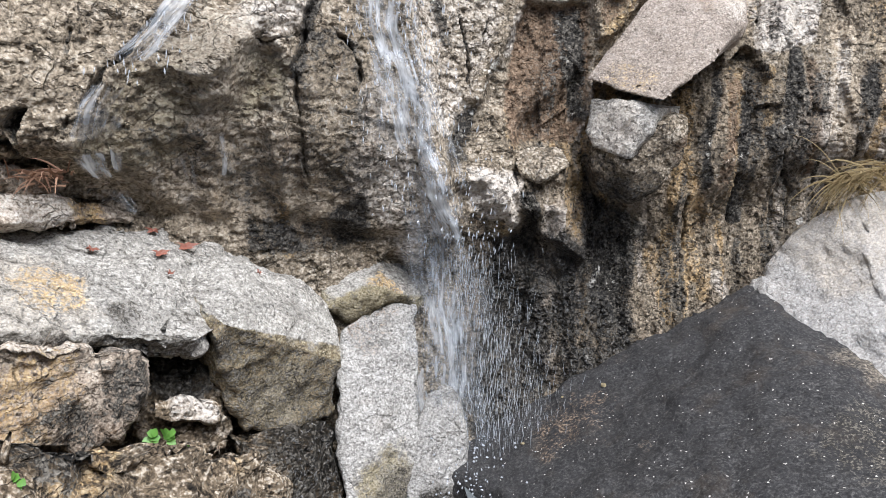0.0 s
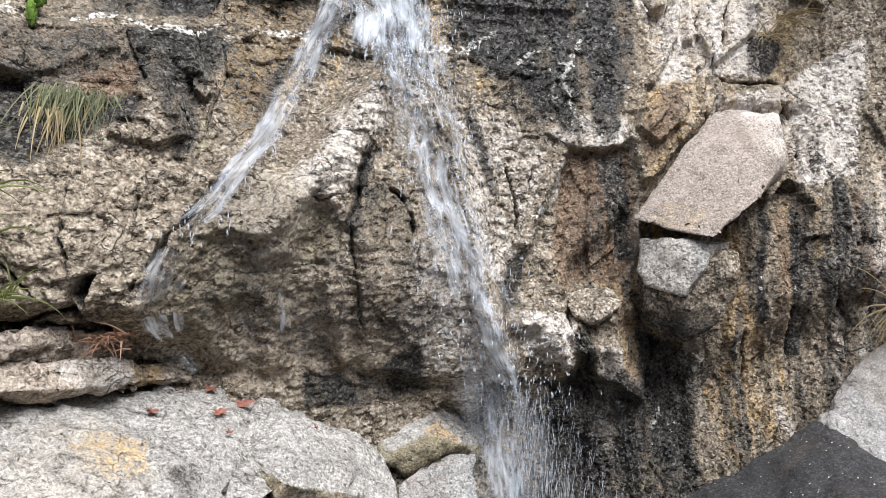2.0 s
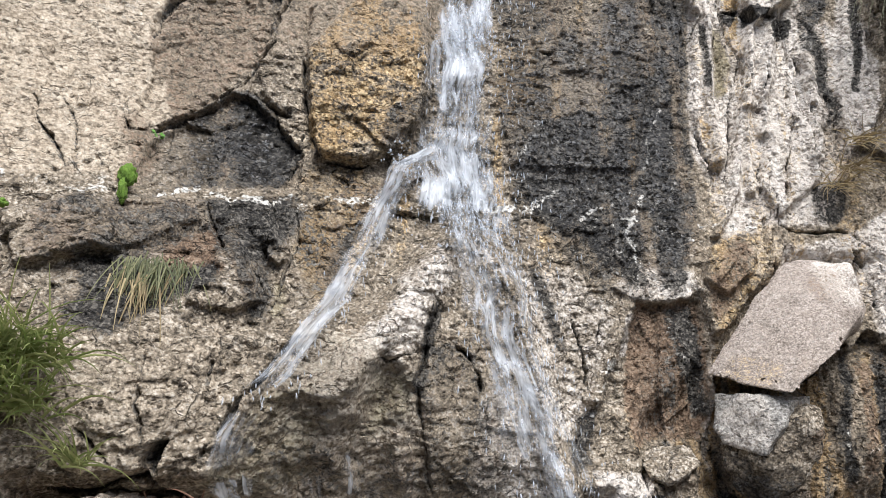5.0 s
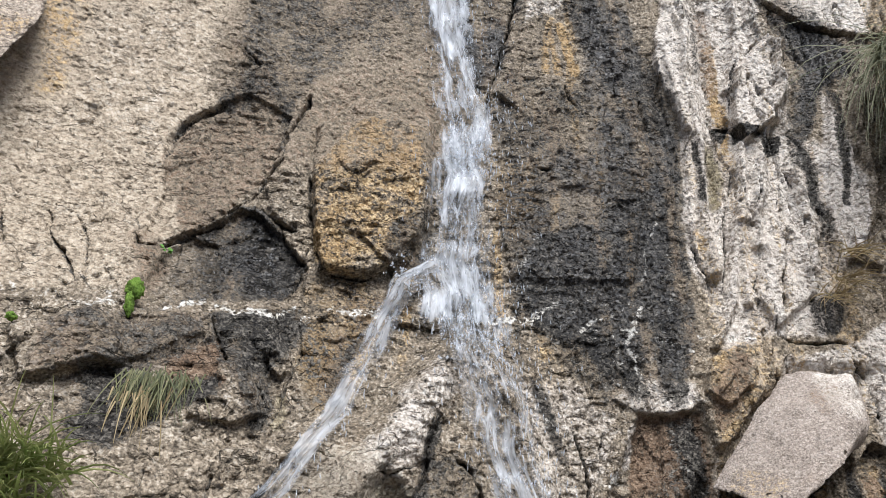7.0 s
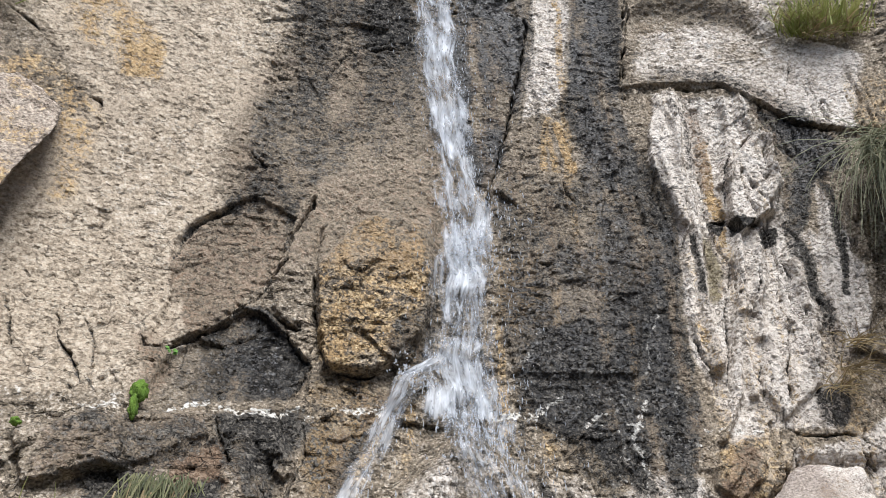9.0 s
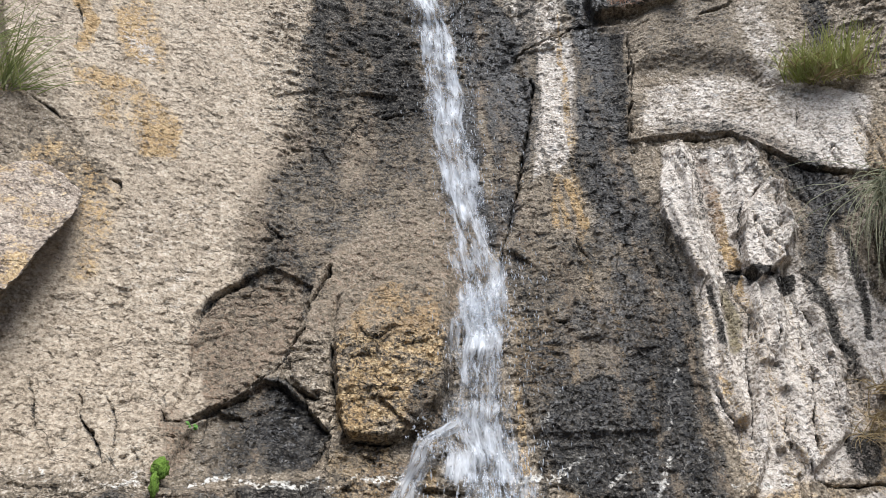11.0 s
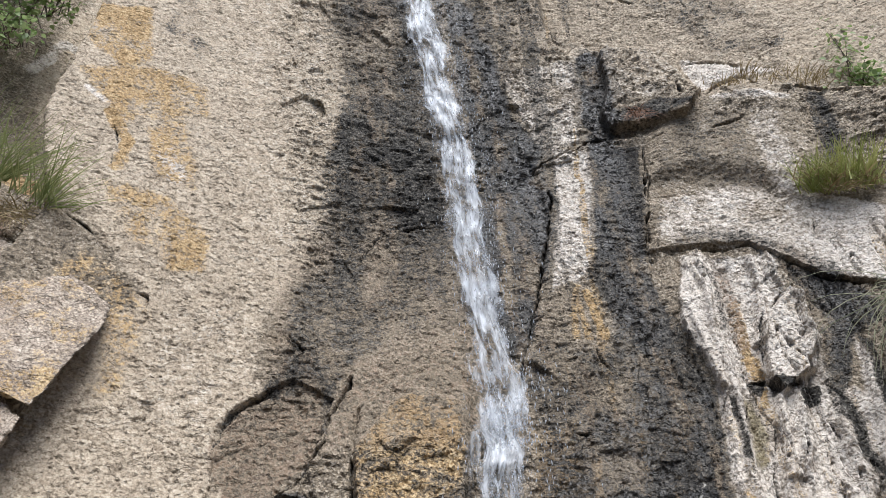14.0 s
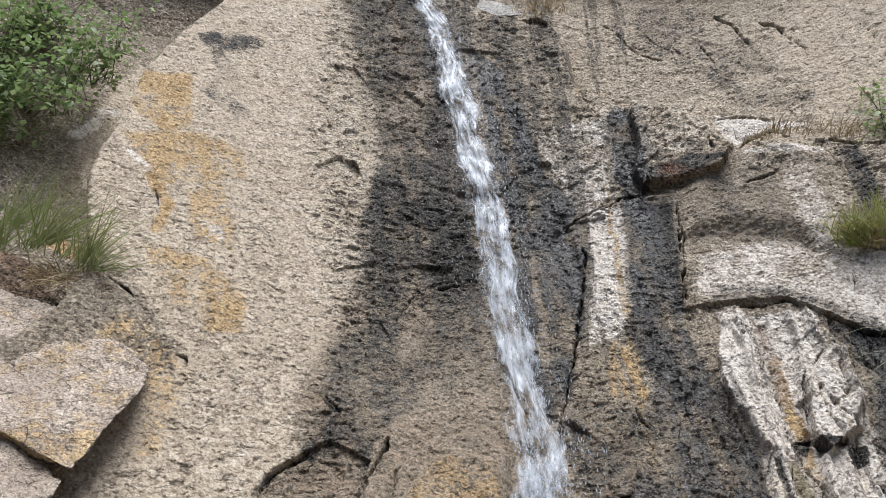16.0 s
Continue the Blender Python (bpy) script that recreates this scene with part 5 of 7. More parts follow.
paint("white", 0.4, [(0.82, 1.66), (0.79, 1.56), (0.86, 1.52)], width=0.006, soft=0.012)
slab("", [(0.96, 1.88), (1.14, 1.97), (1.18, 1.8), (1.07, 1.65), (0.97, 1.6), (0.94, 1.73)], 0.03, 0.02)
paint("ochre", 0.5, [(0.96, 1.88), (1.14, 1.97), (1.18, 1.8), (1.07, 1.65), (0.97, 1.6), (0.94, 1.73)], soft=0.04)
paint("rust", 0.6, [(0.96, 1.83), (1.11, 1.92), (1.13, 1.8), (1.03, 1.67), (0.97, 1.64)], soft=0.04)
paint("black", 0.5, [(0.94, 1.87), (0.96, 1.84)], width=0.012, soft=0.02)
paint("tan", 0.85, [(1.21, 2.02), (1.23, 1.91)], width=0.025, soft=0.025)
paint("pale", 0.85, [(0.5, 1.13), (0.71, 1.12), (0.72, 0.99), (0.61, 0.93), (0.52, 0.99)], soft=0.04)
paint("pale", 0.75, [(0.79, 1.02), (0.96, 0.98), (0.96, 0.69), (0.83, 0.8)], soft=0.04)
paint("black", 1.06, [(0.73, 1.03), (0.79, 0.9), (0.78, 0.72)], width=0.028, soft=0.03)
paint("ochre", 0.55, [(0.65, 0.93), (0.73, 0.78)], width=0.02, soft=0.03)
paint("black", 0.75, [(0.57, 0.93), (0.61, 0.77)], width=0.03, soft=0.03)
crack([(0.713, 1.103), (0.747, 0.992), (0.831, 0.823)], 0.016, 0.04)
paint("black", 0.88, [(0.98, 1.05), (1.19, 0.97), (1.27, 0.89), (1.19, 0.69), (0.98, 0.69)], soft=0.05)
paint("rust", 0.5, [(1.11, 0.91), (1.17, 0.76)], width=0.03, soft=0.03)
paint("ochre", 0.6, [(1.29, 0.89), (1.42, 1.07), (1.53, 1.02), (1.48, 0.69), (1.27, 0.69)], soft=0.05)
paint("black", 1.06, [(1.58, 1.53), (1.57, 1.24), (1.61, 0.97)], width=0.025, soft=0.03)
paint("black", 0.88, [(1.47, 1.53), (1.41, 1.28), (1.45, 1.11)], width=0.02, soft=0.03)
paint("rust", 0.6, [(1.52, 1.49), (1.51, 1.11)], width=0.03, soft=0.03)
paint("ochre", 0.6, [(1.61, 1.53), (1.65, 1.32)], width=0.025, soft=0.03)
paint("black", 0.88, [(1.66, 1.32), (1.72, 1.2)], width=0.03, soft=0.03)
paint("white", 0.45, [(1.43, 1.26), (1.43, 1.2)], width=0.006, soft=0.012)
paint("white", 0.4, [(1.47, 1.13), (1.51, 1.2), (1.59, 1.24)], width=0.006, soft=0.012)
paint("pale", 0.85, [(1.39, 1.95), (1.54, 2.0), (1.83, 2.18), (1.8, 1.64), (1.58, 1.59), (1.57, 1.7), (1.51, 1.87)], soft=0.04)
crack([(1.495, 1.958), (1.576, 1.855), (1.594, 1.743), (1.591, 1.655)], 0.016, 0.05)
paint("black", 0.5, [(1.63, 1.78), (1.63, 1.65)], width=0.02, soft=0.03)

# wall behind the free fall
# three light patches that brighten the shaded hollow by colour
paint("tan", 0.7, [(-0.75, 1.13), (-0.28, 1.21), (0.13, 1.04), (-0.02, 0.89), (-0.5, 0.89), (-0.74, 0.93)], soft=0.1)
paint("pale", 0.3, [(-0.72, 1.15), (-0.28, 1.28), (0.04, 1.14), (-0.14, 0.98), (-0.5, 0.93), (-0.74, 0.95)], soft=0.1)
paint("pale", 0.5, [(0.1, 1.48), (0.35, 1.22), (0.48, 0.85), (0.25, 0.84), (0.05, 1.04)], soft=0.08)
paint("black", 0.85, [(0.54, 0.83), (0.89, 0.92), (1.18, 0.69), (1.27, 0.42), (0.97, 0.27), (0.65, 0.05), (0.46, 0.22)], soft=0.08)
paint("wet", 0.9, [(0.58, 0.86), (0.89, 0.92), (1.27, 0.42), (0.97, 0.27), (0.65, 0.05), (0.46, 0.22)], soft=0.15)
paint("ochre", 0.65, [(1.28, 0.81), (1.33, 0.7), (1.37, 0.56)], width=0.03, soft=0.03)
paint("ochre", 0.6, [(1.49, 0.88), (1.5, 0.76), (1.49, 0.64)], width=0.02, soft=0.03)
paint("pale", 0.6, [(0.85, 0.94), (0.92, 0.81), (0.97, 0.65)], width=0.04, soft=0.04)
paint("pale", 0.55, [(0.65, 1.03), (0.69, 0.92)], width=0.03, soft=0.03)
paint("white", 0.55, [(1.04, 0.69), (1.08, 0.74)], width=0.014, soft=0.02)
paint("pale", 0.6, [(1.53, 0.74), (1.6, 0.64)], width=0.03, soft=0.03)
paint("tan", 0.9, [(1.9, 1.69), (1.91, 1.45), (1.93, 1.21)], width=0.04, soft=0.03)
paint("pale", 0.6, [(1.9, 1.65), (1.91, 1.32)], width=0.02, soft=0.03)
paint("black", 1.06, [(2.0, 1.58), (1.99, 1.31)], width=0.03, soft=0.03)
paint("black", 1, [(1.73, 1.6), (1.73, 1.31)], width=0.03, soft=0.03)
paint("rust", 0.6, [(1.79, 1.56), (1.85, 1.18)], width=0.03, soft=0.03)
paint("black", 0.81, [(-0.27, 0.91), (-0.1, 0.89), (0.13, 1.02), (0.19, 0.84), (-0.02, 0.79), (-0.25, 0.8)], soft=0.05)
paint("ochre", 0.6, [(-0.15, 0.89), (-0.12, 0.8)], width=0.03, soft=0.03)
paint("green", 0.5, [(-0.56, 1.38), (-0.41, 1.42), (-0.42, 1.13), (-0.66, 1.03), (-0.74, 1.13)], soft=0.06)
crack([(0.688, 1.16), (0.701, 1.059), (0.822, 0.868)], 0.02, 0.05)
crack([(0.993, 1.148), (1.074, 0.968), (1.04, 0.859)], 0.025, 0.06)
crack([(1.715, 1.265), (1.817, 1.086), (1.802, 0.906)], 0.02, 0.05)
crack([(1.381, 1.09), (1.422, 0.855), (1.374, 0.703)], 0.016, 0.04)
crack([(1.561, 1.168), (1.596, 0.934), (1.581, 0.757)], 0.016, 0.04)

# water stains, and the painted shade with them, are drawn out into ragged vertical streaks
drawn = fbm(WX * 6.5 + 0.5 * WZ, WZ * 0.7, 0.5, 131, 5, 0.6)
patch = fbm(WX, WZ, 0.16, 135, 4, 0.6)
thread = np.abs(fbm(WX * 1.6 + 0.4 * WZ, WZ * 0.8, 0.16, 141, 4, 0.55))
dark = MASK[..., CH["black"]]
MASK[..., CH["black"]] = dark * np.clip(1.05 + 1.1 * drawn + 0.9 * patch, 0.25, 1.35)
MASK[..., CH["rust"]] = np.maximum(MASK[..., CH["rust"]], 0.5 * (dark > 0.3) * smooth01((-drawn - 0.05) / 0.2))
MASK[..., CH["ochre"]] *= np.clip(0.98 + 0.7 * drawn + 0.8 * patch, 0.2, 1.2)
MASK[..., CH["wet"]] *= np.clip(0.9 + 1.0 * drawn + 0.7 * patch, 0.1, 1.2)
MASK[..., CH["white"]] *= np.clip(0.72 + 1.2 * patch + 1.5 * fbm(WX, WZ, 0.045, 137, 3, 0.6), 0.05, 0.85)
MASK[..., CH["pale"]] *= np.clip(1.0 + 0.5 * patch + 0.5 * drawn, 0.4, 1.1)
veins = smooth01(1 - thread / 0.025) * smooth01((fbm(WX, WZ, 0.3, 151, 3) + 0.02) / 0.2) * (GX > 0.25)
MASK[..., CH["white"]] = np.maximum(MASK[..., CH["white"]], 0.34 * veins * smooth01((dark - 0.3) / 0.3) * smooth01((3.2 - GZ) / 0.5))

# mineral streaks drawn down the fluted wall by seeping water
flute = smooth01((GX - 0.62) / 0.25) * smooth01((1.75 - GZ) / 0.35) * smooth01((GZ - 0.2) / 0.2)
lines = [fbm(WX * 8 + 0.4 * GZ, GZ * 0.55, 1.0, 70 + k, 4, 0.6) for k in range(3)]
for ch, ln, lo, amount in (("ochre", lines[0], 0.02, 0.6), ("pale", lines[1], 0.12, 0.5), ("black", lines[2], 0.04, 0.62), ("rust", lines[1], -0.5, 0.3)):
    k = flute * amount * smooth01((ln - lo) / 0.18)
    MASK[..., CH[ch]] = np.maximum(MASK[..., CH[ch]], k)
seep = smooth01((GX + 0.75) / 0.5) * smooth01((1.0 - GX) / 0.2) * smooth01((GZ - 1.6) / 0.5)
thin = fbm(WX * 11, GZ * 0.5, 1.0, 80, 4, 0.6)
MASK[..., CH["black"]] = np.maximum(MASK[..., CH["black"]], 0.55 * seep * smooth01((thin - 0.15) / 0.2))
MASK[..., CH["ochre"]] = np.maximum(MASK[..., CH["ochre"]], 0.5 * seep * smooth01((-0.22 - thin) / 0.2))

slits = np.abs(fbm(WX * 4.0 + 0.3 * GZ, GZ * 0.5, 0.5, 97, 4, 0.55))
pale_right = smooth01((GX - 0.85) / 0.2) * smooth01((3.75 - GZ) / 0.2) * smooth01((GZ - 1.5) / 0.3)
MASK[..., CH["black"]] = np.maximum(MASK[..., CH["black"]], 0.4 * pale_right * smooth01(1 - slits / 0.03))
MASK[..., CH["ochre"]] = np.maximum(MASK[..., CH["ochre"]], 0.35 * pale_right * smooth01((lines[0] - 0.1) / 0.2))

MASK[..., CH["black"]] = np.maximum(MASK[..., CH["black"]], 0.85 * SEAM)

# weathering relief of the whole wall
HX, HZ = GX + 0.5 * (WX - GX), GZ + 0.5 * (WZ - GZ)
upright = np.clip((GX - 0.2) / 0.5, 0, 1) * np.clip((4.0 - GZ) / 0.8, 0, 1)
plates = facets(HX, HZ, 0.26, 51, 0.10, 0.009) + facets(HX + 0.3 * HZ, HZ * 1.25 - 0.2 * HX, 0.11, 52, 0.11, 0.004)
ribs = facets(HX * 2.6, HZ * 0.55, 0.26, 53, 0.07, 0.020) + facets(HX * 2.2 + 0.2 * HZ, HZ * 0.6, 0.11, 54, 0.09, 0.008)
small = facets(HX * 0.65 + 0.2 * HZ, HZ * 1.25, 0.045, 55, 0.22, 0.003, 0.05) + facets(HX * 0.7 - 0.25 * HZ, HZ * 1.25, 0.024, 56, 0.28, 0.0012, 0.08)
vert = np.maximum(flute, 0.85 * pale_right)
slats = facets(HX * 1.5 + 0.15 * HZ, HZ * 0.42, 0.045, 57, 0.22, 0.004) + facets(HX * 1.4 - 0.1 * HZ, HZ * 0.5, 0.022, 58, 0.26, 0.0012)
small = small * (1 - vert) + slats * vert
DEPTH += ROUGH * (0.025 * fbm(GX, GZ, 0.5, 41, 3) + plates * (1 - upright) + ribs * upright)
DEPTH += (0.20 + 0.9 * ROUGH) * (small + 0.007 * fbm(GX, GZ, 0.06, 43, 3, 0.7) + 0.006 * fbm(GX, GZ, 0.024, 44, 2, 0.7))
net = np.minimum(np.abs(fbm(WX, WZ, 0.34, 91, 4, 0.55)), np.abs(fbm(WX + 0.4 * WZ, WZ * 1.6, 0.42, 95, 4, 0.55)) * 1.1)
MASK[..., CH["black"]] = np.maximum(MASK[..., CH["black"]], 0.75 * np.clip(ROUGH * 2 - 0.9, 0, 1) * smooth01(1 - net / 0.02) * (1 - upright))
DEPTH += 0.020 * np.clip(ROUGH - 0.3, 0, 1) * smooth01(1 - net / 0.022) * (1 - 0.7 * upright)
DEPTH += 0.022 * pale_right * smooth01(1 - slits / 0.03)
DEPTH += flute * (0.045 * fbm(GX * 5, GZ, 0.55, 61, 3) - 0.03 * np.abs(fbm(GX * 3, GZ * 0.8, 0.3, 65, 4)))


def wall_y(x, z):
    """Depth of the finished wall at a place."""
    a = np.clip(np.searchsorted(gz, np.asarray(z)), 0, len(gz) - 1)
    b = np.clip(np.searchsorted(gx, np.asarray(x)), 0, len(gx) - 1)
    return DEPTH[a, b]


def soft_wall_y(x, z, r=0.06):
    return min(float(wall_y(x + a, z + b)) for a in (-r, 0, r) for b in (-r, 0, r))


cliff = tagged(new("cliff"), "weathered granite cliff face streaked by water", "cliff", kind="structure")
ids = np.arange(GX.size).reshape(GX.shape)
quads = np.stack([ids[:-1, :-1], ids[:-1, 1:], ids[1:, 1:], ids[1:, :-1]], -1).reshape(-1, 4)
which = PIECE[:-1, :-1].ravel()
P3 = np.stack([GX, DEPTH, GZ], -1).reshape(-1, 3)
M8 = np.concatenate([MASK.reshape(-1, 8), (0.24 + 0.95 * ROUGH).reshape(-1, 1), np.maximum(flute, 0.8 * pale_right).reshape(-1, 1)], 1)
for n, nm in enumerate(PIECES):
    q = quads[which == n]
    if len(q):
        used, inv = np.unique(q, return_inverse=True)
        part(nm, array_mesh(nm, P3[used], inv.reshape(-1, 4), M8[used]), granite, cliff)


# ---------------------------------------------------------------- loose rocks
def rock(name, corners, material, label, stains_shade=(), res=0.03, ease=2, amp=0.02, seed=1, cat="boulder", vein=0.0, cracks=()):
    """A boulder: a hull over its corners, edges worn, surface broken; stains and painted shade are (channel, centre,
    radius, amount).
    """
    bm = bmesh.new()
    vs = [bm.verts.new(c) for c in corners]
    got = bmesh.ops.convex_hull(bm, input=vs)
    bmesh.ops.delete(bm, geom=list({g for g in got["geom_interior"] + got["geom_unused"] if isinstance(g, bmesh.types.BMVert)}), context="VERTS")
    for _ in range(9):
        long = [e for e in bm.edges if e.calc_length() > res * 1.5]
        if not long:
            break
        bmesh.ops.subdivide_edges(bm, edges=long, cuts=1)
        bmesh.ops.triangulate(bm, faces=[f for f in bm.faces if len(f.verts) > 3])
    for _ in range(ease):
        bmesh.ops.smooth_vert(bm, verts=bm.verts[:], factor=0.5, use_axis_x=True, use_axis_y=True, use_axis_z=True)
    bmesh.ops.recalc_face_normals(bm, faces=bm.faces[:])
    bm.normal_update()
    off = Vector((seed * 3.7, seed * 1.3, seed * 2.9))
    moved = []
    for v in bm.verts:
        p = v.co + off
        d = noise.noise(p * 3.2) * 1.6 + noise.noise(p * 9) * 0.8 + noise.noise(p * 24) * 0.4 + noise.noise(p * 52) * 0.25
        c = noise.voronoi(p * 6.5)[0]
        d += 1.1 * (noise.cell(p * 4.3 + Vector((0.3, 0.3, 0.3)) * noise.noise(p * 5)) + 0.6 * noise.cell(p * 9.1 + Vector((0.2, 0.2, 0.2)) * noise.noise(p * 11)))
        d -= 0.9 * max(0.0, 0.22 - (c[1] - c[0])) / 0.22 * (noise.noise(p * 1.7) > -0.1)
        moved.append(v.co + v.normal * d * amp)
    for v, c in zip(bm.verts, moved):
        v.co = c
    norms = np.array([v.normal[:] for v in bm.verts])
    bm.verts.index_update()
    pts = np.array([v.co[:] for v in bm.verts])
    fc = np.array([[v.index for v in f.verts] for f in bm.faces])
    bm.free()
    mk = np.zeros((len(pts), 8))
    jig = np.array([noise.noise(Vector(p) * 6 + off) + 0.7 * noise.noise(Vector(p) * 17 + off) + 0.5 * noise.noise(Vector(p) * 41 + off) for p in pts])
    for line, width, deep in cracks:
        far = np.full(len(pts), 9.0)
        for s, e in zip(line[:-1], line[1:]):
            s, e = np.array(s), np.array(e)
            t = np.clip(((pts - s) @ (e - s)) / ((e - s) @ (e - s)), 0, 1)
            far = np.minimum(far, np.linalg.norm(pts - s - t[:, None] * (e - s), axis=1))
        k = smooth01(1 - (far + 0.012 * jig) / width)
        pts = pts - norms * (deep * k)[:, None]
        mk[:, CH["black"]] = np.maximum(mk[:, CH["black"]], 0.9 * k)
    if vein:
        web = np.array([min(abs(noise.noise(Vector(p) * 4 + off)), abs(noise.noise(Vector(p) * 7 - off)) * 1.4) for p in pts])
        mk[:, CH["black"]] = vein * smooth01(1 - web / 0.09)
    for ch, at, r, v in stains_shade:
        # by facing: real stain, plus top light painted as dark fronts and pale tops
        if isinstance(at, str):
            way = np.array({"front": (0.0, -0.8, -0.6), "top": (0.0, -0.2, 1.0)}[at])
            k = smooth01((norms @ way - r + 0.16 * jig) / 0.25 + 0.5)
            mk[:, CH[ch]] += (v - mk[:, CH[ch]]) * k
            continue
        k = smooth01((r - np.linalg.norm(pts - np.array(at), axis=1) + jig * r * 0.35) / (0.5 * r) + 0.3)
        mk[:, CH[ch]] += (v - mk[:, CH[ch]]) * k
    ob = part(name, array_mesh(name, pts, fc, mk), material)
    return tagged(ob, label, cat)


# ledge boulder and the rocks at the foot of the fall; stained fronts also paint top light's shade
rock("ledge_boulder", [(-1.06, 2.45, 0.94), (-0.92, 2.66, 0.92), (-0.79, 2.86, 0.89), (-0.61, 2.98, 0.87), (-0.34, 3.10, 0.86), (-0.26, 2.95, 0.71), (-0.28, 2.66, 0.65), (-0.33, 2.57, 0.63), (-0.42, 2.52, 0.62), (-0.56, 2.46, 0.68), (-0.65, 2.38, 0.72), (-0.75, 2.30, 0.73), (-0.93, 2.15, 0.78), (-0.34, 2.62, 0.56), (-0.50, 2.54, 0.58), (-0.75, 2.30, 0.70), (-0.94, 2.15, 0.75), (-0.68, 2.95, 0.42)], granite_pale,
     "pale flat-topped granite boulder strewn with red leaves",
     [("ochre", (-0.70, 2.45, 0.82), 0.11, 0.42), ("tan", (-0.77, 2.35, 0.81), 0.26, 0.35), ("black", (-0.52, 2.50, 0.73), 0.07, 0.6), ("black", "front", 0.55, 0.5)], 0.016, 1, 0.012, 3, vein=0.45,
     cracks=[([(-0.74, 2.85, 0.87), (-0.65, 2.76, 0.83), (-0.53, 2.68, 0.78), (-0.40, 2.68, 0.72), (-0.32, 2.63, 0.66)], 0.02, 0.015), ([(-0.84, 2.45, 0.84), (-0.72, 2.62, 0.83), (-0.61, 2.68, 0.80)], 0.012, 0.01)])
rock("ledge_boulder", [(-0.64, 3.00, 0.86), (-0.34, 3.10, 0.86), (-0.26, 3.12, 0.79), (-0.10, 3.14, 0.73), (0.02, 3.10, 0.62), (0.09, 3.00, 0.48), (0.09, 2.98, 0.42), (-0.11, 2.80, 0.54), (-0.28, 2.63, 0.66), (-0.30, 2.62, 0.62), (0.06, 3.00, 0.22), (-0.07, 2.88, 0.22), (-0.21, 2.76, 0.25), (-0.30, 2.70, 0.39), (-0.23, 3.20, 0.21)], granite_pale,
     "pale granite boulder with a brown stained front",
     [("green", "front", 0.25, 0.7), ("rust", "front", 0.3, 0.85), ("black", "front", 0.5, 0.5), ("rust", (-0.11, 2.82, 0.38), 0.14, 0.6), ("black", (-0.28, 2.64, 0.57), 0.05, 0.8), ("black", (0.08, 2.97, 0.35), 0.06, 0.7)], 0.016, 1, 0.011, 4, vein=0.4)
rock("boulder", [(-0.86, 2.00, 0.81), (-0.76, 2.20, 0.75), (-0.67, 2.34, 0.71), (-0.56, 2.44, 0.65), (-0.49, 2.46, 0.62), (-0.48, 2.42, 0.53), (-0.55, 2.40, 0.37), (-0.65, 2.25, 0.42), (-0.88, 2.00, 0.54), (-0.79, 2.70, 0.40), (-1.02, 2.50, 0.47), (-0.56, 2.75, 0.38)], granite_tan,
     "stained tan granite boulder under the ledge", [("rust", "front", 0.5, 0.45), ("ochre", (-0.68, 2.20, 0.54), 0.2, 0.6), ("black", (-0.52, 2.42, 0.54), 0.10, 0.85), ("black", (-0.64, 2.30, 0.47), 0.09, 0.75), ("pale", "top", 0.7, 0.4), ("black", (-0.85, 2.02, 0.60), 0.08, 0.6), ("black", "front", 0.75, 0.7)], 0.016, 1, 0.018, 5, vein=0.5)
rock("stone", [(-0.48, 2.55, 0.46), (-0.39, 2.62, 0.45), (-0.30, 2.66, 0.39), (-0.29, 2.62, 0.35), (-0.43, 2.56, 0.36), (-0.48, 2.54, 0.39), (-0.48, 2.85, 0.30), (-0.33, 2.85, 0.28)], granite_brown,
     "small layered stone wedged under the ledge boulder", [("pale", (-0.35, 2.60, 0.41), 0.1, 0.7)], 0.02, 2, 0.012, 6, "stone")
# black laid over the part nearest the ledge
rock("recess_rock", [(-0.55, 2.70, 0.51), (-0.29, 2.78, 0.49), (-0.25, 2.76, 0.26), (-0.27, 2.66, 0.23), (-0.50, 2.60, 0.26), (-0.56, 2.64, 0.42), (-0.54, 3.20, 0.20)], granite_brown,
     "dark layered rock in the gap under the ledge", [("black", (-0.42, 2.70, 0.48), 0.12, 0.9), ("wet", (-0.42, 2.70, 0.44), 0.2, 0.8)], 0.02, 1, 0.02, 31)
rock("foot_rock", [(-0.85, 1.95, 0.57), (-0.75, 2.15, 0.49), (-0.53, 2.34, 0.38), (-0.36, 2.44, 0.35), (-0.14, 2.56, 0.28), (-0.10, 2.50, 0.13), (-0.11, 2.40, 0.00), (-0.46, 2.05, 0.23), (-0.80, 1.80, 0.39), (-0.50, 3.00, -0.15), (-1.08, 2.60, 0.07), (-0.17, 3.00, -0.04)], granite_brown,
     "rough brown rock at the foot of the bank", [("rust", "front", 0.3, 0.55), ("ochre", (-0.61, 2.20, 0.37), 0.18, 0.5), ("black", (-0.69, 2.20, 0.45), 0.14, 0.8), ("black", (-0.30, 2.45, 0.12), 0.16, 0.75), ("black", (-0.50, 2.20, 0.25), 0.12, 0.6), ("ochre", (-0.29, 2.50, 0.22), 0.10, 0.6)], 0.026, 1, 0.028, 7)
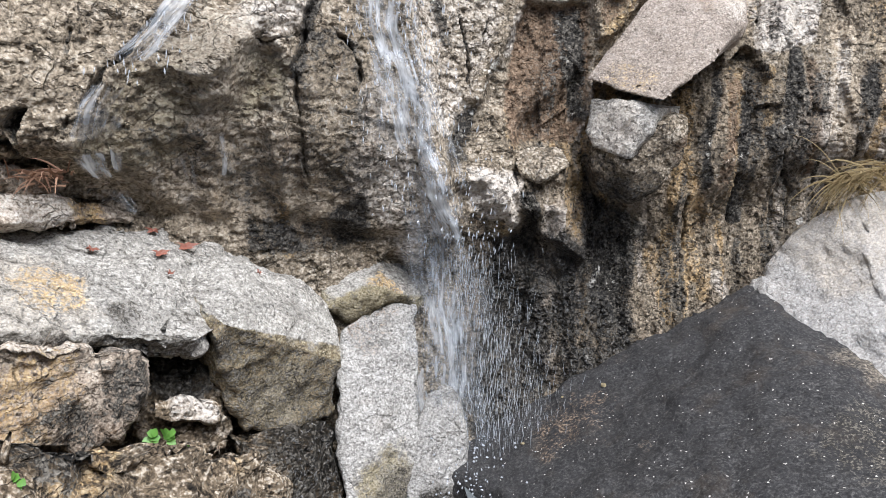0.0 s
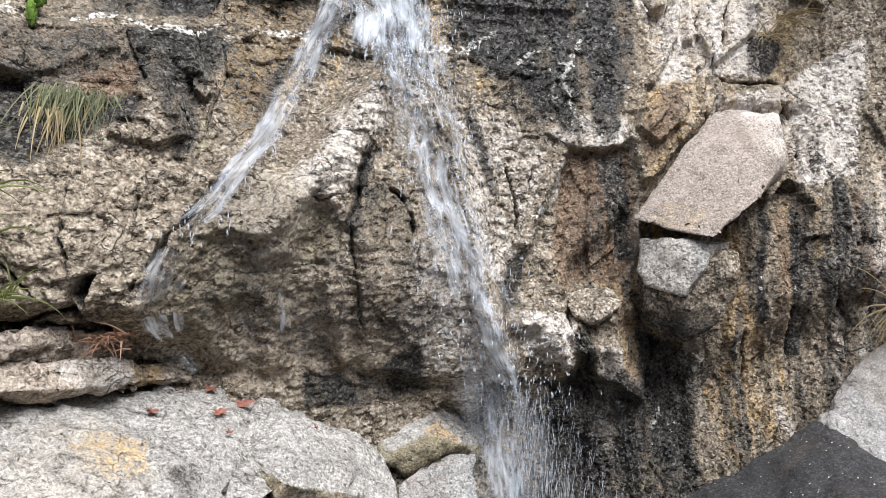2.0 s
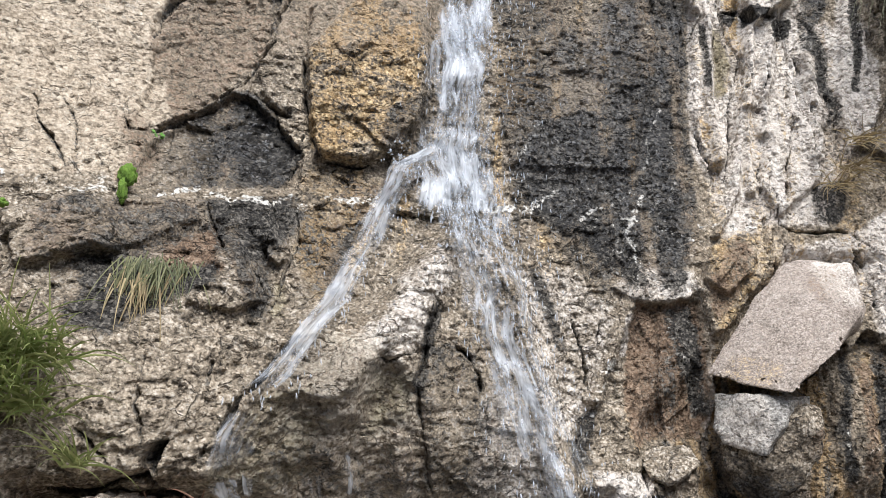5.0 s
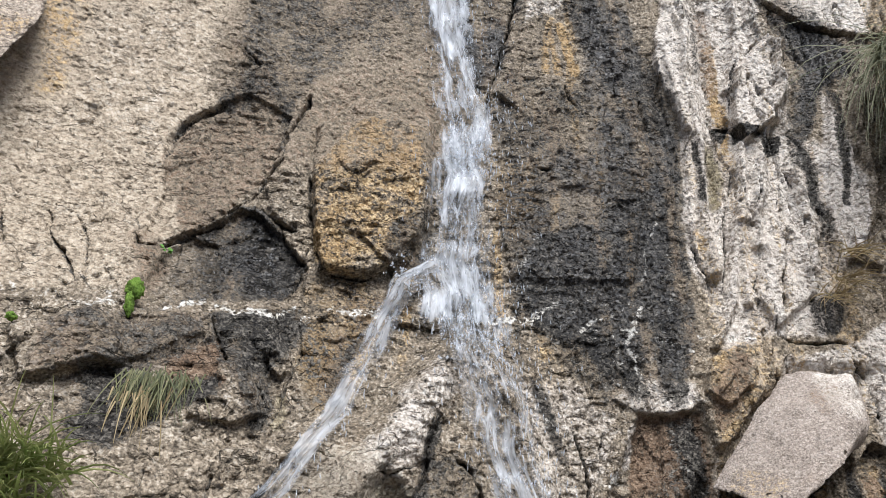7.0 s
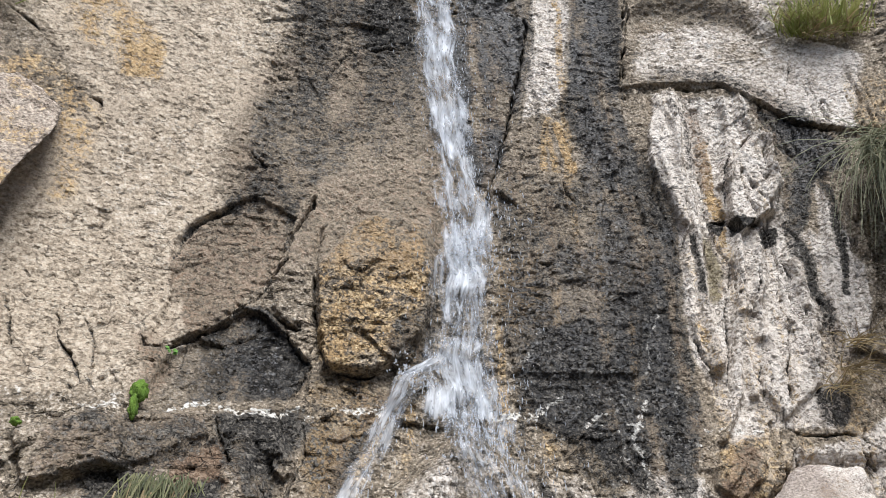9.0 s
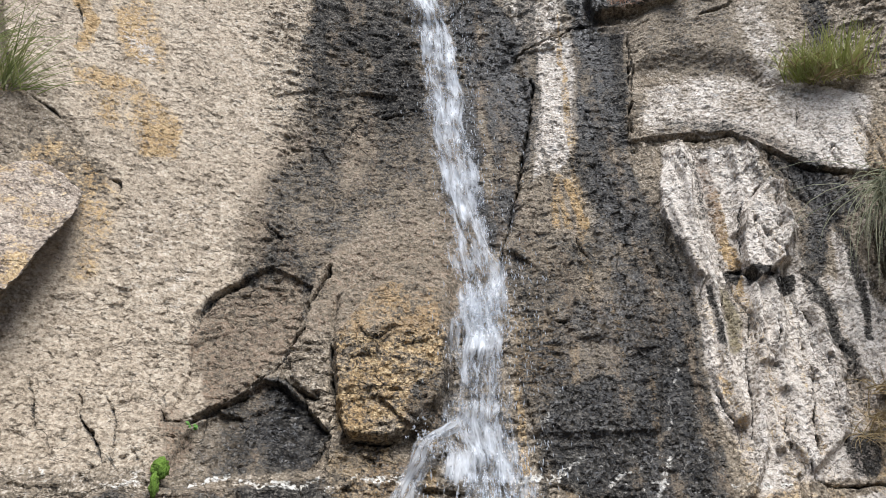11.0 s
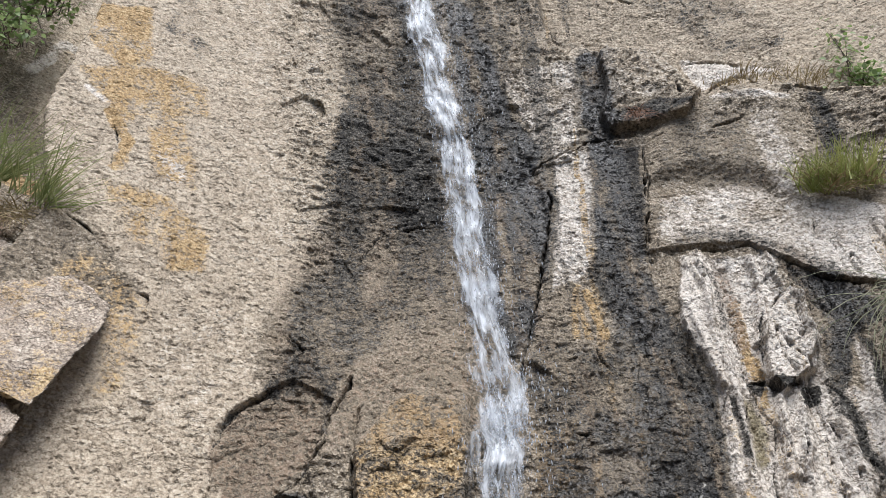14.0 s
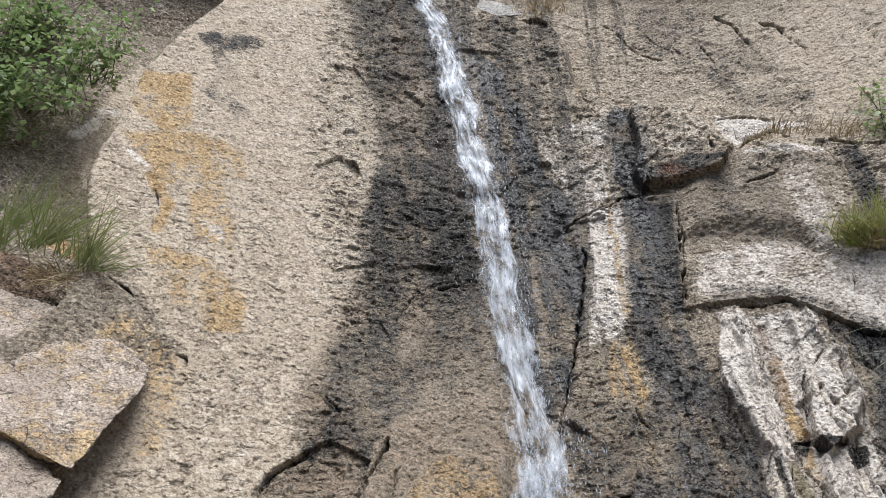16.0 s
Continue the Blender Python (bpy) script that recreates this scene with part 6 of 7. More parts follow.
# the shade below the ledge is painted onto this rock as black
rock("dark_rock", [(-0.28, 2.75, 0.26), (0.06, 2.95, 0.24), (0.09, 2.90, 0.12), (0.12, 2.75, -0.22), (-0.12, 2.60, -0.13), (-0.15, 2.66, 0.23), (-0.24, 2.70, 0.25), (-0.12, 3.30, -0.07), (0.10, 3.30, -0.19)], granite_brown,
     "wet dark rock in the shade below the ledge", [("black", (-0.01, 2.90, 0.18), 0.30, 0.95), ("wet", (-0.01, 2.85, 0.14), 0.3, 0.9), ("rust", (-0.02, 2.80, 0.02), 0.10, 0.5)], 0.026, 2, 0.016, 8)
rock("wet_boulder", [(-0.07, 3.25, 0.72), (0.06, 3.32, 0.78), (0.24, 3.36, 0.79), (0.32, 3.28, 0.73), (0.42, 3.24, 0.66), (0.41, 3.20, 0.61), (0.37, 3.16, 0.55), (0.27, 3.12, 0.60), (0.09, 3.10, 0.53), (0.01, 3.08, 0.59), (-0.00, 3.12, 0.63), (0.18, 3.06, 0.70), (0.27, 3.06, 0.66), (0.19, 3.50, 0.44), (0.36, 3.50, 0.45)], granite_pale,
     "rounded wet granite boulder washed by spray", [("green", "front", 0.3, 0.8), ("ochre", (0.25, 3.08, 0.70), 0.1, 0.6), ("wet", (0.28, 3.30, 0.73), 0.2, 0.6)], 0.02, 3, 0.01, 9)
rock("upright_boulder", [(0.08, 3.05, 0.53), (0.15, 3.08, 0.57), (0.27, 3.10, 0.62), (0.35, 3.12, 0.62), (0.36, 3.10, 0.48), (0.37, 3.08, 0.35), (0.39, 3.04, 0.19), (0.34, 2.98, 0.09), (0.39, 2.85, -0.29), (0.14, 2.75, -0.22), (0.08, 2.92, 0.20), (0.09, 2.98, 0.34), (0.21, 3.40, 0.14), (0.39, 3.30, -0.31)], granite_grey,
     "tall pale granite boulder standing beside the fall", [("rust", (0.19, 3.06, 0.55), 0.14, 0.35), ("green", (0.25, 2.90, -0.01), 0.14, 0.7), ("black", (0.30, 2.92, -0.04), 0.12, 0.6)], 0.022, 3, 0.012, 10)
rock("wet_stone", [(0.40, 3.05, 0.30), (0.47, 3.08, 0.31), (0.52, 3.08, 0.27), (0.54, 3.02, 0.11), (0.55, 2.95, -0.05), (0.51, 2.85, -0.29), (0.30, 2.80, -0.26), (0.33, 2.90, -0.01), (0.38, 2.98, 0.13), (0.51, 3.30, -0.06)], granite_grey,
     "wet pale stone at the edge of the pool", [("wet", (0.46, 3.00, 0.12), 0.3, 0.5), ("black", (0.46, 2.90, -0.10), 0.1, 0.8)], 0.022, 3, 0.012, 11, "stone")
rock("wet_slab", [(0.44, 3.12, -0.01), (0.57, 3.15, 0.06), (0.75, 3.18, 0.13), (0.98, 3.20, 0.22), (1.22, 3.20, 0.36), (1.45, 3.18, 0.55), (1.65, 3.12, 0.74), (1.72, 3.02, 0.70), (1.84, 2.75, 0.60), (1.82, 2.50, 0.54), (1.89, 2.25, 0.51), (1.52, 1.75, 0.39), (1.11, 1.75, 0.25), (0.76, 2.35, 0.02), (0.59, 2.80, -0.11), (0.50, 3.00, -0.15), (1.84, 3.40, -0.10), (1.09, 3.40, -0.37)], granite_dark,
     "smooth dark granite slab wet with spray", [("wet", (1.17, 2.80, 0.28), 0.8, 0.4), ("rust", (0.99, 2.90, 0.15), 0.22, 0.35), ("rust", (1.17, 2.60, 0.15), 0.2, 0.35), ("black", (1.59, 2.85, 0.49), 0.12, 0.5), ("black", (1.59, 2.60, 0.32), 0.14, 0.4), ("black", (1.65, 2.20, 0.36), 0.25, 0.5), ("tan", (1.76, 2.60, 0.50), 0.16, 0.35)], 0.022, 3, 0.009, 12,
     cracks=[([(1.20, 3.15, 0.36), (1.34, 3.00, 0.28), (1.43, 2.85, 0.22), (1.51, 2.70, 0.23)], 0.014, 0.006), ([(1.64, 3.08, 0.70), (1.68, 2.95, 0.56), (1.66, 2.75, 0.42), (1.53, 2.45, 0.25)], 0.03, 0.010)])
rock("pale_boulder", [(1.63, 3.12, 0.72), (1.67, 3.12, 0.76), (1.77, 3.10, 0.85), (1.80, 3.10, 0.97), (1.87, 3.06, 1.05), (1.95, 3.02, 1.11), (2.07, 2.97, 1.15), (2.28, 2.85, 1.18), (1.89, 2.20, 0.50), (1.81, 2.48, 0.54), (1.83, 2.73, 0.60), (1.74, 2.97, 0.66), (1.69, 3.04, 0.69), (2.66, 3.60, 0.65), (2.38, 3.60, 0.64), (1.98, 2.72, 0.89)], granite_smooth,
     "big pale dry granite boulder with a worn rim", [("tan", (1.95, 3.00, 0.89), 0.3, 0.4), ("black", (2.03, 2.90, 0.85), 0.08, 0.4)], 0.026, 3, 0.010, 13)
rock("stone", [(1.78, 3.10, 0.99), (1.81, 3.10, 1.01), (1.81, 3.08, 0.98), (1.78, 3.07, 0.97), (1.76, 3.07, 0.98), (1.83, 3.16, 0.98)], granite_pale, "small rounded stone caught at the cliff foot", [], 0.012, 2, 0.004, 14, "stone")
# overhanging block on the right, in three tiers
hang_up = rock("overhanging_block", [(0.91, 3.12, 1.46), (1.03, 3.12, 1.61), (1.11, 3.14, 1.74), (1.23, 3.18, 1.88), (1.34, 3.14, 1.88), (1.44, 3.12, 1.86), (1.43, 3.04, 1.68), (1.29, 2.90, 1.54), (1.18, 2.88, 1.50), (1.11, 2.87, 1.40), (0.99, 3.00, 1.43), (1.38, 3.60, 1.69), (1.76, 3.60, 1.79), (1.11, 3.50, 1.49)], granite_block,
     "flat-faced tan granite block jutting from the cliff", [("pale", (1.42, 3.10, 1.82), 0.14, 0.7), ("rust", (1.33, 3.10, 1.76), 0.09, 0.4), ("ochre", (1.03, 3.00, 1.44), 0.1, 0.35)], 0.016, 1, 0.007, 15, vein=0.25)
rock("block", [(0.93, 3.12, 1.40), (1.02, 2.97, 1.40), (1.12, 2.91, 1.38), (1.09, 2.90, 1.29), (1.04, 2.94, 1.19), (0.94, 3.06, 1.22), (0.92, 3.10, 1.28), (1.24, 3.50, 1.26), (1.28, 3.12, 1.30), (1.28, 3.12, 1.39)], granite_pale,
     "pale square granite block under the overhang", [("pale", (1.01, 2.98, 1.32), 0.14, 0.6), ("rust", (1.19, 3.02, 1.31), 0.08, 0.6)], 0.018, 1, 0.006, 16)
rock("block", [(0.93, 3.12, 1.23), (0.94, 3.06, 1.21), (1.05, 2.95, 1.18), (1.14, 2.94, 1.33), (1.23, 2.97, 1.37), (1.26, 2.98, 1.21), (1.20, 3.00, 1.09), (1.09, 3.04, 1.02), (0.99, 3.08, 1.06), (0.95, 3.12, 1.12), (1.29, 3.50, 1.12)], granite,
     "dark mottled block with a rounded underside", [("black", (1.09, 3.10, 1.07), 0.16, 0.7), ("rust", (1.25, 3.05, 1.24), 0.1, 0.6), ("black", (1.27, 3.05, 1.16), 0.1, 0.5)], 0.018, 2, 0.012, 17)
rock("knob_stone", [(0.69, 3.20, 1.18), (0.75, 3.20, 1.21), (0.87, 3.18, 1.21), (0.88, 3.12, 1.15), (0.78, 3.08, 1.11), (0.76, 3.10, 1.07), (0.70, 3.14, 1.10), (0.68, 3.16, 1.14), (0.88, 3.50, 1.11)], granite,
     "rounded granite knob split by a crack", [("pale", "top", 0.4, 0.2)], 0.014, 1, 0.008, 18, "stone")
# ledges at the far left foot
rock("ledge_stone", [(-1.22, 2.15, 1.08), (-0.90, 2.62, 1.02), (-0.79, 2.75, 1.00), (-0.64, 2.90, 0.98), (-0.60, 2.90, 0.92), (-0.66, 2.86, 0.90), (-0.90, 2.60, 0.93), (-1.19, 2.10, 1.01), (-0.93, 3.20, 0.87)], granite_tan,
     "flat layered ledge stone beside the trickle", [("pale", (-0.82, 2.65, 0.98), 0.14, 0.6), ("ochre", (-0.72, 2.80, 0.95), 0.08, 0.6), ("wet", (-0.66, 2.90, 0.95), 0.08, 0.9)], 0.02, 1, 0.012, 19, "stone")
rock("ledge_stone", [(-1.21, 2.15, 1.15), (-0.89, 2.60, 1.12), (-0.79, 2.72, 1.10), (-0.74, 2.80, 1.04), (-0.79, 2.74, 1.00), (-0.89, 2.58, 1.02), (-1.19, 2.10, 1.07), (-0.99, 3.10, 1.00)], granite_tan,
     "dark layered ledge stone with dry plants", [("black", (-0.89, 2.60, 1.08), 0.08, 0.3), ("rust", (-0.80, 2.70, 1.06), 0.07, 0.6)], 0.02, 1, 0.014, 20, "stone")
# boulders at the dome's left shoulder
rock("shoulder_boulder", [(-2.39, 2.55, 3.51), (-2.18, 2.68, 3.54), (-2.01, 2.70, 3.46), (-1.93, 2.72, 3.43), (-1.82, 2.77, 3.44), (-1.67, 2.79, 3.33), (-1.49, 2.84, 3.20), (-1.47, 2.77, 3.09), (-1.53, 2.63, 2.82), (-1.57, 2.57, 2.66), (-1.81, 2.46, 2.78), (-2.09, 2.46, 2.85), (-2.02, 3.25, 3.30), (-2.49, 3.20, 3.55)], granite_tan,
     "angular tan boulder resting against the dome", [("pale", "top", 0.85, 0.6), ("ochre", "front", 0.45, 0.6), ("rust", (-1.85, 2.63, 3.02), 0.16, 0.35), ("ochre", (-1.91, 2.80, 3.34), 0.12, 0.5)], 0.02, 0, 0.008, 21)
rock("shoulder_boulder", [(-2.03, 2.42, 2.76), (-1.83, 2.50, 2.78), (-1.67, 2.58, 2.71), (-1.60, 2.58, 2.63), (-1.62, 2.50, 2.47), (-1.66, 2.45, 2.33), (-1.81, 2.35, 2.30), (-1.97, 2.90, 2.70)], granite_tan,
     "tan boulder wedged below the larger one", [("rust", (-1.71, 2.50, 2.65), 0.12, 0.35)], 0.02, 1, 0.010, 22)
rock("red_rock", [(-2.60, 2.70, 3.81), (-2.33, 2.78, 3.84), (-2.16, 2.82, 3.76), (-1.93, 2.86, 3.61), (-1.80, 2.90, 3.53), (-1.91, 2.82, 3.41), (-2.19, 2.75, 3.45), (-2.45, 2.68, 3.43), (-2.41, 3.20, 3.87)], granite_brown,
     "reddish brown rock behind the shoulder boulder", [("rust", (-2.19, 2.80, 3.68), 0.2, 0.8)], 0.024, 2, 0.012, 23)
rock("rim_stone", [(-0.42, 3.72, 6.40), (-0.18, 3.74, 6.46), (0.15, 3.74, 6.35), (0.18, 3.68, 6.16), (-0.11, 3.66, 6.14), (-0.34, 3.68, 6.25), (-0.12, 4.00, 6.71)], granite_pale, "flat stone at the lip of the fall", [], 0.02, 2, 0.008, 24, "stone")

# ---------------------------------------------------------------- ground, pool and the hill above
ground_v, ground_f = [], []
rings = [(-90, 0.15), (-20, 0.05), (-6, -0.02), (-1.5, -0.02), (0.5, -0.04), (2.0, -0.22), (3.3, -0.32), (4.6, -0.32)]
cols = [-400, -60, -14, -5, -2.5, -1.2, 0, 1.2, 2.5, 5, 14, 60, 400]
for yy, zz in [(-900, 0.4)] + rings:
    for xx in cols:
        ground_v.append((xx, yy, zz + 0.02 * math.sin(xx * 1.7 + yy)))
for a in range(len(rings)):
    for b in range(len(cols) - 1):
        k = a * len(cols) + b
        ground_f.append((k, k + 1, k + len(cols) + 1, k + len(cols)))
tagged(part("ground", array_mesh("ground", ground_v, ground_f), gravel), "gravelly ground at the foot of the gorge", "ground", kind="structure")
pv, pf = [], []
for i in range(41):
    for j in range(41):
        px, py = 0.54 + i * 0.05, 1.9 + j * 0.04
        pv.append((px, py, 0.0 + 0.008 * noise.noise(Vector((px * 9, py * 9, 0)))))
for i in range(40):
    for j in range(40):
        k = i * 41 + j
        pf.append((k, k + 41, k + 42, k + 1))
tagged(part("pool", array_mesh("pool", pv, pf), pool_mat), "churned shallow plunge pool", "water", kind="structure")
hv, hf = [], []
hx = [-400, -60, -14, -6, -3.3, -2, -1, 0, 1, 2, 3.3, 6, 14, 60, 400]
for k, (back_y, up_z) in enumerate(((0.0, 0.0), (0.6, 0.12), (2.5, 1.0), (9, 4.0), (60, 18), (900, 60))):
    for xx in hx:
        near = min(max(xx, -3.3), 3.3)
        hv.append((xx, float(wall_y(near, 7.18)) - max(0, abs(xx) - 3.3) * (0.6 if k < 4 else 0.0) + back_y, 7.19 + up_z))
for a in range(5):
    for b in range(len(hx) - 1):
        k = a * len(hx) + b
        hf.append((k, k + 1, k + len(hx) + 1, k + len(hx)))
tagged(part("hillside", array_mesh("hillside", hv, hf), soil), "grassy hillside above the cliff", "hill", kind="structure")
# unseen wall behind the camera, added to hold back low sky light
bv = [(x, -6.5 - 0.4 * math.sin(x * 0.9) + 0.35 * z + 0.3 * noise.noise(Vector((x, z, 1))), z) for z in np.linspace(-0.4, 5, 12) for x in np.linspace(-14, 14, 30)]
bq = [(k * 30 + i, k * 30 + i + 1, k * 30 + i + 31, k * 30 + i + 30) for k in range(11) for i in range(29)]
tagged(part("sky_blocker_south", array_mesh("sky_blocker_south", bv, bq, np.zeros((len(bv), 8))), granite), "unseen wall added behind the camera to block low sky light", "cliff", kind="structure")
for side, nm in ((-1, "gorge_wall_west"), (1, "gorge_wall_east")):
    sv, sf = [], []
    for i in range(15):
        for j in range(12):
            zz = -0.4 + j * 0.69
            yy0 = float(wall_y(side * 3.3, zz))
            sx = side * (3.3 + i * 0.35 + 0.25 * abs(noise.noise(Vector((i * 0.7, j * 0.6, side)))))
            sv.append((sx, yy0 - 0.30 * i + 0.2 * noise.noise(Vector((i * 0.5, j * 0.5, 3))) * (i > 0), zz))
    for i in range(14):
        for j in range(11):
            k = i * 12 + j
            sf.append((k, k + 12, k + 13, k + 1))
    tagged(part(nm, array_mesh(nm, sv, sf, np.zeros((len(sv), 8))), granite), "granite flank of the gorge", "cliff", kind="structure")


# ---------------------------------------------------------------- water
def resample(pts, step):
    pts = np.array(pts, float)
    d = np.r_[0, np.cumsum(np.linalg.norm(np.diff(pts[:, :2], axis=0), axis=1))]
    s = np.arange(0, d[-1], step)
    return np.stack([np.interp(s, d, pts[:, k]) for k in range(pts.shape[1])], 1), s


def stream(name, pts, widths, off, material, parent, seed, wobble=0.02, dense=0.0, free=None):
    """A sheet of running water over the wall along (x, z) places; free: depth to which it arcs out when it leaves the rock."""
    path, s = resample([(x, z, w) for (x, z), w in zip(pts, widths)], 0.015)
    fade = min(0.14, 0.2 * s[-1])
    ends = 1 - smooth01(s / fade) * smooth01((s[-1] - s) / fade)
    n = 13
    vs, uvs, mk = [], [], []
    for k, (x, z, w) in enumerate(path):
        for j in range(n):
            a = 2 * j / (n - 1) - 1
            xx = x + a * w * (0.9 + 0.35 * noise.noise(Vector((s[k] * 3.5, a * 1.5, seed)))) + wobble * noise.noise(Vector((s[k] * 4, 3.1, seed)))
            yy = soft_wall_y(xx, z, 0.02) if free is None else free(z)
            yy -= off * (1.3 - 0.5 * a * a) + 0.012 * noise.noise(Vector((xx * 30, z * 9, seed)))
            vs.append((xx, yy, z))
            uvs.append((a * w + seed * 0.37, s[k]))
            edge = smooth01((1 - abs(a)) * 2.2)
            mk.append((0.42 * edge - 0.22 + dense - 0.7 * ends[k], 0, 0, 0, 0, 0, 0, 0))
    m = len(path)
    ids2 = np.arange(m * n).reshape(m, n)
    fc = np.stack([ids2[:-1, :-1], ids2[:-1, 1:], ids2[1:, 1:], ids2[1:, :-1]], -1).reshape(-1, 4)
    vs = np.array(vs)
    ys = vs[:, 1].reshape(m, n)
    for _ in range(3):
        ys[1:-1] = np.minimum(ys[1:-1], 0.25 * ys[:-2] + 0.5 * ys[1:-1] + 0.25 * ys[2:])
    vs[:, 1] = ys.ravel()
    return part(name, array_mesh(name, vs, fc, np.array(mk), np.array(uvs)), material, parent)


def drops(name, places, parent, seed):
    """Falling drops: slim octahedra drawn out along their fall; places are (x, y, z, length, width)."""
    vs, fc = [], []
    oct_f = np.array([(0, 2, 4), (2, 1, 4), (1, 3, 4), (3, 0, 4), (2, 0, 5), (1, 2, 5), (3, 1, 5), (0, 3, 5)])
    for x, y, z, ln, wd in places:
        k = len(vs)
        lean = random.uniform(-0.12, 0.12) * ln
        vs += [(x - wd, y, z), (x + wd, y, z), (x, y - wd, z), (x, y + wd, z), (x + lean, y, z + ln * 0.6), (x - lean, y, z - ln * 0.4)]
        fc.append(oct_f + k)
    return tagged(part(name, array_mesh(name, np.array(vs), np.concatenate(fc), None, None, True), drops_mat, parent), kind="stuff")


waterfall = tagged(new("waterfall"), "thin white waterfall running down the granite cliff", "waterfall")
TOP = [(-0.54, 6.48), (-0.50, 6.23), (-0.37, 5.92), (-0.30, 5.51), (-0.24, 5.16), (-0.18, 4.76), (-0.11, 4.42), (-0.08, 4.11), (-0.06, 3.81), (-0.01, 3.48), (0.01, 3.24), (0.05, 3.01), (0.07, 2.83), (0.08, 2.65)]
stream("upper_stream", TOP, [0.08, 0.085, 0.11, 0.12, 0.125, 0.12, 0.12, 0.125, 0.125, 0.125, 0.13, 0.13, 0.13, 0.13], 0.03, foam, waterfall, 1, 0.02, 0.10)
stream("upper_stream", TOP, [0.10, 0.10, 0.12, 0.13, 0.14, 0.14, 0.14, 0.15, 0.15, 0.14, 0.13, 0.13, 0.13, 0.14], 0.02, foam_thin, waterfall, 2, 0.03, 0.0)
MID = [(0.05, 3.03), (0.05, 2.82), (0.04, 2.72), (0.03, 2.59), (0.03, 2.44), (0.01, 2.29), (0.05, 2.15), (0.03, 2.02), (0.05, 1.94)]
stream("middle_stream", MID, [0.09, 0.11, 0.15, 0.13, 0.12, 0.14, 0.20, 0.22, 0.22], 0.04, foam, waterfall, 3, 0.03, 0.05)
stream("middle_stream", MID, [0.10, 0.14, 0.17, 0.17, 0.17, 0.20, 0.24, 0.24, 0.22], 0.03, foam_thin, waterfall, 4, 0.02, 0.10)
SIDE = [(0.01, 2.35), (-0.06, 2.29), (-0.17, 2.20), (-0.19, 2.12), (-0.26, 1.98), (-0.33, 1.81), (-0.37, 1.69), (-0.45, 1.57), (-0.52, 1.46), (-0.62, 1.35)]
stream("side_stream", SIDE, [0.05, 0.05, 0.08, 0.07, 0.065, 0.06, 0.06, 0.06, 0.07, 0.08], 0.035, foam_thin, waterfall, 5, 0.02, 0.24)
SIDE2 = [(-0.57, 1.38), (-0.62, 1.29), (-0.64, 1.21), (-0.65, 1.15)]
stream("side_stream", SIDE2, [0.08, 0.09, 0.08, 0.06], 0.02, foam_thin, waterfall, 6, 0.02, 0.02)
stream("side_trickle", [(-0.66, 1.18), (-0.65, 1.10), (-0.64, 1.04)], [0.05, 0.05, 0.04], 0.03, foam, waterfall, 7, 0.01, 0.05)
stream("side_trickle", [(-0.60, 1.18), (-0.60, 1.07)], [0.025, 0.02], 0.03, foam, waterfall, 8, 0.01, 0.02)
stream("side_trickle", [(-0.43, 1.18), (-0.42, 1.06), (-0.41, 0.95)], [0.04, 0.035, 0.04], 0.03, foam_thin, waterfall, 9, 0.01, 0.06)
stream("side_trickle", [(-0.32, 1.25), (-0.31, 1.12), (-0.32, 1.05)], [0.012, 0.012, 0.01], 0.03, foam, waterfall, 10, 0.005, 0.05)
stream("side_trickle", [(-0.67, 1.04), (-0.61, 1.02), (-0.56, 0.97), (-0.54, 0.93)], [0.05, 0.05, 0.045, 0.03], 0.05, foam_thin, waterfall, 11, 0.02, 0.0, lambda z: 2.83)
LOW = [(0.08, 2.20), (0.09, 2.07), (0.10, 1.94), (0.18, 1.75), (0.19, 1.59), (0.24, 1.42), (0.29, 1.23), (0.35, 1.07), (0.42, 0.91), (0.49, 0.76)]
stream("lower_stream", LOW, [0.12, 0.12, 0.14, 0.14, 0.11, 0.11, 0.11, 0.11, 0.11, 0.10], 0.03, foam, waterfall, 12, 0.02, -0.02)
stream("lower_stream", LOW, [0.18, 0.2, 0.22, 0.20, 0.18, 0.19, 0.20, 0.20, 0.18, 0.15], 0.02, foam_thin, waterfall, 13, 0.02, 0.02)
FALL = [(0.34, 1.11), (0.38, 0.97), (0.41, 0.85), (0.44, 0.67), (0.46, 0.46), (0.49, 0.26), (0.52, 0.09), (0.57, -0.04)]
stream("free_fall", FALL, [0.10, 0.10, 0.09, 0.10, 0.13, 0.16, 0.18, 0.20], 0.0, foam, waterfall, 14, 0.02, 0.0, lambda z: 3.17 - 0.06 * max(0, 1.1 - z))
stream("free_fall", FALL, [0.12, 0.14, 0.16, 0.2, 0.22, 0.24, 0.25, 0.26], 0.0, mist, waterfall, 15, 0.02, 0.0, lambda z: 3.10 - 0.06 * max(0, 1.1 - z))

rng = random.Random(5)
spray = []
fall_pts = [(0.40, 0.87), (0.45, 0.67), (0.48, 0.46), (0.54, 0.26), (0.59, 0.09)]
for _ in range(1300):
    t = rng.random() ** 0.8
    k = min(int(t * 4), 3)
    f = t * 4 - k
    x = fall_pts[k][0] * (1 - f) + fall_pts[k + 1][0] * f
    z = fall_pts[k][1] * (1 - f) + fall_pts[k + 1][1] * f
    x += rng.gauss(0.06, 0.08) + abs(rng.gauss(0, 0.20)) * t
    spray.append((x, 3.12 - 0.15 * t + rng.gauss(0, 0.06), z + rng.gauss(0, 0.05), rng.uniform(0.025, 0.085), rng.uniform(0.0005, 0.0010)))
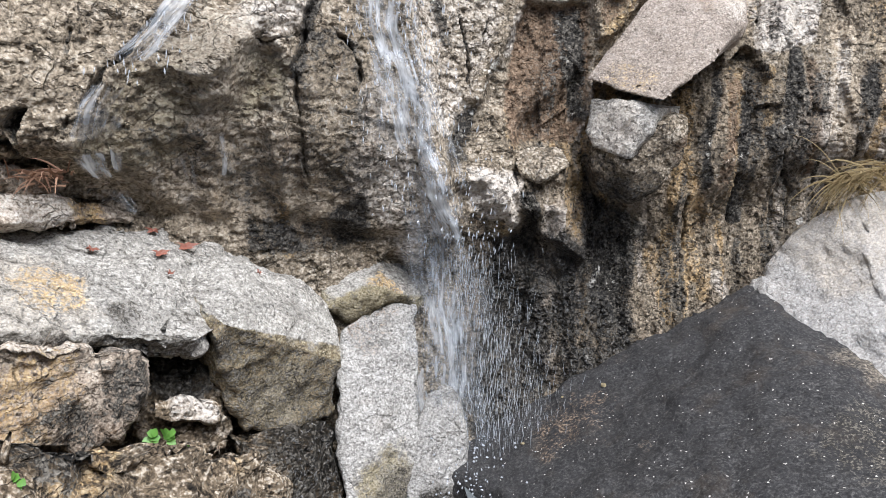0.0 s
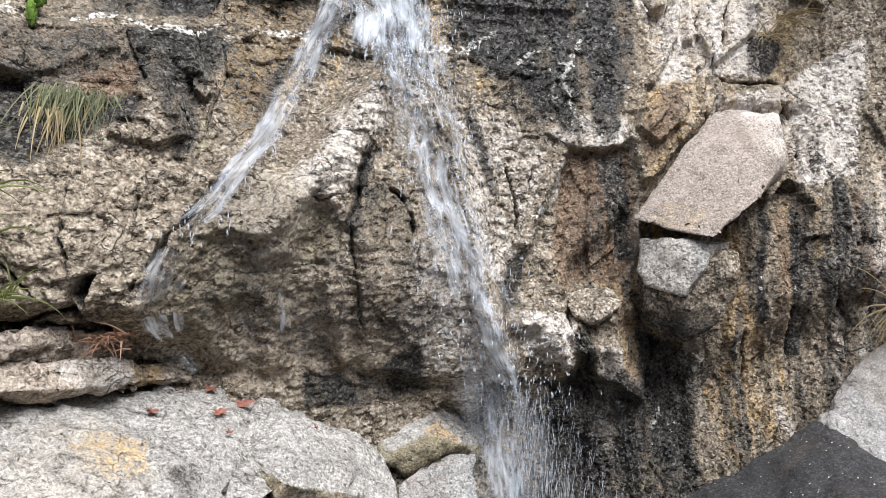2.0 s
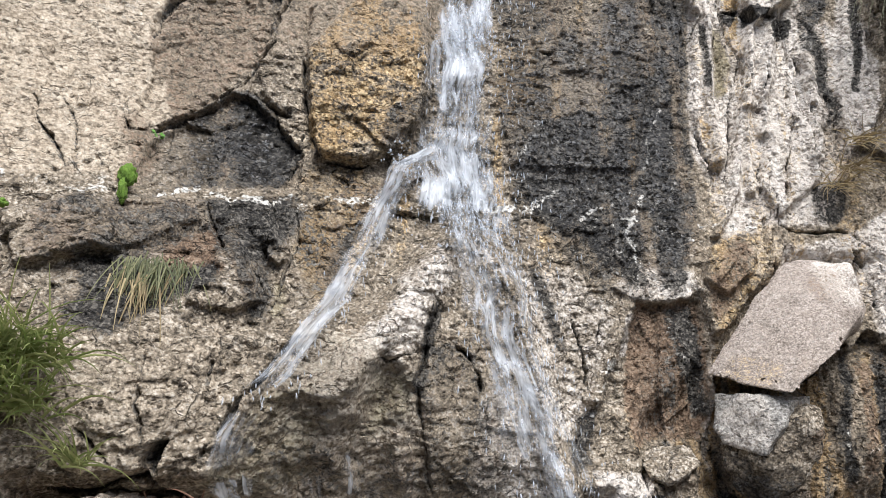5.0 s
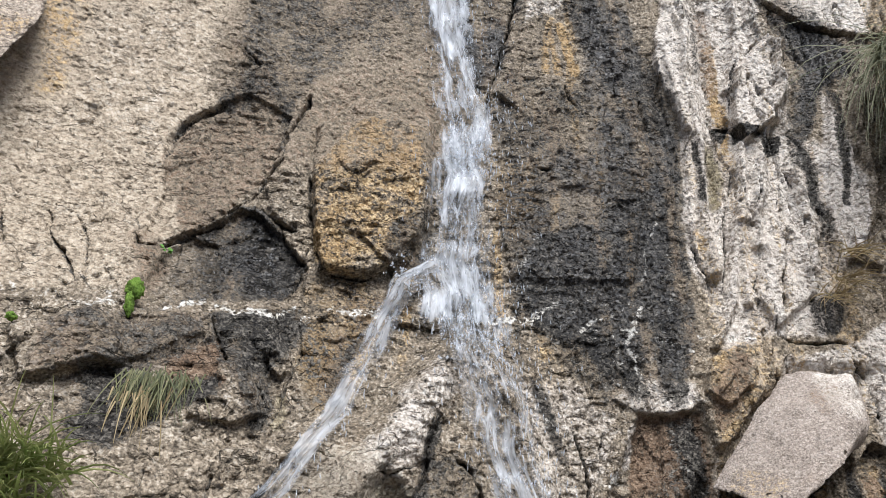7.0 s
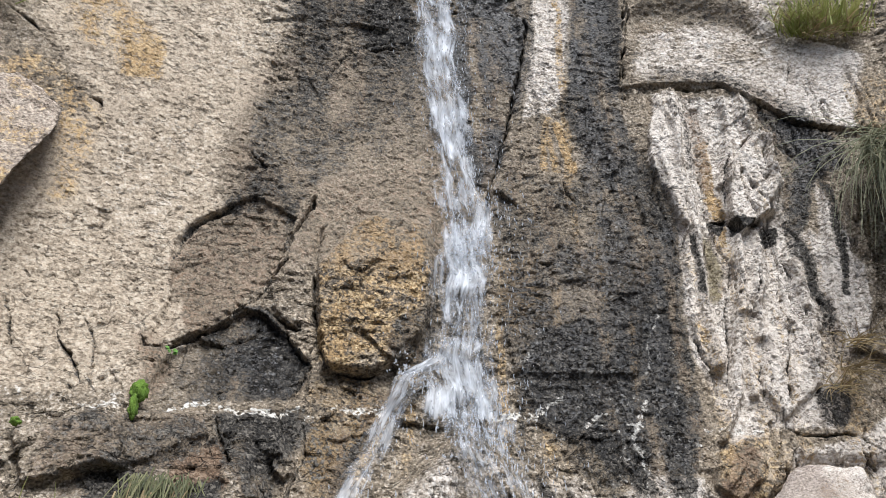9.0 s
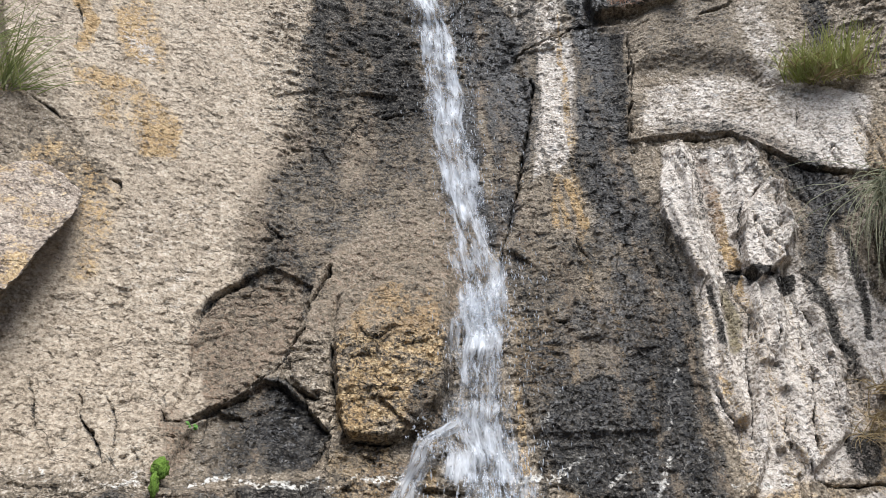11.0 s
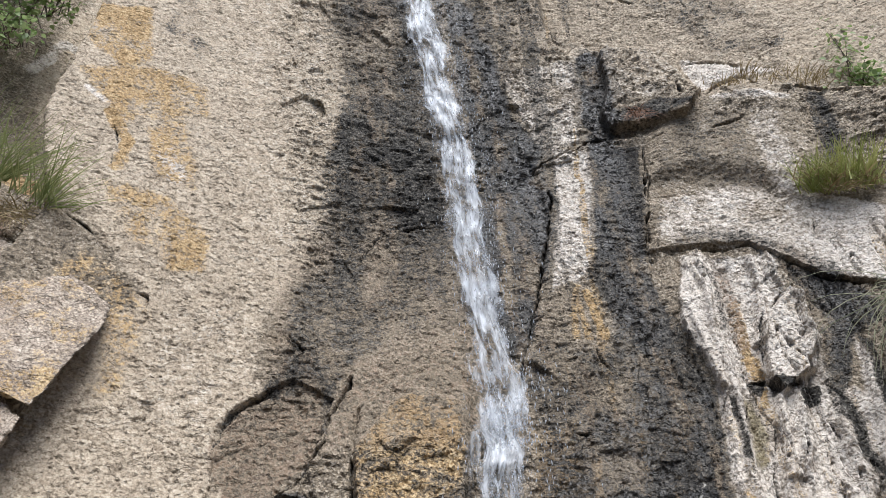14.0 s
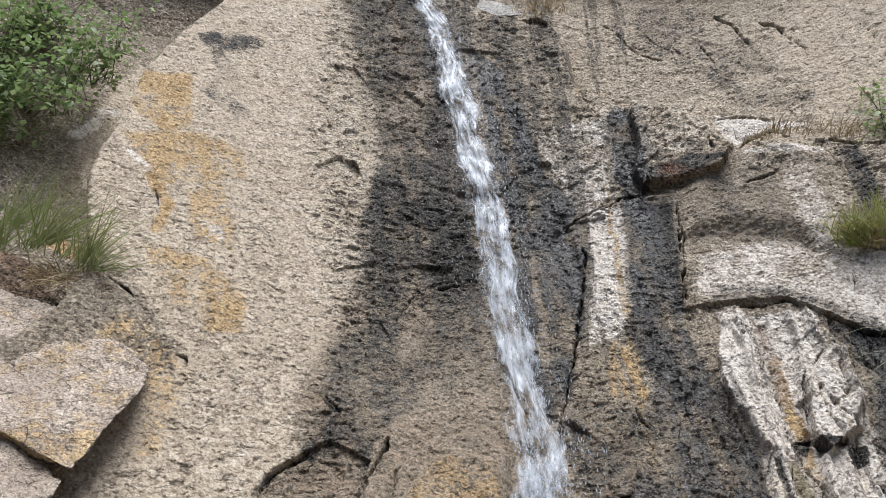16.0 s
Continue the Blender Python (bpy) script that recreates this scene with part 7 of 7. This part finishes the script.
for pts, count, spread in ((TOP, 1700, 0.17), (MID, 500, 0.18), (LOW, 700, 0.18), (SIDE, 150, 0.06)):
    pth, _ = resample(pts, 0.01)
    for _ in range(count):
        x, z = pth[rng.randrange(len(pth))]
        x += rng.gauss(0.04, spread * 0.6)
        spray.append((x, soft_wall_y(x, z, 0.02) - rng.uniform(0.01, 0.12), z, rng.uniform(0.008, 0.03), rng.uniform(0.0015, 0.004)))
drops("spray", spray, waterfall, 5)
splash = []
for (cx, cz), count, r in zip([(0.07, 2.77), (0.05, 2.70), (-0.16, 2.21), (0.07, 1.94)], (120, 120, 80, 90), (0.09, 0.11, 0.08, 0.14)):
    for _ in range(count):
        x, z = cx + rng.gauss(0, r * 0.5), cz + rng.gauss(0, r * 0.5)
        splash.append((x, soft_wall_y(x, z, 0.02) - 0.03 - abs(rng.gauss(0, 0.04)), z, rng.uniform(0.004, 0.016), rng.uniform(0.003, 0.007)))
for _ in range(260):
    x, y = rng.gauss(0.62, 0.10), rng.gauss(2.92, 0.1)
    splash.append((x, y, abs(rng.gauss(0, 0.06)), rng.uniform(0.004, 0.014), rng.uniform(0.003, 0.007)))
drops("splash", splash, waterfall, 6)


# ---------------------------------------------------------------- plants
def tuft(name, root, count, length, lean, material, label, seed, droop=0.6, spread=0.05, width=0.004, cat="grass", fan=0.5):
    """A tuft of narrow blades that arch and hang from one root."""
    rs = random.Random(seed)
    vs, fc = [], []
    for _ in range(count):
        a = rs.gauss(0, 1)
        ln = length * rs.uniform(0.45, 1.1)
        d = Vector((lean[0] + a * fan, lean[1] + rs.gauss(0, 0.3), lean[2] + rs.gauss(0, 0.25)))
        d.normalize()
        p = Vector(root) + Vector((rs.gauss(0, spread), rs.gauss(0, spread * 0.4), rs.gauss(0, spread * 0.3)))
        w = width * rs.uniform(0.6, 1.3)
        side = d.cross(Vector((0.2, -1, 0.1))).normalized()
        k0, seg = len(vs), 6
        for k in range(seg + 1):
            t = k / seg
            ww = w * (1 - t) ** 0.7 + 0.0004
            vs += [tuple(p - side * ww), tuple(p + Vector((0, -ww * 0.5, 0))), tuple(p + side * ww)]
            p = p + d * (ln / seg)
            d = (d + Vector((0, 0, -droop * (0.25 + t) * rs.uniform(0.6, 1.2) / seg * 2))).normalized()
        for k in range(seg):
            b = k0 + 3 * k
            fc += [(b, b + 1, b + 4, b + 3), (b + 1, b + 2, b + 5, b + 4)]
    ob = part(name, array_mesh(name, np.array(vs), np.array(fc)), material)
    return tagged(ob, label, cat)


def at_wall(p, off=0.0):
    return (p[0], soft_wall_y(p[0], p[1], 0.03) - off, p[1])


for p, n, ln in zip([(-0.94, 1.80), (-0.89, 1.78), (-0.84, 1.79)], (60, 55, 35), (0.2, 0.21, 0.17)):
    tuft("grass_tuft", at_wall(p), n, ln, (0, -0.35, -0.8), grass_shade, "green and straw grass tuft hanging from the niche", int(p[0] * 100) + 500, 0.7, 0.035, 0.0017, fan=0.22)
for p, n, ln in zip([(-1.22, 1.52), (-1.14, 1.49), (-1.23, 1.42), (-1.14, 1.36)], (90, 80, 80, 80), (0.32, 0.28, 0.3, 0.3)):
    tuft("grass_clump", at_wall(p), n, ln, (0.3, -0.8, 0.5), grass_green, "lush green grass clump on the rock wall", int(p[1] * 100) + 40, 0.9, 0.05, 0.0035)
tuft("dry_grass", at_wall([(-0.93, 1.73)][0]), 40, 0.22, (0, -0.5, -0.9), grass_dry, "dry straw hanging below the niche", 61, 1.1, 0.05, 0.002, fan=0.2)
for p, n, ln, k in zip(((-2.21, 2.60, 3.70), (-2.06, 2.62, 3.70), (-1.91, 2.68, 3.68), (-2.31, 2.58, 3.73), (-1.83, 2.70, 3.63)), (34, 30, 24, 26, 18), (0.5, 0.42, 0.34, 0.5, 0.28), range(5)):
    tuft("grass_clump", p, n, ln, (0.45, -0.3, 0.9), grass_green, "long green grass on the dome's shoulder", 900 + k, 0.5, 0.04, 0.003, fan=0.45)
for p, n, ln, lean, k in (((-2.05, 2.66, 3.76), 45, 0.46, (0.9, -0.2, 0.45), 0), ((-1.85, 2.72, 3.67), 26, 0.34, (0.6, -0.2, 0.9), 1), ((-1.80, 2.74, 3.64), 16, 0.26, (1.0, -0.3, 0.1), 2), ((-2.22, 2.66, 3.87), 40, 0.4, (0.8, -0.2, 0.6), 3)):
    tuft("grass_clump", p, n, ln, lean, grass_green, "thin arching grass blades over the dome's edge", 940 + k, 0.45, 0.03, 0.0028, fan=0.3)
tuft("dry_grass", (-1.99, 2.76, 3.64), 90, 0.2, (0.2, -0.6, -0.1), grass_dry, "dry grey grass among roots on the shoulder", 71, 0.9, 0.06, 0.003)
for p, n, ln in zip([(1.64, 3.89), (1.70, 3.88), (1.78, 3.88), (1.87, 3.86)], (80, 90, 90, 60), (0.2, 0.24, 0.26, 0.26)):
    tuft("grass_clump", at_wall(p, 0.02), n, ln, (-0.1, -0.4, 1.0), grass_bright, "bright grass clump on the rock shelf", int(p[0] * 91) + 300, 0.5, 0.04, 0.0035)
for p in [(1.62, 3.94), (1.72, 3.88), (1.84, 3.87)]:
    tuft("dry_grass", at_wall(p, 0.03), 50, 0.14, (0, -0.7, 0.2), grass_dry, "straw at the foot of the shelf grass", int(p[0] * 55) + 7, 0.9, 0.05, 0.003)
for p in [(1.40, 4.73), (1.48, 4.70), (1.63, 4.67), (1.78, 4.63), (1.81, 4.64)]:
    tuft("dry_grass", at_wall(p, 0.02), 30, 0.10, (0, -0.6, 0.6), grass_dry, "short dry grass in the ledge crack", int(p[0] * 59) + 3, 0.6, 0.05, 0.0025)
tuft("dry_plant", at_wall([(0.86, 4.50)][0], 0.03), 70, 0.13, (-0.1, -0.7, -0.1), grass_red, "withered red-brown plant hanging from the ledge", 81, 0.8, 0.03, 0.002)
for p in [(1.80, 3.24), (1.85, 3.26), (1.86, 3.14)]:
    tuft("grass_tuft", at_wall(p, 0.05), 110, 0.66, (0, -0.5, -0.4), grass_grey, "long grey-green grass hanging under the shelf", int(p[0] * 31) + 8, 1.3, 0.04, 0.0025)
for p in [(1.48, 2.18), (1.52, 2.25), (1.56, 2.34)]:
    tuft("dry_grass", at_wall(p, 0.02), 40, 0.17, (0.1, -0.6, 0.1), grass_dry, "dry grass in a cleft of the pale wall", int(p[1] * 43) + 2, 0.9, 0.03, 0.002)
for p in [(1.96, 1.15), (2.02, 1.18), (2.07, 1.21)]:
    tuft("dry_grass", at_wall(p, 0.05), 60, 0.3, (-0.5, -0.7, -0.1), grass_dry, "long straw hanging over the pale boulder", int(p[0] * 39) + 2, 0.7, 0.04, 0.003)
tuft("dry_plant", at_wall([(-0.76, 1.09)][0], 0.1), 50, 0.1, (0.1, -0.8, 0.3), grass_red, "withered plant on the ledge stone", 83, 0.8, 0.04, 0.003)
tuft("grass_tuft", at_wall([(-1.00, 1.22)][0], 0.02), 30, 0.25, (0.3, -0.7, 0.6), grass_green, "thin grass rooted in the rock wall", 84, 0.8, 0.02, 0.003)
tuft("dry_grass", (*(0.31, 3.60, 6.08)[:2], (0.31, 3.60, 6.08)[2]), 80, 0.22, (0, -0.3, 0.8), grass_dry, "dry grass behind the lip of the fall", 85, 0.5, 0.07, 0.003)


def leaf_geo(vs, fc, base, along, side, up, ln, wd, fold=0.2):
    """One pointed leaf with a folded midrib."""
    k = len(vs)
    b, a, s, u = Vector(base), Vector(along), Vector(side), Vector(up)
    for t, w in ((0.0, 0.08), (0.3, 0.9), (0.62, 0.8), (1.0, 0.03)):
        mid = b + a * ln * t - u * ln * 0.18 * t * t
        vs += [tuple(mid - s * wd * w + u * wd * fold * w), tuple(mid), tuple(mid + s * wd * w + u * wd * fold * w)]
    for r in range(3):
        q = k + 3 * r
        fc += [(q, q + 1, q + 4, q + 3), (q + 1, q + 2, q + 5, q + 4)]


def foliage(name, centre, radii, count, size, material, label, seed, category="bush"):
    """A bush: twigs from the root and many separate leaves with gaps between."""
    rs = random.Random(seed)
    bush = tagged(new(name), label, category)
    tv, tf, lv, lf = [], [], [], []
    c = Vector(centre)
    for _ in range(max(10, count // 40)):
        a = c + Vector((rs.gauss(0, radii[0] * 0.2), radii[1] * 0.5, -radii[2] * 0.7))
        e = c + Vector((rs.uniform(-1, 1) * radii[0], rs.uniform(-1, 0.6) * radii[1], rs.uniform(-0.9, 1) * radii[2]))
        k, r = len(tv), 0.004
        for q in range(6):
            t = q / 5
            p = a.lerp(e, t) + Vector((0, 0, 0.10 * radii[2] * math.sin(t * 3)))
            for m in range(4):
                tv.append((p.x + r * (1 - 0.7 * t) * math.cos(m * 1.571), p.y + r * (1 - 0.7 * t) * math.sin(m * 1.571), p.z))
        for q in range(5):
            for m in range(4):
                tf.append((k + 4 * q + m, k + 4 * q + (m + 1) % 4, k + 4 * q + 4 + (m + 1) % 4, k + 4 * q + 4 + m))
        for _ in range(40):
            t = rs.uniform(0.3, 1.05)
            p = a.lerp(e, t) + Vector((rs.gauss(0, 0.05), rs.gauss(0, 0.04), rs.gauss(0, 0.05)))
            al = Vector((rs.uniform(-1, 1), rs.uniform(-1, 0.2), rs.uniform(-0.8, 0.5))).normalized()
            up = Vector((rs.gauss(0, 0.5), -0.6, 1)).normalized()
            sd = al.cross(up).normalized()
            ln = size * rs.uniform(0.6, 1.2)
            leaf_geo(lv, lf, p, al, sd, up, ln, ln * 0.36)
    part("stem", array_mesh("stem", np.array(tv), np.array(tf)), twig_brown, bush)
    tagged(part("foliage", array_mesh("foliage", np.array(lv), np.array(lf)), material, bush), kind="stuff")
    return bush


foliage("bush", (-2.75, 2.72, 5.09), (0.42, 0.2, 0.55), 1500, 0.045, leaf_green, "loose green bush with small leaves above the dome", 91)
foliage("bush", (-2.35, 2.78, 5.05), (0.32, 0.14, 0.42), 700, 0.042, leaf_green, "thinner green shrub at the edge of the dome", 92)
foliage("bush", (-2.70, 2.82, 5.63), (0.4, 0.14, 0.3), 800, 0.042, leaf_green, "leafy green bush spreading over the soil bank", 94)
foliage("bush", (-2.23, 2.86, 5.26), (0.2, 0.1, 0.32), 260, 0.04, leaf_green, "thin leafy shoots over the dome's edge", 95)
foliage("shrub", (2.07, 3.45, 4.76), (0.14, 0.08, 0.25), 160, 0.035, leaf_green, "small shrub at the end of the ledge", 93)


def weed(name, root, count, size, label, seed):
    """A small broad-leaved weed with one mesh for each leaf."""
    rs = random.Random(seed)
    plant = tagged(new(name), label, "plant")
    for k in range(count):
        vs, fc = [], []
        ang = rs.uniform(-2.6, 2.6)
        al = Vector((math.sin(ang), -0.45, 0.55 * math.cos(ang) + 0.15)).normalized()
        up = Vector((0, -0.8, 0.8)).normalized()
        sd = al.cross(up).normalized()
        b = Vector(root) + al * size * rs.uniform(0.1, 0.9)
        leaf_geo(vs, fc, b, al, sd, up, size * rs.uniform(0.7, 1.1), size * 0.42)
        part("leaf", array_mesh("leaf", np.array(vs), np.array(fc)), leaf_bright, plant)
    return plant


weed("weed", (-0.42, 2.42, 0.39), 15, 0.034, "small bright green weed growing under the ledge", 101)
weed("weed", (-0.35, 2.42, 0.34), 4, 0.03, "tiny green seedling beside the weed", 102)
weed("weed", (-0.69, 2.05, 0.45), 5, 0.03, "tiny green seedling on the foot rock", 103)
weed("weed", at_wall([(-0.99, 2.25)][0], 0.02), 5, 0.018, "small green sprig in the crack above the dark block", 104)
weed("weed", at_wall([(-0.99, 2.24)][0], 0.02), 4, 0.018, "small sprig at the corner of the wet block", 105)


def moss(root, rx, rz, seed):
    bm = bmesh.new()
    bmesh.ops.create_icosphere(bm, subdivisions=4, radius=1)
    for v in bm.verts:
        k = 1 + 0.35 * noise.noise(v.co * 2.2 + Vector((seed, 0, 0))) + 0.15 * noise.noise(v.co * 8)
        v.co = Vector(root) + Vector((v.co.x * rx * k, v.co.y * 0.02 * k, v.co.z * rz * k))
    for f in bm.faces:
        f.smooth = True
    tagged(part("moss_cushion", bm, moss_green), "bright green moss cushion on wet rock", "moss")


for (mx, mz), rx, rz in zip([(-1.04, 2.08), (-1.04, 2.02), (-1.33, 1.95)], (0.03, 0.014, 0.014), (0.035, 0.04, 0.014)):
    moss((mx, soft_wall_y(mx, mz, 0.02), mz), rx, rz, mx)


def fallen_leaf(at, size, turn, seed):
    """A curled red leaf with ragged lobes."""
    rs = random.Random(seed)
    vs, fc = [(0, 0, 0.004)], []
    n = 14
    for k in range(n):
        a = 2 * math.pi * k / n
        r = size * (0.95 if k % 3 == 0 else 0.5) * rs.uniform(0.8, 1.1)
        vs.append((r * math.cos(a), 0.7 * r * math.sin(a), 0.012 * rs.random() + 0.35 * r * abs(math.cos(a))))
    fc = [(0, k + 1, (k + 1) % n + 1) for k in range(n)]
    ob = part("fallen_leaf", array_mesh("fallen_leaf", np.array(vs), np.array(fc), None, None, False), leaf_red)
    ob.matrix_world = pose(*at, 30, 0, turn * 0.3)
    tagged(ob, "curled red autumn leaf lying on the boulder", "leaf", "red leaves on the boulder")


def on_rocks(p, lift=0.010):
    """The first surface above which a place lies, looking straight down."""
    bpy.context.view_layer.update()
    hit, loc, *_ = scene.ray_cast(bpy.context.evaluated_depsgraph_get(), Vector((p[0], p[1], p[2] + 0.10)), Vector((0, 0, -1)))
    return (p[0], p[1], (loc.z if hit else p[2]) + lift)


for k, (p, sz) in enumerate((((-0.54, 2.90, 0.86), 0.025), ((-0.44, 2.92, 0.86), 0.035), ((-0.50, 2.80, 0.81), 0.028), ((-0.46, 2.74, 0.77), 0.018),
                             ((-0.68, 2.70, 0.84), 0.022), ((-0.21, 2.95, 0.78), 0.016), ((-0.42, 2.94, 0.88), 0.02))):
    fallen_leaf(on_rocks(p), sz * 1.2, 50 * k, 110 + k)


def pebble(at, size, seed):
    """A small chip of pale stone."""
    bm = bmesh.new()
    bmesh.ops.create_icosphere(bm, subdivisions=2, radius=1)
    for v in bm.verts:
        k = 1 + 0.5 * noise.noise(v.co * 1.4 + Vector((seed, 0, 0)))
        v.co = Vector((v.co.x * size * k, v.co.y * size * 0.8 * k, v.co.z * size * 0.5 * k))
    ob = part("pebble", bm, granite_pale)
    ob.matrix_world = pose(*at, 0, 0, seed * 70)
    tagged(ob, "pale stone chip lying on the wet slab", "pebble", "stone chips on the slab")


for k, (p, sz) in enumerate((((1.06, 3.00, 0.28), 0.014), ((1.29, 3.02, 0.33), 0.012), ((1.15, 3.02, 0.29), 0.007), ((1.30, 2.85, 0.24), 0.009), ((1.63, 2.98, 0.53), 0.008),
                             ((1.58, 3.00, 0.54), 0.006), ((1.24, 2.70, 0.17), 0.009), ((1.37, 2.55, 0.20), 0.011), ((1.10, 2.65, 0.12), 0.010), ((1.47, 2.75, 0.32), 0.007),
                             ((1.78, 2.88, 0.63), 0.012), ((1.67, 2.96, 0.52), 0.006), ((0.92, 3.05, 0.21), 0.006), ((1.01, 2.70, 0.12), 0.006), ((0.75, 2.92, 0.08), 0.009))):
    pebble(on_rocks(p, 0.002), sz, k + 1)
